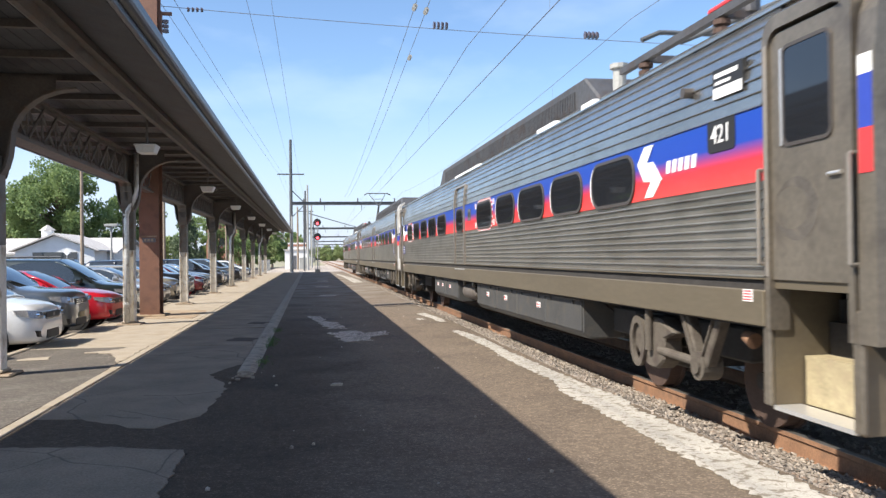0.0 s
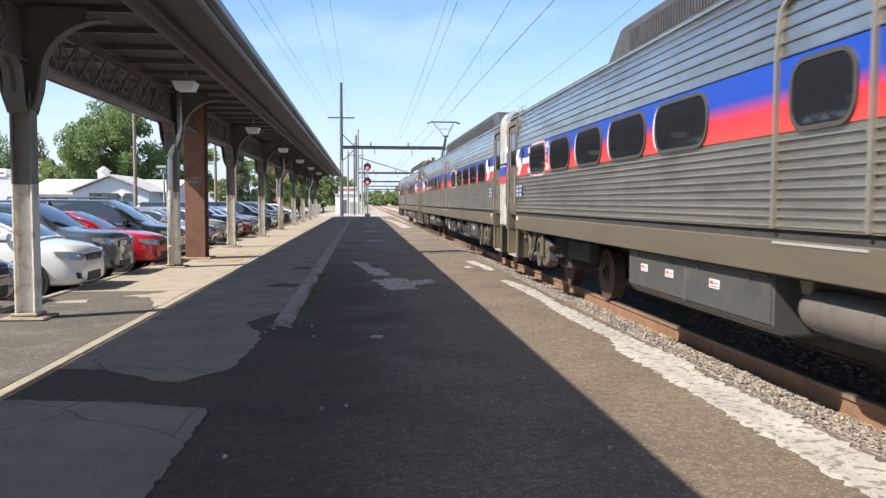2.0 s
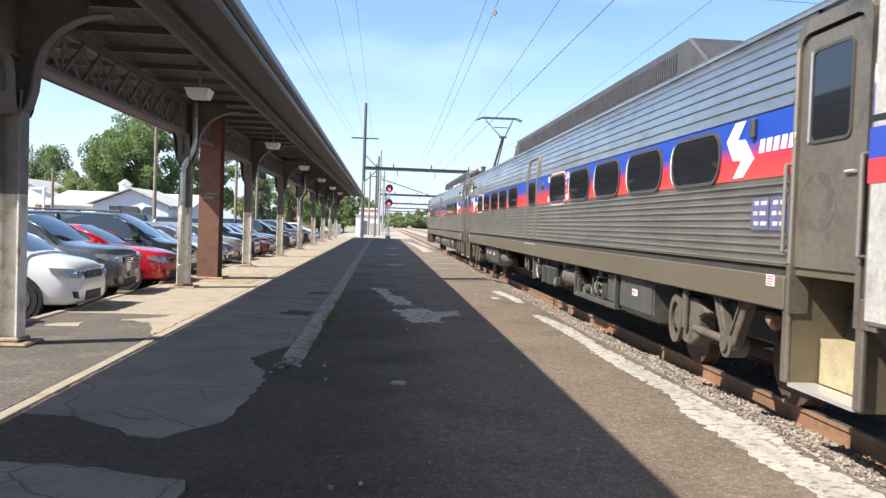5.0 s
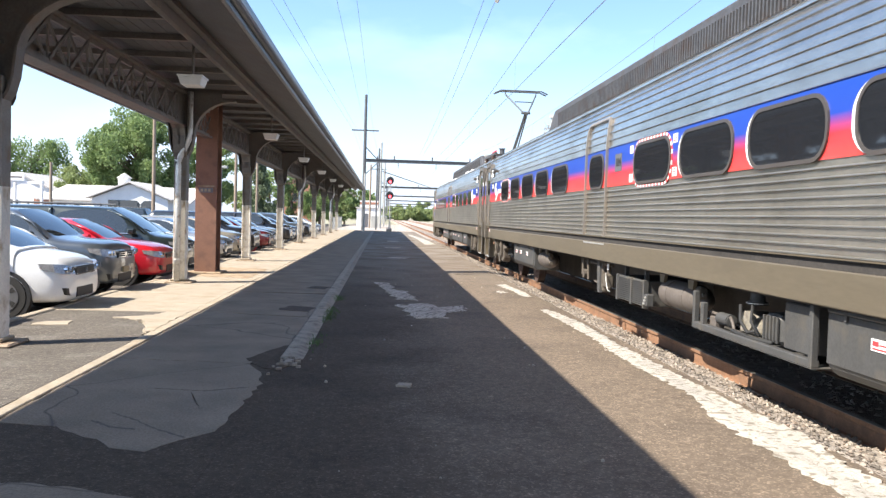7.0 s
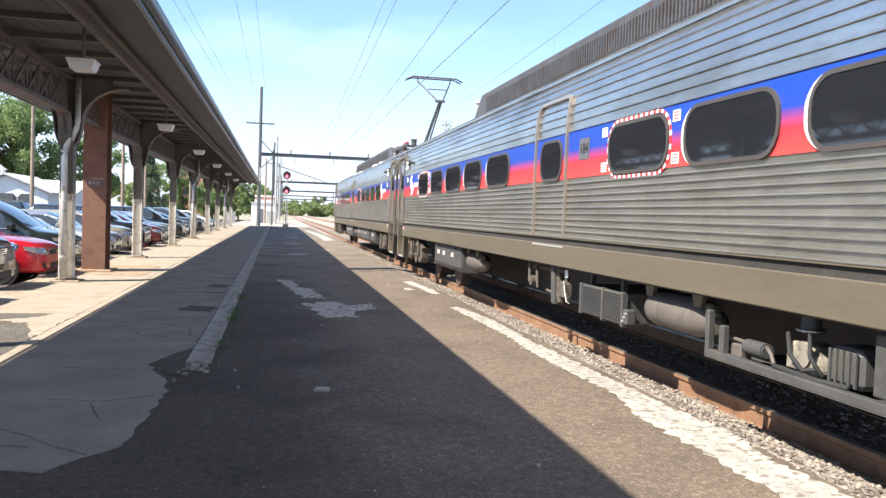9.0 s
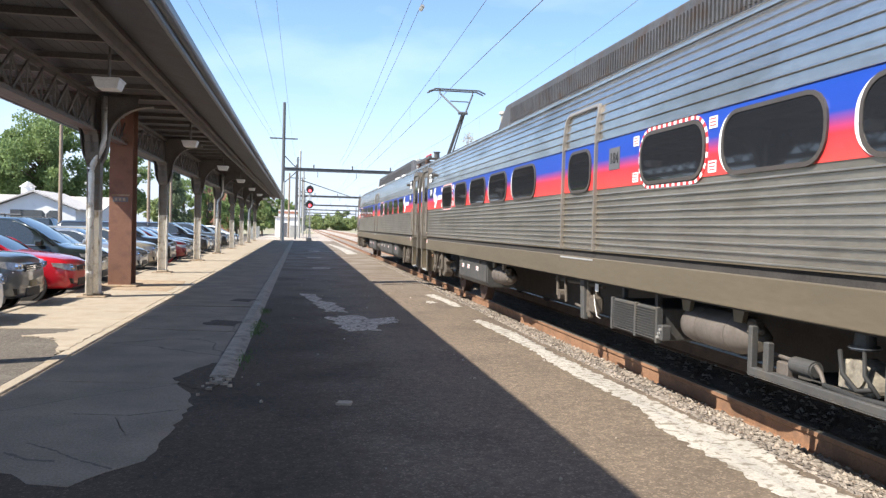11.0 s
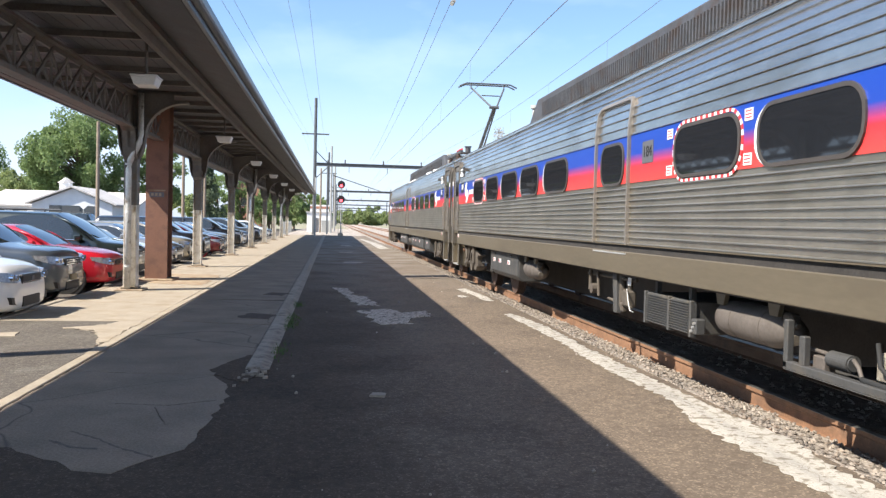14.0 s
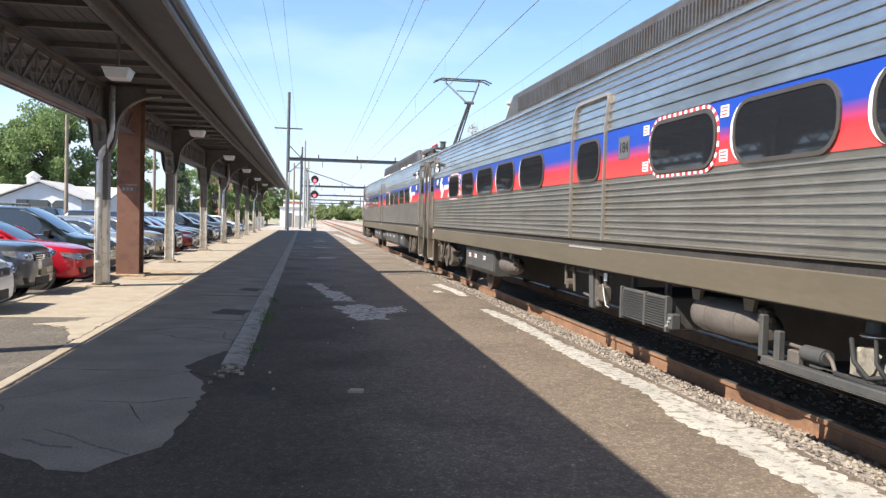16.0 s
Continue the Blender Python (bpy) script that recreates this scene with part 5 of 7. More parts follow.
        part("gangway", B((-0.55, 0.55, g0, g1, 1.0, 3.35)), RUBBER, car, "black rubber gangway bellows", bevel=0.03)
        part("coupler", B((-0.2, 0.2, g0, g1, 0.75, 0.98)), UNDER_BLACK, car)
        part("end_wall", B((-1.5, 1.5, *sorted((s * (HALF - .36), s * (HALF - .30))), 1.0, 3.3)), DOOR_STEEL, car)
        if s == 1 and number == "421":
            f0, f1 = HALF - .30, HALF + .34
            fa = part("end_fairing", B((-1.64, -1.50, f0, f1, 1.04, 3.30)), FAIRING, car, "bright scuffed fairing between the cars", bevel=0.03)
            bm = bmesh.new()
            prism(bm, [(-1.635, 3.28), (-1.605, 3.40), (-1.53, 3.49), (-1.42, 3.55), (-1.39, 3.50), (-1.47, 3.44), (-1.52, 3.37), (-1.53, 3.28)], "y", f0 + .02, f1 - .02)
            part("fairing_top", bm, FAIRING, fa)
            part("blue_stripe", B((-1.644, -1.49, f0 - .004, f1 + .004, 2.12, 2.32)), BLUE_DECAL, fa, "blue fairing stripe")
            part("red_stripe", B((-1.644, -1.49, f0 - .004, f1 + .004, 1.96, 2.12)), RED_DECAL, fa, "red fairing stripe")
            part("black_band", B((-1.645, -1.49, f0 - .004, f1 + .004, 2.36, 2.40)), BLACK_DECAL, fa)
    # roof hood, louvred
    h0, h1 = sorted((Y(5.0), Y(19.8 if flip else 19.2)))
    bm = bmesh.new()
    prism(bm, [(h0, 3.70), (h1, 3.70), (h1 - .7, 4.16), (h0 + .7, 4.16)], "x", -0.86, 0.86)
    hood = part("roof_hood", bm, ROOF_GREY, car, "dark louvred equipment hood on the roof", bevel=0.03)
    bm = bmesh.new()
    for k in range(int((h1 - h0 - 2.2) / 0.085)):
        yy = h0 + 1.1 + k * 0.085
        box(bm, -0.885, -0.855, yy, yy + .035, 3.76, 4.03)
    tagged(part("louvres", bm, ROOF_GREY, hood), kind="stuff")
    part("roof_vent", B((-0.5, 0.5, *sorted((Y(19.5), Y(20.2))), 3.70, 3.86)), ROOF_GREY, car, bevel=0.04)
    part("roof_vent", B((-0.6, 0.6, *sorted((Y(1.6), Y(3.2))), 3.68, 3.86)), ROOF_GREY, car, bevel=0.04)
    part("vent_pipe", C(((-0.75, Y(19.6), 3.6), (-0.75, Y(19.6), 4.04), 0.09), ((-0.75, Y(19.6), 4.04), (-0.75, Y(19.6), 4.10), 0.13)), POLE_GREY, car, "short roof vent pipe")
    if has_pantograph:
        yb = Y(21.7)
        fr = part("pantograph_frame", B((-0.95, -0.87, yb - 1.6, yb + 1.6, 3.84, 3.92), (0.87, 0.95, yb - 1.6, yb + 1.6, 3.84, 3.92), (-0.9, 0.9, yb - .95, yb - .87, 3.84, 3.92), (-0.9, 0.9, yb + .87, yb + .95, 3.84, 3.92)), ROOF_GREY, car, "pantograph base frame")
        for xx in (-0.9, 0.9):
            for dy in (-.9, .9):
                bm = bmesh.new()
                for q in range(3):
                    cyl(bm, (xx, yb + dy, 3.60 + q * .085), (xx, yb + dy, 3.65 + q * .085), 0.085)
                cyl(bm, (xx, yb + dy, 3.50), (xx, yb + dy, 3.86), 0.045)
                part("insulator", bm, WHEEL_RUST, fr, "brown ribbed insulator")
        part("arrester", C(((-0.6, yb - 0.91, 3.9), (-0.6, yb - 0.91, 4.08), 0.09), ((-0.6, yb - 0.91, 4.08), (-0.6, yb - 0.91, 4.11), 0.12)), ROOF_GREY, fr)
        part("bus_bar", C(((-0.91, yb - 1.6, 3.95), (-0.91, yb - 0.7, 3.95), 0.03)), RED_DECAL, fr, "red painted bar")
        if raised_pantograph:
            kn, hd = (yb - 2.1, 5.25), (yb - 0.9, 6.16)
            bm = C(((0, yb + .6, 4.0), (0, kn[0], kn[1]), 0.06, 0.045), ((.12, yb + .4, 4.05), (.05, kn[0], kn[1] - .05), 0.025))
            part("lower_arm", bm, STEEL_DARK, fr, "dark lower pantograph arm")
            bm = C(((-.08, kn[0], kn[1]), (-.55, hd[0], hd[1] - .12), 0.028), ((.08, kn[0], kn[1]), (.55, hd[0], hd[1] - .12), 0.028), ((-.15, kn[0], kn[1]), (.15, kn[0], kn[1]), 0.05), ((-.30, (kn[0] + hd[0]) / 2, (kn[1] + hd[1]) / 2), (.30, (kn[0] + hd[0]) / 2, (kn[1] + hd[1]) / 2), 0.018))
            part("upper_arm", bm, STEEL_DARK, fr, "forked upper pantograph arm")
            bm = bmesh.new()
            for dy in (-.16, .16):
                tube(bm, [(-.95, hd[0] + dy, hd[1] - .10), (-.72, hd[0] + dy, hd[1]), (.72, hd[0] + dy, hd[1]), (.95, hd[0] + dy, hd[1] - .10)], 0.025)
            for xx in (-.55, .55):
                cyl(bm, (xx, hd[0] - .16, hd[1]), (xx, hd[0] + .16, hd[1]), 0.02)
                cyl(bm, (xx, hd[0], hd[1] - .12), (xx, hd[0], hd[1]), 0.02)
            part("collector_head", bm, STEEL_DARK, fr, "pantograph collector head")
        else:
            bm = bmesh.new()
            tube(bm, [(-.95, yb + .9, 4.10), (-.72, yb + .9, 4.2), (.72, yb + .9, 4.2), (.95, yb + .9, 4.10)], 0.03)
            for xx in (-.4, .4):
                cyl(bm, (xx, yb + 1.0, 4.12), (xx * .4, yb - 1.2, 4.05), 0.03)
            part("folded_collector", bm, STEEL_DARK, fr, "folded pantograph")
    # running gear
    wheel_set(car, HALF - 2.6, -1, 9.07)
    wheel_set(car, -(HALF - 2.6), 1, -9.07)
    # equipment under the floor: (kind, start, end) from one end
    for kind, u0, u1 in equipment:
        y0, y1 = sorted((Y(u0), Y(u1)))
        m_ = (y0 + y1) / 2
        if kind == "box":
            bm = bmesh.new()
            prism(bm, [(-1.52, 1.01), (-1.52, .58), (-1.44, .50), (-0.95, .50), (-0.95, .72), (-1.30, 1.01)], "y", y0, y1)
            eq = part("equipment_box", bm, UNDER_GREY, car, "grey equipment box under the floor", bevel=0.02)
            nl = max(1, round((y1 - y0) / 1.75))
            for k in range(nl):
                yy = y0 + (k + .5) * (y1 - y0) / nl
                part("lid", B((-1.532, -1.515, y0 + k * (y1 - y0) / nl + .012, y0 + (k + 1) * (y1 - y0) / nl - .012, .595, .97)), UNDER_GREY, eq, bevel=0.006)
                for f_ in (-.3, .3):
                    part("latch", B((-1.55, -1.53, yy + f_ * (y1 - y0) / nl - .015, yy + f_ * (y1 - y0) / nl + .015, .93, 1.015)), UNDER_GREY, eq, "small latch")
            for k in range(1, nl):
                yy = y0 + k * (y1 - y0) / nl
                part("lid_joint", B((-1.54, -1.515, yy - .022, yy + .022, .58, .985)), UNDER_GREY, eq, bevel=0.008)
            part("hinge_rail", C(((-1.535, y0 + .03, .985), (-1.535, y1 - .03, .985), .014), seg=8), UNDER_GREY, eq)
            for k in (0.3, 0.62, 0.84) if y1 - y0 > 2 else (0.5,):
                plate(eq, "notice", y0 + k * (y1 - y0), .82, .20, .08, WHITE_DECAL, x=-1.532, label="white notice with red heading")
                plate(eq, "notice_heading", y0 + k * (y1 - y0) + .05, .83, .07, .035, RED_DECAL, x=-1.538, t=.001)
                plate(eq, "notice_print", y0 + k * (y1 - y0) - .04, .825, .10, .012, RED_DECAL, x=-1.538, t=.001)
                plate(eq, "notice_print", y0 + k * (y1 - y0), .795, .17, .012, RED_DECAL, x=-1.538, t=.001)
        elif kind == "grille":
            eq = part("cooling_unit", B((-1.50, -0.6, y0, y1, .53, .86)), UNDER_GREY, car, "finned cooling unit", bevel=0.015)
            for k in range(12):
                part("fin", B((-1.518, -1.50, y0 + .04, y1 - .04, .545 + k * .026, .555 + k * .026)), UNDER_GREY, eq)
            for f_ in (.0, .45, 1.0):
                part("end_bracket", B((-1.525, -1.45, y0 + f_ * (y1 - y0) - .02, y0 + f_ * (y1 - y0) + .02, .51, .87)), UNDER_GREY, eq, bevel=0.008)
            for q in (y0 + .15, y1 - .15):
                part("hanger", B((-1.45, -1.40, q - .03, q + .03, .86, 1.02)), UNDER_GREY, eq)
            part("terminal", B((-1.52, -1.42, y0 - .14, y0 - .03, .55, .70)), UNDER_GREY, eq, bevel=0.01)
            for q in range(3):
                part("bolt", C(((-1.54, y0 - .06 - .03 * q, .58 + .04 * q), (-1.52, y0 - .06 - .03 * q, .58 + .04 * q), .014), seg=8), BRIGHT_STEEL, eq, "bright bolt")
        elif kind == "tank":
            bm = bmesh.new()
            shape_ = [(y0, .02), (y0 + .03, .07), (y0 + .12, .11), (y0 + .24, .145), (y0 + .36, .165), (y1 - .22, .165), (y1 - .12, .15), (y1 - .05, .115), (y1 - .015, .07), (y1, .02)]
            rings_ = [[bm.verts.new((-1.33 + r_ * math.cos(k * math.pi / 14), yy_, .765 + r_ * math.sin(k * math.pi / 14))) for k in range(28)] for yy_, r_ in shape_]
            for p_, q_ in zip(rings_, rings_[1:]):
                for k in range(28):
                    bm.faces.new((p_[k], p_[(k + 1) % 28], q_[(k + 1) % 28], q_[k]))
            bm.faces.new(rings_[0])
            bm.faces.new(rings_[-1])
            eq = part("air_tank", bm, TANK, car, "dusty brown-grey steel air tank", smooth=True)
            for yy in (y0 + .40, y1 - .40):
                part("strap", C(((-1.33, yy - .012, .765), (-1.33, yy + .012, .765), .169), seg=28), TANK, eq, "tank strap")
            for yy in (y0 + .22, y1 - .18):
                bm = bmesh.new()
                prism(bm, [(yy - .10, 1.02), (yy + .10, 1.02), (yy + .06, .885), (yy - .06, .885)], "x", -1.46, -1.42)
                part("strap_bracket", bm, SILL, eq, "tapered hanger plate")
            part("drain_cock", C(((-1.40, y0 - .02, .72), (-1.40, y0 + .05, .72), .04), ((-1.42, y0 + .1, .86), (-1.42, y0 - .08, .84), .02), seg=10), TRUCK, eq)
            part("valve_body", B((-1.46, -1.36, y0 - .02, y0 + .10, .80, .93)), TRUCK, eq, bevel=0.02)
        elif kind == "compressor":
            eq = part("compressor_frame", B((-1.56, -1.50, y0, y0 + .055, .53, 1.01), (-1.56, -1.50, y1 - .055, y1, .53, .90), (-1.56, -1.49, y0, y1, .525, .585), (-1.555, -1.50, y1 - .27, y1 - .20, .58, .80), (-1.56, -0.7, y0, y1, .515, .53)), UNDER_GREY, car, "open steel compressor frame", bevel=0.008)
            yb_ = y1 - .56
            bm = C(((-1.43, yb_ - .10, .665), (-1.43, yb_ + .14, .665), .06), seg=22)
            mo = part("motor", bm, UNDER_GREY, eq, "round motor housing")
            part("motor_cap", C(((-1.43, yb_ - .115, .665), (-1.43, yb_ - .10, .665), .05), seg=18), UNDER_GREY, mo, "round end plate")
            part("shaft_coupling", C(((-1.43, yb_ + .14, .69), (-1.44, yb_ + .38, .70), .016), seg=12), TANK, eq, "short pipe stub")
            part("mounting_foot", B((-1.48, -1.38, yb_ + .16, yb_ + .30, .53, .67)), TANK, eq, bevel=0.01)
            bm = bmesh.new()
            tube(bm, [(-1.45, yb_ - .13, .70), (-1.46, yb_ - .20, .66), (-1.46, yb_ - .24, .59), (-1.45, yb_ - .36, .585)], .016, 8)
            part("pipe_bend", bm, TANK, eq, "bent pipe", smooth=True)
            yv = y1 - 1.12
            bm = bmesh.new()
            prism(bm, [(yv - .17, .60), (yv + .17, .60), (yv + .17, .77), (yv + .12, .81), (yv - .06, .77), (yv - .17, .66)], "x", -1.48, -1.22)
            vb = part("valve_block", bm, VALVE, eq, "pale dusty valve block", bevel=0.02)
            part("cover", C(((-1.50, yv - .03, .73), (-1.47, yv - .03, .73), .09), seg=18), VALVE, vb, "round cover plate")
            part("filter_cap", C(((-1.38, yv + .04, .87), (-1.38, yv + .04, .90), .09), ((-1.38, yv + .04, .90), (-1.38, yv + .04, .99), .07, .06), seg=20), UNDER_GREY, vb, "round filter cap")
            part("bright_rim", C(((-1.38, yv + .04, .882), (-1.38, yv + .04, .888), .10), seg=20), BRIGHT_STEEL, vb)
            bm = bmesh.new()
            tube(bm, [(-1.50, yv + .12, .86), (-1.53, yv + .05, .72), (-1.52, yv - .08, .63), (-1.50, yv - .20, .66)], .016, 8)
            tube(bm, [(-1.49, yv - .10, .88), (-1.53, yv - .16, .74), (-1.50, yv - .26, .62)], .014, 8)
            part("hose", bm, RUBBER, eq, "looped black hose", smooth=True)
            part("gear_case", B((-1.46, -1.15, yv - .55, yv - .24, .58, .84)), UNDER_GREY, eq, bevel=0.04)
            for q in range(5):
                part("rib", B((-1.475, -1.46, yv - .53 + q * .06, yv - .51 + q * .06, .60, .82)), UNDER_GREY, eq)
            bm = bmesh.new()
            tube(bm, [(-1.50, yb_ - .30, .60), (-1.51, yv + .25, .60), (-1.51, yv - .1, .585), (-1.50, yv - .5, .60)], .02, 8)
            part("hose", bm, RUBBER, eq, smooth=True)
            part("control_box", B((-1.52, -1.2, y0 + .10, y0 + .50, .60, .98)), UNDER_GREY, eq, bevel=0.01)
        elif kind == "pipes":
            bm = C(((-1.46, y0, .95), (-1.46, y1, .93), .022), ((-1.46, y0 + .2, .94), (-1.46, y0 + .2, .70), .03), ((-1.46, y0 + .46, 1.0), (-1.46, y0 + .46, .60), .04), ((-1.5, y0 + .30, .74), (-1.4, y0 + .30, .74), .09), ((-1.48, y0 + .1, .62), (-1.48, y0 + .9, .66), .018), ((-1.44, y0 + .7, .98), (-1.44, y0 + .62, .56), .02))
            eq = part("valve_gear", bm, TRUCK, car, "small pipes and valves")
            part("valve_body", B((-1.52, -1.40, y0 + .14, y0 + .32, .62, .82), (-1.50, -1.42, y0 + .36, y0 + .44, .54, .66)), TRUCK, eq, bevel=0.02)
            bm = bmesh.new()
            prism(bm, [(y0 + .50, 1.02), (y0 + .64, 1.02), (y0 + .58, .52), (y0 + .46, .52)], "x", -1.53, -1.47)
            part("bracket_plate", bm, UNDER_GREY, eq, "slanting bracket plate", bevel=0.006)
            bm = bmesh.new()
            tube(bm, [(-1.52, y0 + .16, .84), (-1.54, y0 + .06, .72), (-1.53, y0 + .02, .60), (-1.50, y0 - .02, .58)], .007, 6)
            part("hose", bm, GALV, eq, "thin pale hose", smooth=True)
            plate(eq, "tag", y0 + .12, .93, .10, .09, WHITE_DECAL, x=-1.5)
            part("lever", C(((-1.5, y1 - .5, .98), (-1.5, y1 - .56, .66), .02), ((-1.5, y1 - .2, 1.0), (-1.5, y1 - .2, .72), .025), ((-1.52, y1 - .3, .74), (-1.44, y1 - .3, .74), .07), seg=10), TRUCK, eq, "small lever and cock")
    return car


EQ_A = (("box", 8.2, 11.6), ("tank", 11.8, 13.2), ("box", 13.8, 18.4), ("box", 18.9, 20.3))
EQ_A2 = (("box", 8.2, 11.6), ("tank", 11.8, 13.2), ("box", 13.8, 20.2))
EQ_B = (("box", 17.6, 20.2), ("tank", 16.4, 17.5), ("pipes", 11.82, 13.6), ("grille", 10.27, 11.42), ("tank", 8.65, 9.95), ("compressor", 6.2, 8.55), ("box", 4.75, 6.05))
car_a = rail_car("rail_car", False, "421", (0, 6), EQ_A2, False, True, "stainless fluted electric rail car, blue and red stripe, folded pantograph")
car_b = rail_car("rail_car", True, "184", (4, 10), EQ_B, False, False, "stainless fluted electric rail car, blue and red stripe, open compressor frame")
car_c = rail_car("rail_car", False, "183", (0, 6), EQ_A, True, True, "stainless fluted electric rail car with a raised pantograph")
TRAIN = ((car_a, 14.73), (car_b, 40.60), (car_c, 66.50))

# ---- parked cars ----
def parked_car(label, paint, L=4.6, W=1.8, H=1.45, hood=0.95, cabin=(0.30, 0.42, 0.80, 0.97), tail=0.98, ride=0.20, boxy=0.0, plate_bar=False, grille=0):
    """A car with its nose at x = 0, pointing along +x."""
    car = thing("parked_car", label, "car", "parked cars")
    half = W / 2
    x0, x1, x2, x3 = (-c * L for c in cabin)
    zb = hood
    cw, rw = half * .93, half * .74
    topz = H - .045

    def ring(d, waist, f, sill, roof=None, glass=None):
        """Half section from the sill over the shoulder to the roof's middle, mirrored."""
        w = half * f
        h = [(w * .90, sill), (w * .99, sill + .10), (w * 1.01, (sill + waist) / 2 + .04), (w * .985, waist - .10), (w * .945, waist - .01)]
        if roof is None:
            h += [(w * .84, waist + .03), (w * .72, waist + .045), (w * .36, waist + .065)]
            mid_ = (0, waist + .07)
        else:
            g = glass if glass is not None else rw
            h += [(g, roof - .09), (g - .07, roof - .03), (g * .5, roof - .004)]
            mid_ = (0, roof)
        return [(-d, -a, b) for a, b in h] + [(-d, mid_[0], mid_[1])] + [(-d, a, b) for a, b in h[::-1]]

    d0, d1, d2, d3 = -x0, -x1, -x2, -x3
    dm = (d1 + d2) / 2 + .05
    nose = hood - .20 + boxy * .10
    # stations from nose to tail, with the place of each pillar
    rows = [(0.0, .54 + boxy * .14, .62, .36), (.015, .60 + boxy * .14, .74, .28), (.07, nose - .04, .86, ride + .02), (.30, nose + .08, .955, ride), (.80, hood - .045, .99, ride), (d0 - .10, hood - .005, 1.0, ride)]
    sec = [ring(*r) for r in rows]
    kinds = ["paint"] * 5
    sec.append(ring(d0, hood + .01, 1.0, ride))
    kinds.append("paint")
    sec.append(ring(d0 + (d1 - d0) * .5, hood + .03, 1.0, ride, hood + .03 + (H - hood) * .60, rw + .07))
    kinds.append("screen")
    sec.append(ring(d1, hood + .035, 1.0, ride, H - .025, rw + .015))
    kinds.append("screen")
    for q, k in ((d1 + .12, "side"), (dm - .05, "side"), (dm + .05, "paint"), (d2 - .12, "side"), (d2, "side")):
        sec.append(ring(q, hood + .035 + (tail - hood) * (q - d1) / (d3 - d1), 1.0, ride, H - .012 * abs(q - dm)))
        kinds.append(k)
    sec.append(ring(d2 + (d3 - d2) * .5, tail + .005, .99, ride, tail + .03 + (H - tail) * .58, rw + .03))
    kinds.append("rear")
    sec.append(ring(d3, tail, .985, ride))
    kinds.append("rear")
    if L - .22 > d3 + .1:
        sec.append(ring(L - .20, tail - .02, .95, ride + .04))
        kinds.append("paint")
    sec += [ring(L - .03, tail - .14, .88, .32), ring(L, .66, .80, .40)]
    kinds += ["paint", "paint"]
    meshes = {"paint": bmesh.new(), "glass": bmesh.new()}
    made = {"paint": {}, "glass": {}}
    k = len(sec[0])

    def vert(which, a, b):
        if (a, b) not in made[which]:
            made[which][(a, b)] = meshes[which].verts.new(sec[a][b])
        return made[which][(a, b)]

    for a, kind in enumerate(kinds):
        for b in range(k):
            c = (b + 1) % k
            side = b in (4, k - 6)
            top = 6 <= b <= k - 8
            which = "glass" if (kind == "side" and side) or (kind in ("screen", "rear") and top) or (kind == "screen" and side and a == 7) else "paint"
            meshes[which].faces.new([vert(which, *p) for p in ((a, b), (a, c), (a + 1, c), (a + 1, b))])
    for a in (0, len(sec) - 1):
        meshes["paint"].faces.new([vert("paint", a, b) for b in range(k)])
    for which, name_, m_, l_ in (("paint", "body", paint, ""), ("glass", "glass", CAR_GLASS, "dark car windows")):
        ob = part(name_, meshes[which], m_, car, l_, smooth=True)
        mod = ob.modifiers.new("round", "SUBSURF")
        mod.levels = mod.render_levels = 2
    mid = (x1 + x2) / 2
    for s in (-1, 1):
        part("mirror", B((x0 - .42, x0 - .24, *sorted((s * half * .97, s * (half + .15))), zb + .03, zb + .16)), paint, car, "door mirror", bevel=0.03)
        part("side_trim", B((-L * .78, -L * .24, *sorted((s * half * .985, s * (half + .006))), ride + .12, ride + .19)), PLASTIC_BLACK, car)
        seam = bmesh.new()
        for q in (d0 + .10, dm, d2 - .02):
            box(seam, -q - .006, -q + .006, *sorted((s * half * .96, s * (half * 1.012))), ride + .16, hood - .08)
        part("door_seams", seam, PLASTIC_BLACK, car, "dark door gaps")
        for q in (dm - .16, d2 - .16):
            part("door_handle", B((-q - .10, -q + .10, *sorted((s * half * .97, s * (half * 1.012 + .02))), hood - .175, hood - .145)), paint, car, bevel=0.008)
        part("window_trim", C(((-d0 - .34, s * half * .955, hood + .03), (-d2 - .10, s * half * .955, tail + .02), .014), seg=6), CHROME if grille > 1 else PLASTIC_BLACK, car, "thin trim under the side windows")
        part("window_pillar", C(((-dm, s * half * .955, hood + .03), (-dm, s * (rw + .01), H - .08), .045), seg=6), paint, car, "painted window pillar")
        bm = bmesh.new()
        tube(bm, [(-d0 - .04, s * half * .90, hood + .03), (-(d0 + d1) / 2, s * (rw + .065), hood + .03 + (H - hood) * .60 - .06), (-d1 - .05, s * (rw - .01), H - .085)], .024, 7)
        part("front_pillar", bm, paint, car, "painted windscreen pillar", smooth=True)
        hz = hood - .27 + boxy * .07
        bm = bmesh.new()
        lo_, hi_ = [], []
        for fx, fy, z0, z1 in ((.004, .54, -.06, .02), (-.004, .70, -.075, .05), (-.04, .84, -.07, .075), (-.16, .93, -.045, .085), (-.36, .985, .015, .09)):
            lo_.append(bm.verts.new((fx + .012, s * half * fy, hz + z0)))
            hi_.append(bm.verts.new((fx - .03, s * half * fy * .985, hz + z1)))
        lo2 = [bm.verts.new((v.co.x - .05, v.co.y * .93, v.co.z)) for v in lo_]
        hi2 = [bm.verts.new((v.co.x - .05, v.co.y * .93, v.co.z)) for v in hi_]
        for i in range(4):
            for a, b in ((lo_, hi_), (hi_, hi2), (hi2, lo2), (lo2, lo_)):
                bm.faces.new((a[i], a[i + 1], b[i + 1], b[i]))
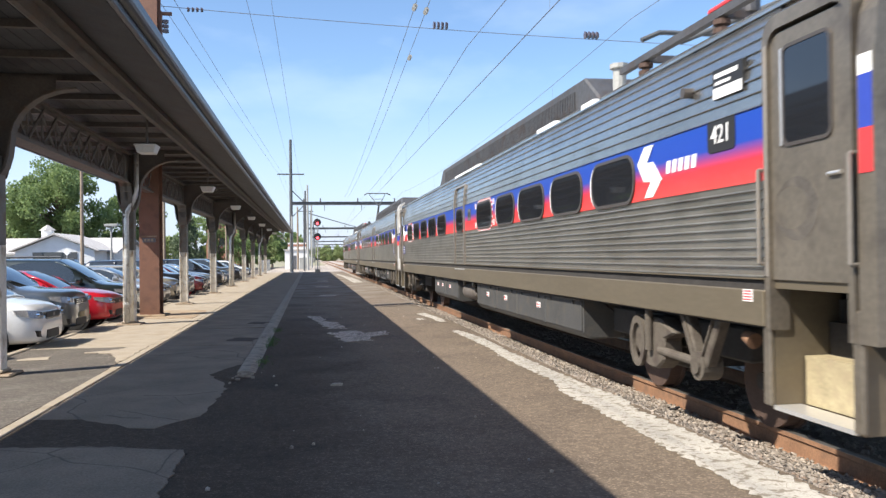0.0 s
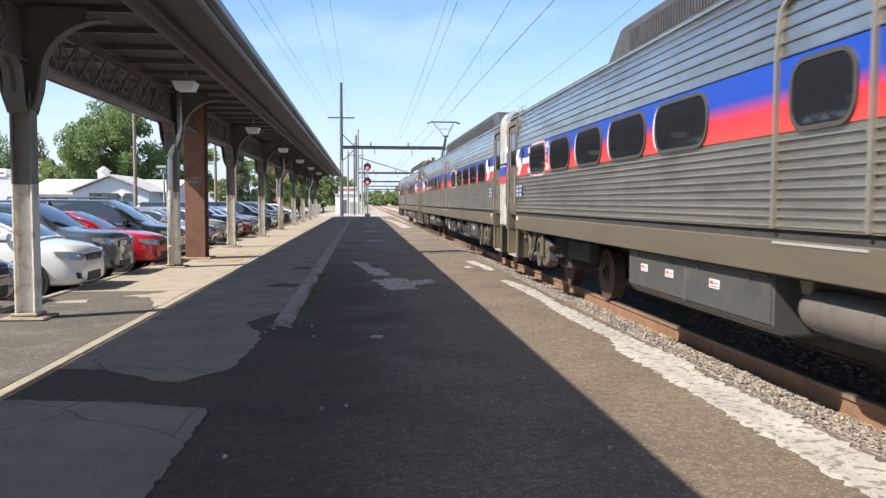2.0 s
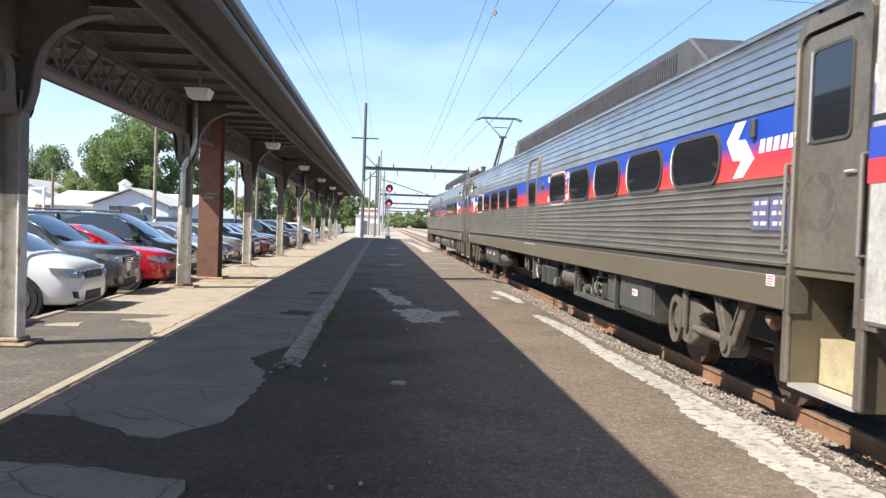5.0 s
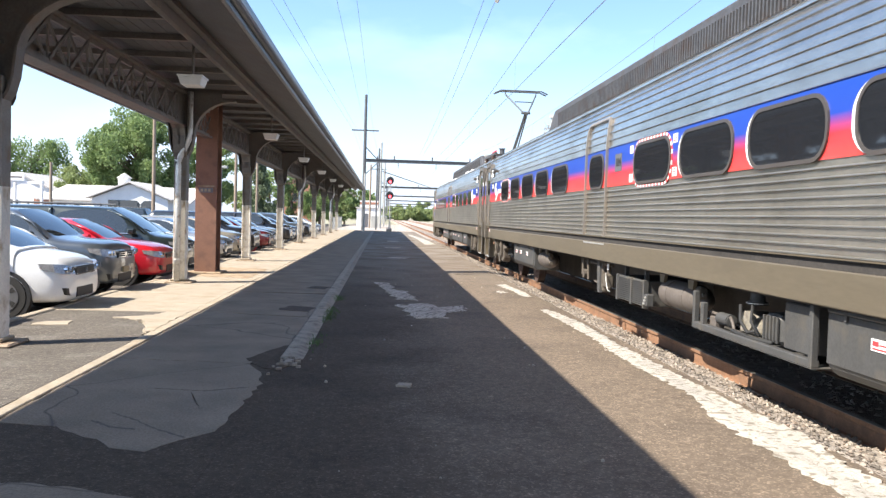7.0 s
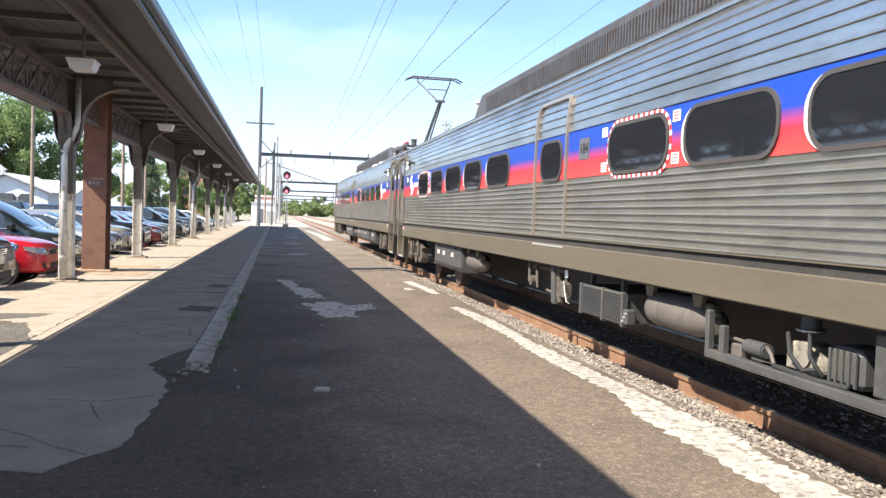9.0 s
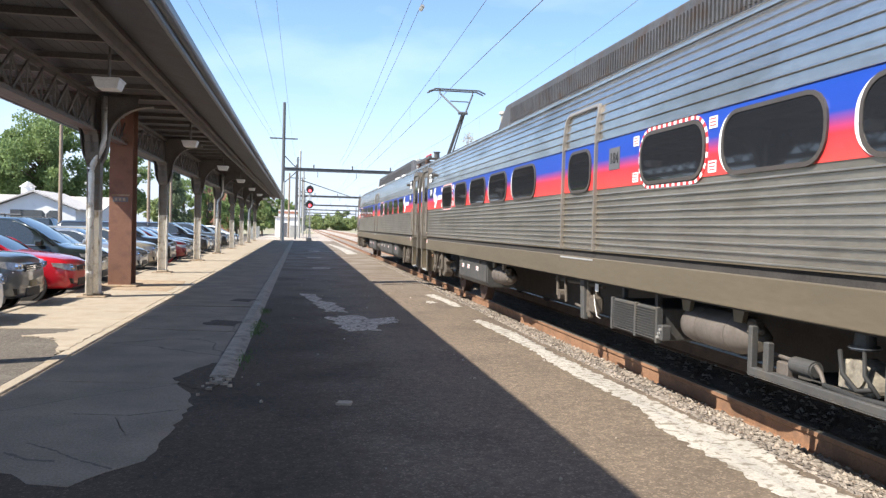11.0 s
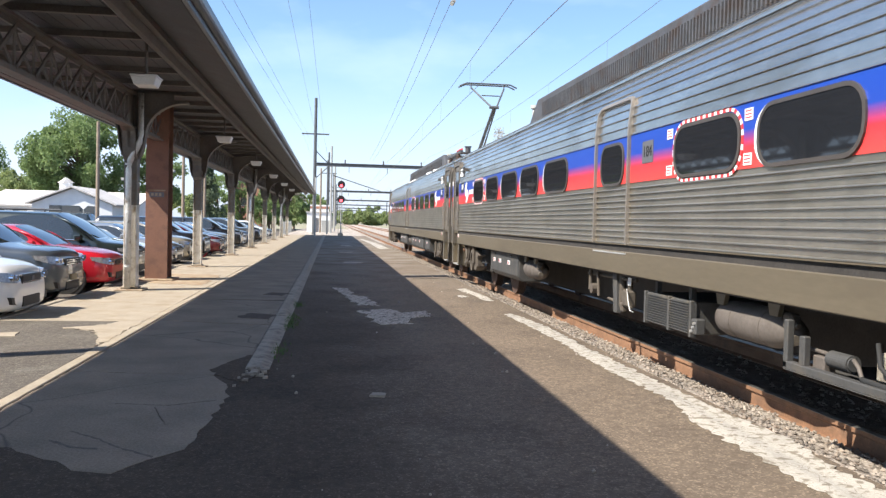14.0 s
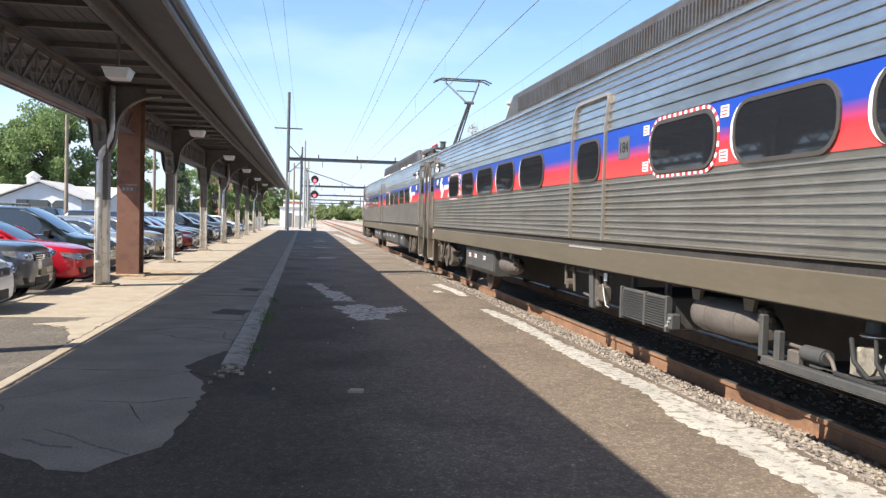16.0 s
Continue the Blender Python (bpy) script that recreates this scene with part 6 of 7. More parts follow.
        bm.faces.new((lo_[0], hi_[0], hi2[0], lo2[0]))
        bm.faces.new((lo_[4], lo2[4], hi2[4], hi_[4]))
        hl = part("headlamp", bm, LAMP_GLASS, car, "clear swept headlamp")
        part("lens", C(((-.10, s * half * .66, hz - .01), (.014, s * half * .66, hz - .01), .045), ((-.12, s * half * .79, hz), (.0, s * half * .79, hz), .045), seg=14), CHROME, hl, "round projector lenses")
        bm = bmesh.new()
        prism(bm, [(s * half * .45, .32), (s * half * .80, .36), (s * half * .84, .47), (s * half * .52, .44)], "x", -.14, -.015)
        part("fog_lamp", bm, PLASTIC_BLACK, car, "black fog lamp recess")
        for ax in (-.88, -L + .86):
            bm = C(((ax, s * (half - .21), .33), (ax, s * (half + .012), .33), .33), seg=28)
            w = part("tyre", bm, TYRE, car, "black tyre", bevel=0.0)
            bm = C(((ax, s * (half - .02), .33), (ax, s * (half + .02), .33), .225), seg=20)
            rim = part("rim", bm, RIM, w, "silver wheel rim")
            bm = bmesh.new()
            ring_prism(bm, [(ax + .40 * math.cos(k * math.pi / 12), .33 + .40 * math.sin(k * math.pi / 12)) for k in range(24)], [(ax + .345 * math.cos(k * math.pi / 12), .33 + .345 * math.sin(k * math.pi / 12)) for k in range(24)], "y", *sorted((s * (half - .1), s * (half + .006))))
            part("wheel_arch", bm, PLASTIC_BLACK if boxy else paint, car)
            bm = bmesh.new()
            for k in range(5):
                w5 = 2 * math.pi * k / 5
                prism(bm, [(ax + .05 * math.cos(w5 + .9) , .33 + .05 * math.sin(w5 + .9)), (ax + .205 * math.cos(w5 + .42), .33 + .205 * math.sin(w5 + .42)), (ax + .205 * math.cos(w5 + .84), .33 + .205 * math.sin(w5 + .84))], "y", *sorted((s * (half + .018), s * (half + .024))))
            part("rim_gap", bm, TYRE, rim)
    gz = hood - .30 + boxy * .06
    part("upper_grille", B((-.10, .012, -half * .44, half * .44, gz - .07, gz + .06)), PLASTIC_BLACK, car, "black front grille", bevel=0.015)
    for k in range(grille):
        part("grille_bar", B((-.05, .02, -half * .43, half * .43, gz - .055 + k * .04, gz - .043 + k * .04)), CHROME, car, "chrome grille bar")
    part("lower_grille", B((-.08, .008, -half * .40, half * .40, .30, .46)), PLASTIC_BLACK, car, "lower air intake", bevel=0.015)
    part("badge", B((-.02, .022, -.05, .05, gz - .03, gz + .03)), CHROME, car)
    if plate_bar:
        part("licence_plate", B((-.02, .028, -.15, .15, .47, .58)), STEP_YELLOW, car, "pale yellow licence plate")
    bm = bmesh.new()
    for s in (-1, 1):
        cyl(bm, (x0 + .02, s * cw * .5, zb + .03), (x0 - .42, s * .05, zb + .26), .008, seg=6)
    part("wipers", bm, PLASTIC_BLACK, car)
    return car


P = {k: car_paint(k, *v) for k, v in {
    "white_paint": ((0.78, 0.78, 0.77), 0.0), "slate_paint": ((0.10, 0.115, 0.13), 0.5), "red_paint": ((0.50, 0.012, 0.026), 0.1), "dark_green_paint": ((0.025, 0.035, 0.034), 0.4),
    "silver_paint": ((0.42, 0.43, 0.44), 0.7), "black_paint": ((0.016, 0.017, 0.02), 0.3), "maroon_paint": ((0.17, 0.016, 0.022), 0.4), "blue_paint": ((0.05, 0.09, 0.17), 0.5), "beige_paint": ((0.40, 0.36, 0.29), 0.5)}.items()}
FRONT = -4.86
hatch = parked_car("small white hatchback with dark grille and swept headlamps", P["white_paint"], 4.05, 1.74, 1.52, 1.00, (0.20, 0.42, 0.86, 0.98), 1.02, boxy=0.3, grille=1)
suv = parked_car("slate grey compact SUV with chrome grille bars and yellow plate", P["slate_paint"], 4.6, 1.84, 1.68, 1.08, (0.24, 0.40, 0.88, 0.985), 1.10, 0.24, 0.7, True, 3)
sedan = parked_car("bright red sedan with clear headlamps", P["red_paint"], 4.8, 1.82, 1.47, 0.96, (0.26, 0.43, 0.74, 0.90), 1.02, boxy=0.2, grille=1)
minivan = parked_car("dark green minivan with roof rails", P["dark_green_paint"], 5.1, 1.97, 1.76, 1.04, (0.19, 0.38, 0.93, 0.99), 1.08, 0.22, 0.4, False, 2)
for s in (-1, 1):
    part("roof_rail", C(((-2.2, s * .62, 1.80), (-4.5, s * .62, 1.80), .025), ((-2.2, s * .62, 1.74), (-2.2, s * .62, 1.80), .02), ((-4.5, s * .62, 1.74), (-4.5, s * .62, 1.80), .02)), STEEL_DARK, minivan, "roof rail")
sedan_w = parked_car("white sedan parked nose to the platform", P["white_paint"], 4.7, 1.82, 1.46, 0.95, (0.26, 0.43, 0.74, 0.90), 1.02, grille=1)
sedan_s = parked_car("silver sedan parked nose to the platform", P["silver_paint"], 4.7, 1.80, 1.45, 0.95, (0.26, 0.43, 0.74, 0.90), 1.02, grille=2)
sedan_m = parked_car("maroon sedan parked nose to the platform", P["maroon_paint"], 4.75, 1.83, 1.47, 0.96, (0.26, 0.42, 0.76, 0.92), 1.02, grille=2)
suv_k = parked_car("black SUV parked nose to the platform", P["black_paint"], 4.6, 1.86, 1.69, 1.08, (0.24, 0.40, 0.88, 0.985), 1.10, 0.24, 0.7, False, 2)
sedan_b = parked_car("dark blue sedan parked nose to the platform", P["blue_paint"], 4.6, 1.80, 1.45, 0.95, (0.26, 0.43, 0.74, 0.90), 1.02, grille=1)
hatch_g = parked_car("beige hatchback parked nose to the platform", P["beige_paint"], 4.2, 1.76, 1.50, 1.0, (0.22, 0.42, 0.86, 0.98), 1.02, boxy=0.3, grille=1)
placed = set()


def park(car, yc, dx=0.0, turn=0.0, row=FRONT):
    m = pose(row + dx, yc, LOT, 0, 0, turn)
    if car in placed:
        return copy_thing(car, m)
    placed.add(car)
    car.matrix_basis = m
    return car


CAR_Y = 13.7
order = ((hatch, 0.15), (suv, -0.12), (sedan, 0.02), (minivan, -0.15), (sedan_w, -0.4), (sedan_s, -0.25), (hatch_g, -0.3), (suv_k, -0.2), (sedan_m, 0.0), (sedan_b, -0.2), (sedan_s, -0.3), (suv_k, -0.1), (sedan_w, -0.2), (sedan_b, -0.2), (suv, -0.3), (suv_k, -0.1), (sedan_m, -0.3), (sedan_s, -0.2), (hatch, -0.2), (sedan_b, -0.2))
for i, (c, dx) in enumerate(order):
    park(c, CAR_Y + i * 2.9, dx, rnd.uniform(-1.2, 1.2))
park(sedan_b, CAR_Y - 2.9, -0.3)
for i, c in enumerate((sedan_s, sedan_w, suv_k, sedan_m, sedan_b, hatch_g, suv, sedan_w, sedan, minivan, sedan_s, sedan_b, suv_k, sedan_w)):
    o = copy_thing(c, pose(-21.5 - rnd.uniform(0, .5), 22 + i * 4.3, LOT, 0, 0, 180 + rnd.uniform(-2, 2)))

# ---- signal, poles and wires ----
sig = thing("railway_signal", "two-light railway signal showing red on a white mast", "railway signal")
part("mast", C(((0, 0, 0), (0, 0, 5.6), .055)), POLE_GREY, sig, "pale grey signal mast")
part("base", B((-.25, .25, -.25, .25, 0, .35)), CONCRETE_PALE, sig, bevel=0.02)
for z in (5.12, 3.66):
    h = part("signal_head", C(((0, -.20, z), (0, -.10, z), .37), seg=28), SIGNAL_BLACK, sig, "round black signal backboard")
    bm = bmesh.new()
    cyl(bm, (0, -.30, z - .12), (0, -.20, z - .12), .14, seg=20)
    part("red_light", bm, SIGNAL_RED, h, "glowing red light")
    part("hood", B((-.16, .16, -.62, -.20, z + .10, z + .13)), SIGNAL_BLACK, h, "black visor")
part("ladder", C(((-.25, .25, 0), (-.15, .1, 5.3), .02), ((.15, .25, 0), (.15, .1, 5.3), .02)), POLE_GREY, sig)
sig.location = (0.72, 81.0, -0.03)

portal = thing("catenary_portal", "dark steel catenary portal over the tracks", "catenary portal", "catenary portals")
bm = C(((0, 0, -.3), (0, 0, 14.5), .20, .15), seg=10)
part("pole", bm, STEEL_DARK, portal)
part("crossarm", B((-1.45, 1.45, -.06, .06, 10.62, 10.76)), STEEL_DARK, portal)
part("beam", B((0.1, 22, -.14, .14, 7.30, 7.62), (0.1, 22, -.22, .22, 7.62, 7.66)), STEEL_DARK, portal, "riveted steel beam")
part("brace", C(((0, 0, 5.9), (1.5, 0, 7.35), .05), ((0, 0, 9.0), (1.4, 0, 7.6), .05)), STEEL_DARK, portal)
part("far_pole", C(((22, 0, -.3), (22, 0, 10.5), .2), seg=10), STEEL_DARK, portal)
for k in range(5):
    xx = 3.2 + k * 4.1
    part("insulator", C(((xx, 0, 7.66), (xx, 0, 8.05), .07)), INSUL, portal)
    part("dropper_arm", B((xx + .4, xx + .46, -.05, .05, 6.7, 7.3)), STEEL_DARK, portal)
portal.location = (-2.05, 88.0, 0)
for yy, dx, dz in ((150, 1.2, -.6), (215, 2.2, -.6), (285, 3.2, -.5), (360, 4.0, -.5), (450, 5.0, -.5)):
    copy_thing(portal, Matrix.Translation((-2.05 + dx, yy, dz)))

for xx, yy, hh, rr, m_ in ((-1.75, 78.5, 5.5, .10, POLE_GREY), (-0.3, 100, 10.5, .14, POLE_GREY), (-1.6, 104, 8.0, .13, WOOD_POLE), (0.2, 118, 9.5, .14, POLE_GREY), (-0.7, 92, 8.2, .10, STEEL_DARK)):
    p = thing("line_pole", "slim weathered lineside pole", "pole", "lineside poles")
    part("shaft", C(((0, 0, -.3), (0, 0, hh), rr, rr * .8)), m_, p)
    part("cap", C(((0, 0, hh), (0, 0, hh + .12), rr * .9, .02)), m_, p)
    p.location = (xx, yy, 0)
gantry = thing("guy_arm", "slanting steel arm between lineside poles", "strut")
part("arm", C(((-0.1, 100, 7.0), (9.5, 150, 6.8), .06)), STEEL_DARK, gantry)


def sagging(name, label, a, b, sag, r=0.012, n=24):
    pts = []
    for i in range(n + 1):
        f = i / n
        p = Vector(a).lerp(Vector(b), f)
        pts.append((p.x, p.y, p.z - sag * 4 * f * (1 - f)))
    bm = bmesh.new()
    tube(bm, pts, r, 5)
    return tagged(finish(name, bm, WIRE), label, "wire", "overhead wires")


def catenary(xs, z_top, sag):
    """Contact wire, messenger and droppers over one track; xs are the places at the supports."""
    ys = (-46, 21, 88, 150, 215)
    for (ya, xa), (yb, xb) in zip(zip(ys, xs), zip(ys[1:], xs[1:])):
        sagging("contact_wire", "dark copper contact wire over the track", (xa, ya, 6.22), (xb, yb, 6.22), 0.0, 0.010, 2)
        sagging("messenger_wire", "dark messenger wire over the track", (xa, ya, z_top), (xb, yb, z_top), sag, 0.009)
        for i in range(1, 8):
            f = i / 8
            p = Vector((xa, ya, 6.22)).lerp(Vector((xb, yb, 6.22)), f)
            sagging("dropper", "thin vertical dropper wire", p, (p.x, p.y, z_top - sag * 4 * f * (1 - f)), 0, 0.004, 1)


catenary((4.2, 4.6, 5.2, 5.6, 6.4), 7.7, 0.65)
catenary((9.4, 9.7, 10.2, 10.8, 11.6), 8.7, 0.65)
for xx, z in ((3.55, 9.1), (3.2, 9.2)):
    sagging("feeder_wire", "dark overhead feeder wire", (xx, -46, z + .2), (xx, 21, z), 0.3, 0.009)
    sagging("feeder_wire", "dark overhead feeder wire", (xx, 21, z), (xx + .6, 88, z - 1.0), 0.5, 0.009)
for xx, z in ((-3.35, 10.74), (-2.9, 10.74), (-2.05, 10.8), (-1.2, 10.74)):
    sagging("line_wire", "thin dark line wire beside the canopy", (xx - (1.9 if xx < -2.5 else 0.1), -40, z - (2.5 if xx < -2.5 else 0)), (xx, 88, z), 0.3, 0.008)
    sagging("line_wire", "thin dark line wire beside the tracks", (xx, 88, z), (xx + 1.2, 150, z - .6), 0.8, 0.008)
sagging("cross_span_wire", "dark cross-span wire from the brown pole", (-4.0, 21, 8.55), (24, 21, 7.9), 0.25, 0.010)
bm = bmesh.new()
for x0 in (-3.3, 3.6, 8.2):
    z0 = 8.5 - (x0 + 4) * 0.03
    for q in range(4):
        cyl(bm, (x0 + q * .12, 21, z0), (x0 + q * .12 + .06, 21, z0), .12 if x0 > 0 else .07, .09 if x0 > 0 else .05, 12)
tagged(finish("span_insulators", bm, INSUL), "dark ribbed insulators on the cross-span wire", "insulator")

for xx, yy, zz in ((3.61, 26.6, 8.74), (3.21, 22.0, 9.14), (3.56, 22.0, 9.04)):
    wi = thing("wire_insulator", "pale ribbed insulator strung in a feeder wire", "insulator", "feeder insulators")
    bm = bmesh.new()
    for q in range(4):
        cyl(bm, (0, q * .11, 0), (0, q * .11 + .06, 0), .075, .05, 12)
    cyl(bm, (0, -.12, 0), (0, .52, 0), .02, seg=8)
    part("discs", bm, POLE_GREY, wi)
    wi.location = (xx, yy, zz)

# utility poles and signs by the car park
for xx, yy, hh in ((-14.8, 54, 7.4), (-11.0, 62, 6.8), (-12.5, 82, 8.4), (-9.8, 96, 8.0), (-13.5, 110, 8.5), (-8.6, 118, 8.0), (-26, 66, 5.0)):
    p = thing("utility_pole", "weathered wooden utility pole", "utility pole", "utility poles")
    part("shaft", C(((0, 0, -.4), (0, 0, hh), .13, .10)), WOOD_POLE, p)
    if hh > 8:
        part("crossarm", B((-.9, .9, -.05, .05, hh - .7, hh - .58)), WOOD_POLE, p)
    p.location = (xx, yy, 0)
for xx, yy, hh in ((-11.3, 58, 4.6), (-8.4, 70, 4.4), (-13.9, 58, 3.95)):
    p = thing("lamp_post", "grey car park lamp post with flat head", "lamp post", "car park lamp posts")
    part("post", C(((0, 0, -.4), (0, 0, hh), .07)), POLE_GREY, p)
    part("lamp_head", B((-.45, .45, -.2, .2, hh - .05, hh + .14)), POLE_GREY, p, bevel=0.03)
    p.location = (xx, yy, 0)
for xx, yy in ((-19.1, 66),):
    s_ = thing("diamond_sign", "pale diamond-shaped sign on a post", "road sign")
    part("post", C(((0, 0, -.4), (0, 0, 2.3), .04)), POLE_GREY, s_)
    bm = bmesh.new()
    prism(bm, [(0, 1.92), (.30, 2.22), (0, 2.52), (-.30, 2.22)], "y", -.06, -.03)
    part("board", bm, WHITE_DECAL, s_)
    s_.location = (xx, yy, 0)
goal = thing("sign_gantry", "white sign board on a square white post frame", "sign")
for xx in (-26.1, -24.25):
    part("post", B((xx - .09, xx + .09, -.09, .09, -.45, 3.36)), HOUSE_WHITE, goal, bevel=0.01)
part("crossbar", B((-26.6, -24.1, -.07, .07, 3.10, 3.28)), HOUSE_WHITE, goal, bevel=0.01)
part("board", B((-26.75, -25.4, -.14, -.07, 3.30, 3.88)), WHITE_DECAL, goal, bevel=0.01)
part("board_print", B((-26.6, -25.55, -.146, -.14, 3.50, 3.62)), COLUMN_GREEN, goal, "dark line of print")
goal.location = (0, 60, 0)
for xx, yy, w, z0 in ((-22.5, 64, 1.1, .6),):
    s_ = thing("roadside_sign", "white roadside sign board on posts", "sign")
    part("post", C(((-w * .3, 0, -.4), (-w * .3, 0, z0 + .1), .06), ((w * .3, 0, -.4), (w * .3, 0, z0 + .1), .06)), POLE_GREY, s_)
    part("board", B((-w / 2, w / 2, -.08, .08, z0, z0 + 1.1)), WHITE_DECAL, s_, bevel=0.02)
    s_.location = (xx, yy, 0)

# ---- buildings ----
def gabled(name, label, x0, x1, y0, y1, eave, ridge, wall, along="x", over=0.35):
    h = thing(name, label, "building")
    w = part("wall", B((x0, x1, y0, y1, -.45, eave)), wall, h)
    bm = bmesh.new()
    if along == "x":
        m_ = (y0 + y1) / 2
        prism(bm, [(y0 - over, eave - .08), (m_, ridge), (y1 + over, eave - .08), (y1 + over, eave + .05), (m_, ridge + .15), (y0 - over, eave + .05)], "x", x0 - over, x1 + over)
        g = bmesh.new()
        prism(g, [(y0, eave), (m_, ridge - .05), (y1, eave)], "x", x0, x1)
    else:
        m_ = (x0 + x1) / 2
        prism(bm, [(x0 - over, eave - .08), (m_, ridge), (x1 + over, eave - .08), (x1 + over, eave + .05), (m_, ridge + .15), (x0 - over, eave + .05)], "y", y0 - over, y1 + over)
        g = bmesh.new()
        prism(g, [(x0, eave), (m_, ridge - .05), (x1, eave)], "y", y0, y1)
    part("gable", g, wall, h)
    part("roof", bm, SHINGLE, h, "grey shingle roof")
    return h


def window_on(h, x, y, z, w, hh):
    f = part("window", B((x - w / 2 - .08, x + w / 2 + .08, y - .05, y + .02, z - .08, z + hh + .08)), HOUSE_WHITE, h)
    part("pane", B((x - w / 2, x + w / 2, y - .08, y - .05, z, z + hh)), CAR_GLASS, f)


office = gabled("office_building", "low white building with grey roof and a small cupola", -33, -20, 76, 90, 2.2, 3.6, HOUSE_WHITE)
g2 = part("front_wing", B((-27.0, -20.6, 71.5, 76.2, -.45, 2.35)), HOUSE_WHITE, office, "white front wing")
bm = bmesh.new()
prism(bm, [(-27.4, 2.30), (-23.8, 3.75), (-20.2, 2.30), (-20.2, 2.42), (-23.8, 3.9), (-27.4, 2.42)], "y", 71.1, 80)
part("roof", bm, SHINGLE, office, "grey shingle roof")
bm = bmesh.new()
prism(bm, [(-27.0, 2.35), (-23.8, 3.68), (-20.6, 2.35)], "y", 71.5, 76)
part("gable", bm, HOUSE_WHITE, office)
# flat dark panel put on the wall for the porch's shade
part("shaded_porch", B((-25.6, -22.0, 71.44, 71.5, -.2, 2.25)), CAR_GLASS, office, "dark panel for the shaded porch opening")
part("brick_wing", B((-33.6, -32.0, 75.9, 88, -.45, 2.2)), BRICK, office, "red brick end")
cup = part("cupola", B((-27.65, -26.75, 80.4, 81.3, 3.3, 4.45)), HOUSE_WHITE, office, "white cupola")
bm = bmesh.new()
cyl(bm, (-27.2, 80.85, 4.45), (-27.2, 80.85, 4.95), .78, .1, 4)
part("cupola_roof", bm, SHINGLE, cup, "grey shingle cupola roof")
window_on(office, -29.5, 75.98, .7, 1.2, 1.1)
window_on(office, -31.2, 75.98, .7, .8, 1.1)
office.location.x = 2.2
house_b = gabled("white_house", "white clapboard house with grey roof", -46, -37, 96, 106, 3.0, 5.2, HOUSE_WHITE, "y")
window_on(house_b, -42, 95.98, 1.0, 1.0, 1.2)
part("side_roof", B((-37, -30, 97, 104, 2.6, 3.6)), SHINGLE, house_b)
brick_h = gabled("brick_house", "tan brick house behind the car park", -16.0, -11.0, 128, 138, 6.0, 8.4, BRICK, "y")
window_on(brick_h, -13.5, 127.98, 3.5, 1.0, 1.3)
shed = thing("signal_cabin", "white lineside cabin with a red roof sign", "cabin")
part("wall", B((-1.6, 1.6, -1.5, 1.5, -.4, 2.5)), HOUSE_WHITE, shed)
part("roof", B((-1.75, 1.75, -1.65, 1.65, 2.5, 2.62)), SHINGLE, shed)
part("upper_band", B((-1.2, 1.2, -1.4, -1.3, 2.62, 3.5)), HOUSE_WHITE, shed)
part("red_band", B((-1.2, 1.2, -1.44, -1.4, 3.0, 3.3)), BRICK, shed, "faded red band")
part("doorway", B((-.8, -.1, -1.54, -1.5, -.1, 1.8)), GREY_DECAL, shed)
part("cabinet_box", B((.3, 1.3, -1.9, -1.5, -.3, 1.5)), POLE_GREY, shed, bevel=0.02)
shed.location = (-1.75, 108, 0)
fence = thing("lineside_fence", "grey chain-link fence beside the platform end", "fence")
for k in range(12):
    part("post", C(((-5.0 - k * .05, 84 + k * 2.5, -.3), (-5.0 - k * .05, 84 + k * 2.5, 1.3), .04)), POLE_GREY, fence)
part("rail", C(((-5.0, 84, 1.25), (-5.55, 111.5, 1.25), .025), ((-5.0, 84, .2), (-5.55, 111.5, .2), .02)), POLE_GREY, fence)
bm = bmesh.new()
for k in range(55):
    cyl(bm, (-5.0 - k * .01, 84 + k * .5, .1), (-5.0 - k * .01, 84.3 + k * .5, 1.25), .008, seg=4)
tagged(part("mesh", bm, POLE_GREY, fence), kind="stuff")

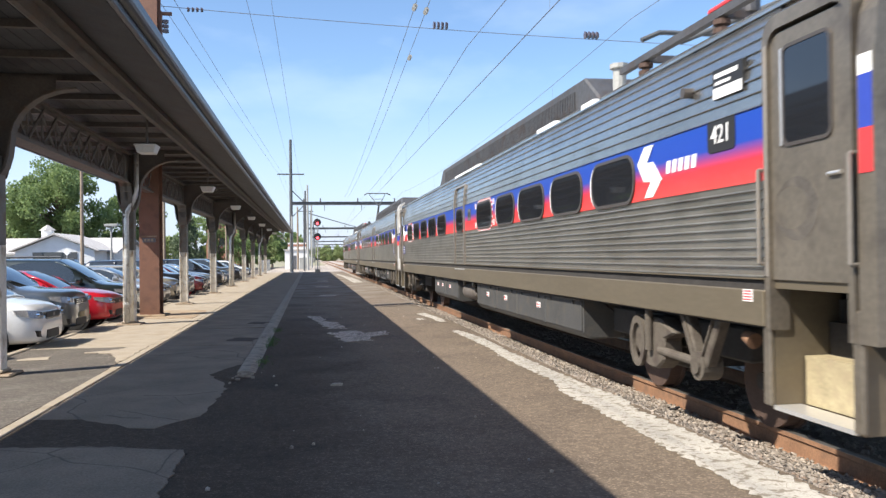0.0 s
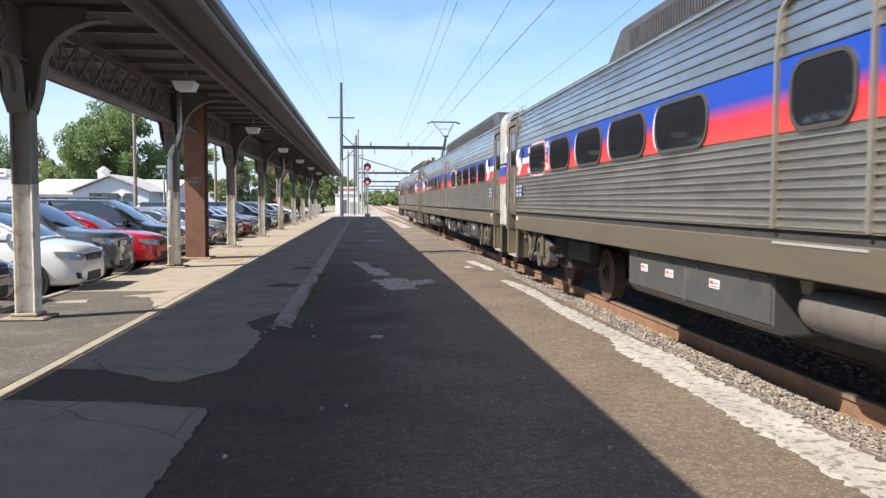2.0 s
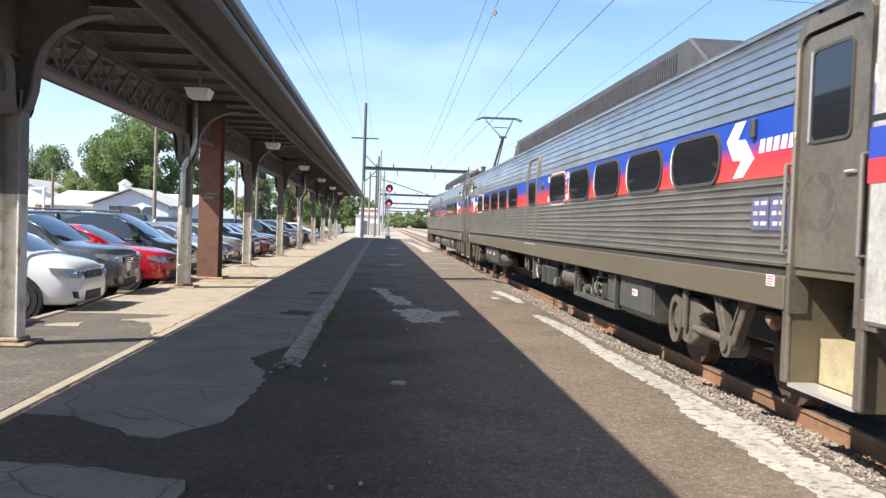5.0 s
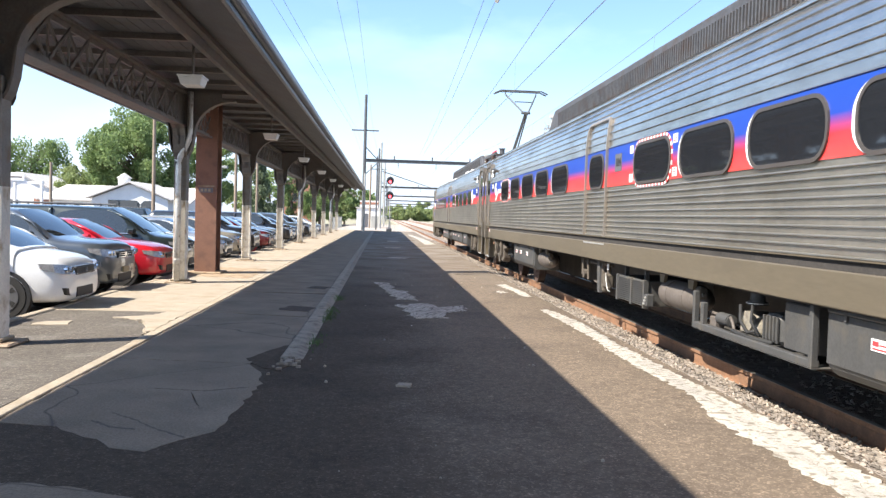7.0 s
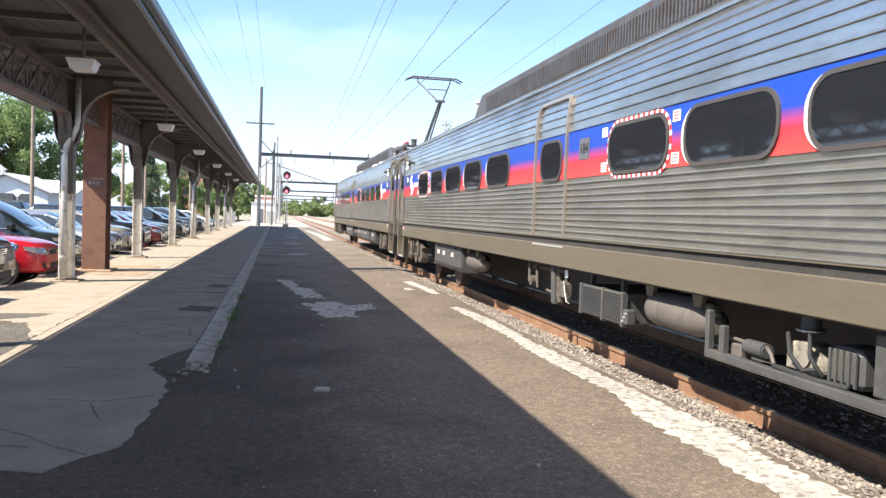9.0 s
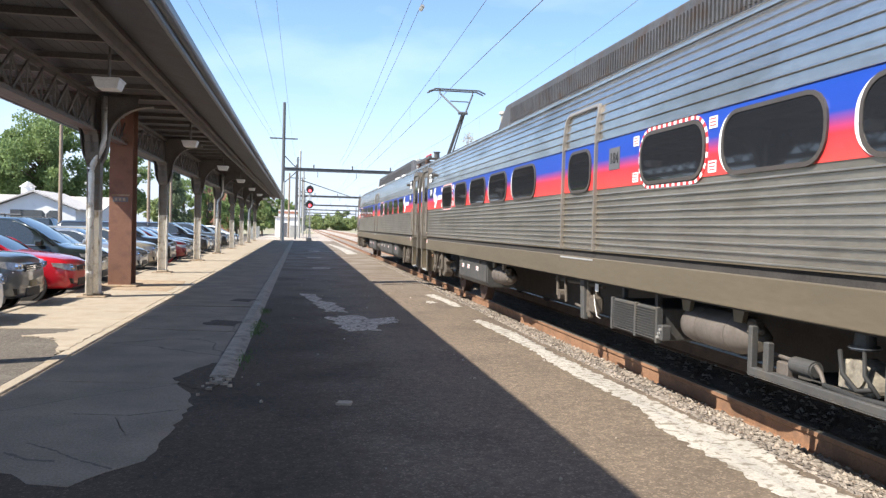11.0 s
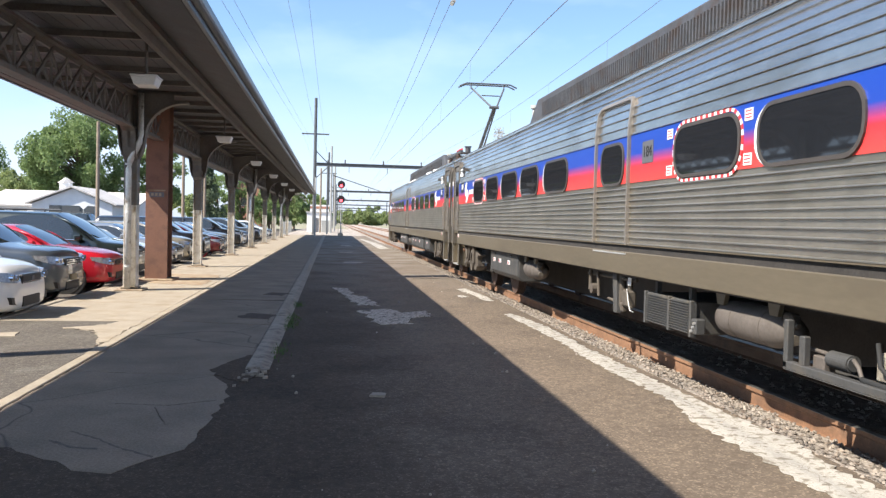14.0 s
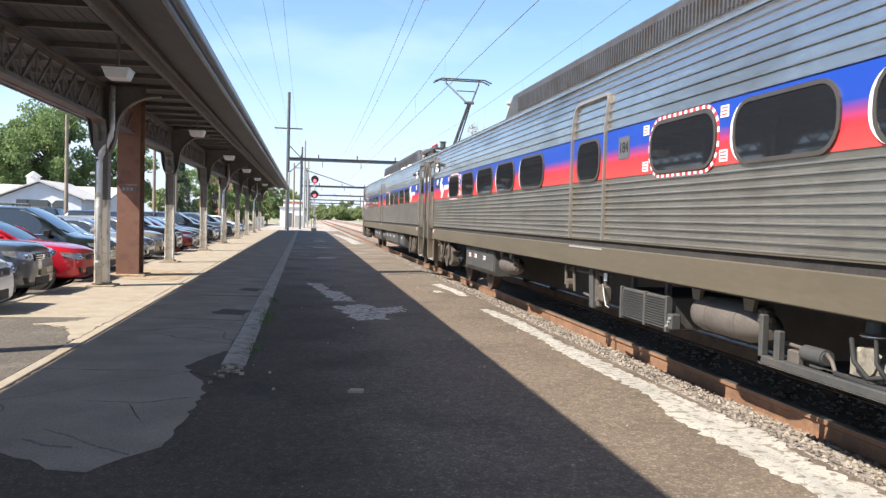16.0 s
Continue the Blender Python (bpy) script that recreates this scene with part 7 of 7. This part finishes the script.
# ---- trees ----
def tree(name, label, x, y, h, spread, leaf, seed, crown0=0.25, leaves=5200, size=0.34, clumps=26, trunk=0.35, conifer=False, sparse=False):
    r = random.Random(seed)
    t = thing(name, label, "tree")
    bm = bmesh.new()
    cyl(bm, (0, 0, -.5), (0, 0, h * .45), trunk, trunk * .55, 10)
    cyl(bm, (0, 0, h * .45), (r.uniform(-.4, .4), 0, h * .86), trunk * .55, .06, 8)
    cents = []
    for i in range(clumps):
        if conifer:
            f = (i + .5) / clumps
            a = r.uniform(0, 6.28)
            rad = spread * (1 - f) * .75
            c = Vector((rad * math.cos(a), rad * math.sin(a), h * (crown0 + (1 - crown0) * f)))
            s = spread * (.25 + .35 * (1 - f))
        else:
            a, f = r.uniform(0, 6.28), r.random()
            zf = crown0 + (1 - crown0) * (0.12 + 0.8 * r.random())
            k = math.sin(math.pi * min(1, max(.08, (zf - crown0) / (1.06 - crown0)))) ** .6
            rad = spread * k * (f ** .55) * .88
            c = Vector((rad * math.cos(a), rad * math.sin(a), h * zf))
            s = spread * r.uniform(.14, .27)
        cents.append((c, s))
        start = Vector((0, 0, min(c.z * .75, h * .7)))
        cyl(bm, start, c, trunk * .18, .02, 5)
        if sparse:
            for _ in range(9):
                d = Vector((r.uniform(-1, 1), r.uniform(-1, 1), r.uniform(-.2, 1))).normalized() * s * 1.3
                cyl(bm, c, c + d, .022, .006, 4)
    part("trunk", bm, BARK, t, "brown trunk and limbs")
    verts, faces = [], []
    for i in range(leaves):
        c, s = cents[i % clumps]
        d = Vector((r.gauss(0, 1), r.gauss(0, 1), r.gauss(0, .8)))
        d = d.normalized() * s * r.random() ** .4
        p = c + d
        q = Euler((r.uniform(0, 6.28), r.uniform(0, 6.28), r.uniform(0, 6.28))).to_matrix()
        w = size * r.uniform(.5, 1.1)
        b = len(verts)
        for e in ((-.5, -.25, 0), (.1, -.42, .08), (.5, 0, 0), (.1, .42, .08), (-.5, .25, 0)):
            verts.append(p + q @ (Vector(e) * w))
        faces.append([b, b + 1, b + 2, b + 3, b + 4])
    me = bpy.data.meshes.new("crown")
    me.from_pydata([tuple(v) for v in verts], [], faces)
    me.materials.append(leaf)
    cr = new("crown", me)
    cr.parent = t
    t.location = (x, y, -.3)
    return t


tree("maple_tree", "large spreading tree in full green spring leaf", -28.6, 97, 13.6, 6.3, LEAF, 1, .18, 42000, .27, 84, .45)
tree("maple_tree", "broad green tree behind the car park", -22.0, 104, 10.0, 4.4, LEAF, 2, .2, 18000, .26, 50)
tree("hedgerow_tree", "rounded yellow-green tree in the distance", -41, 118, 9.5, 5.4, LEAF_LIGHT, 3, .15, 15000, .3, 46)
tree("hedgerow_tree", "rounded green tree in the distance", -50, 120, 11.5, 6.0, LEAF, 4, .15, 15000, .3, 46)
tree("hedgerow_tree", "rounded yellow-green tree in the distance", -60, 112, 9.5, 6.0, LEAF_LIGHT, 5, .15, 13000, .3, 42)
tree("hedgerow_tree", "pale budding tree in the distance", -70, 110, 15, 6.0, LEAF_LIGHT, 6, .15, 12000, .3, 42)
tree("hedgerow_tree", "small green tree near the building", -35.5, 100, 6.0, 3.4, LEAF_LIGHT, 7, .12, 9000, .26, 30)
tree("conifer_tree", "dark narrow conifer behind the car park", -16.8, 112, 9.0, 2.3, LEAF_DARK, 8, .1, 5000, .32, 26, .25, True)
for i, (x, y, h, s, lf) in enumerate(((-13.5, 122, 8.0, 3.6, LEAF), (-10.8, 130, 8.5, 3.8, LEAF_LIGHT), (-9.0, 118, 6.0, 3.0, LEAF), (-7.4, 126, 5.5, 2.8, LEAF_LIGHT), (-6.6, 142, 7.0, 3.4, LEAF), (-18.5, 135, 9.0, 4.2, LEAF), (-4.6, 160, 7.0, 3.4, LEAF), (-9.5, 160, 9.0, 4.4, LEAF_LIGHT), (-2.8, 190, 6.5, 3.2, LEAF))):
    tree("lineside_tree", "green lineside tree in the distance", x, y, h, s, lf, 20 + i, .08, 6500, .28, 30, .22)
tree("budding_tree", "tall pale tree with budding bare twigs beyond the train", 24.0, 118, 16.5, 5.2, LEAF_BUD, 40, .22, 5200, .22, 40, .32, False, True)
tree("budding_tree", "tall pale tree with budding bare twigs beyond the train", 29.0, 124, 14.0, 4.6, LEAF_BUD, 41, .22, 3600, .22, 30, .3, False, True)
# far crowns take the pale leaf colour in place of distance haze
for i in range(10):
    tree("far_tree", "green tree at the end of the line, paled for haze", 4 + i * 6 - (i % 3) * 2, 430 + (i * 37) % 90, 6.5 + (i % 4) * 1.2, 7.5, LEAF_LIGHT, 60 + i, .0, 1800, 1.0, 22, .2)
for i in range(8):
    tree("far_tree", "green tree at the end of the line, paled for haze", -8 - i * 9, 300 + (i * 41) % 90, 9 + (i % 4) * 1.5, 8, LEAF_LIGHT, 80 + i, .0, 1800, 1.0, 22, .3)
# weeds along the kerb
bm = bmesh.new()
r_ = random.Random(9)
for _ in range(420):
    cx, cy = r_.choice(((-.74, 12.6), (-.73, 13.4), (-.74, 10.2), (-.73, 15.5)))
    px, py = cx + r_.gauss(0, .05), cy + r_.gauss(0, .28)
    hgt = r_.uniform(.02, .07)
    a = r_.uniform(0, 6.28)
    dx, dy = .006 * math.cos(a), .006 * math.sin(a)
    v = [bm.verts.new(p) for p in ((px - dx, py - dy, 0), (px + dx, py + dy, 0), (px + r_.uniform(-.03, .03), py + r_.uniform(-.03, .03), hgt))]
    bm.faces.new(v)
me = bpy.data.meshes.new("weeds")
bm.to_mesh(me)
bm.free()
me.materials.append(GRASS)
tagged(new("weeds", me), "small green weeds along the kerb", "weeds", kind="stuff")
# pale leaf colour again, instead of haze over the last trees
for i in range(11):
    tree("far_tree", "low green tree beyond the end of the tracks, paled for haze", 6 + i * 3.6, 338 + (i * 29) % 24, 4.0 + (i % 3) * 0.9, 5.4, LEAF_LIGHT, 120 + i, .0, 1600, .8, 22, .12)


def motions():
    # seconds and metres that the train has rolled towards the camera
    rolled = ((0, 0), (0.5, 3.2), (1, 6.22), (1.5, 9.06), (2, 11.54), (2.5, 13.86), (3, 15.96), (3.5, 18.0), (4, 19.93), (4.5, 21.70), (5, 23.22), (5.5, 24.55), (6, 25.75), (6.5, 26.86), (7, 27.74), (7.5, 28.4), (8, 28.92), (8.5, 29.35), (9, 29.64), (9.5, 29.8), (10, 29.88), (10.5, 29.91), (11, 29.92), (16, 29.92))
    for car, y0 in TRAIN:
        walk(car, [(t, pose(TRACK_X, y0 - d, 0)) for t, d in rolled])


motions()
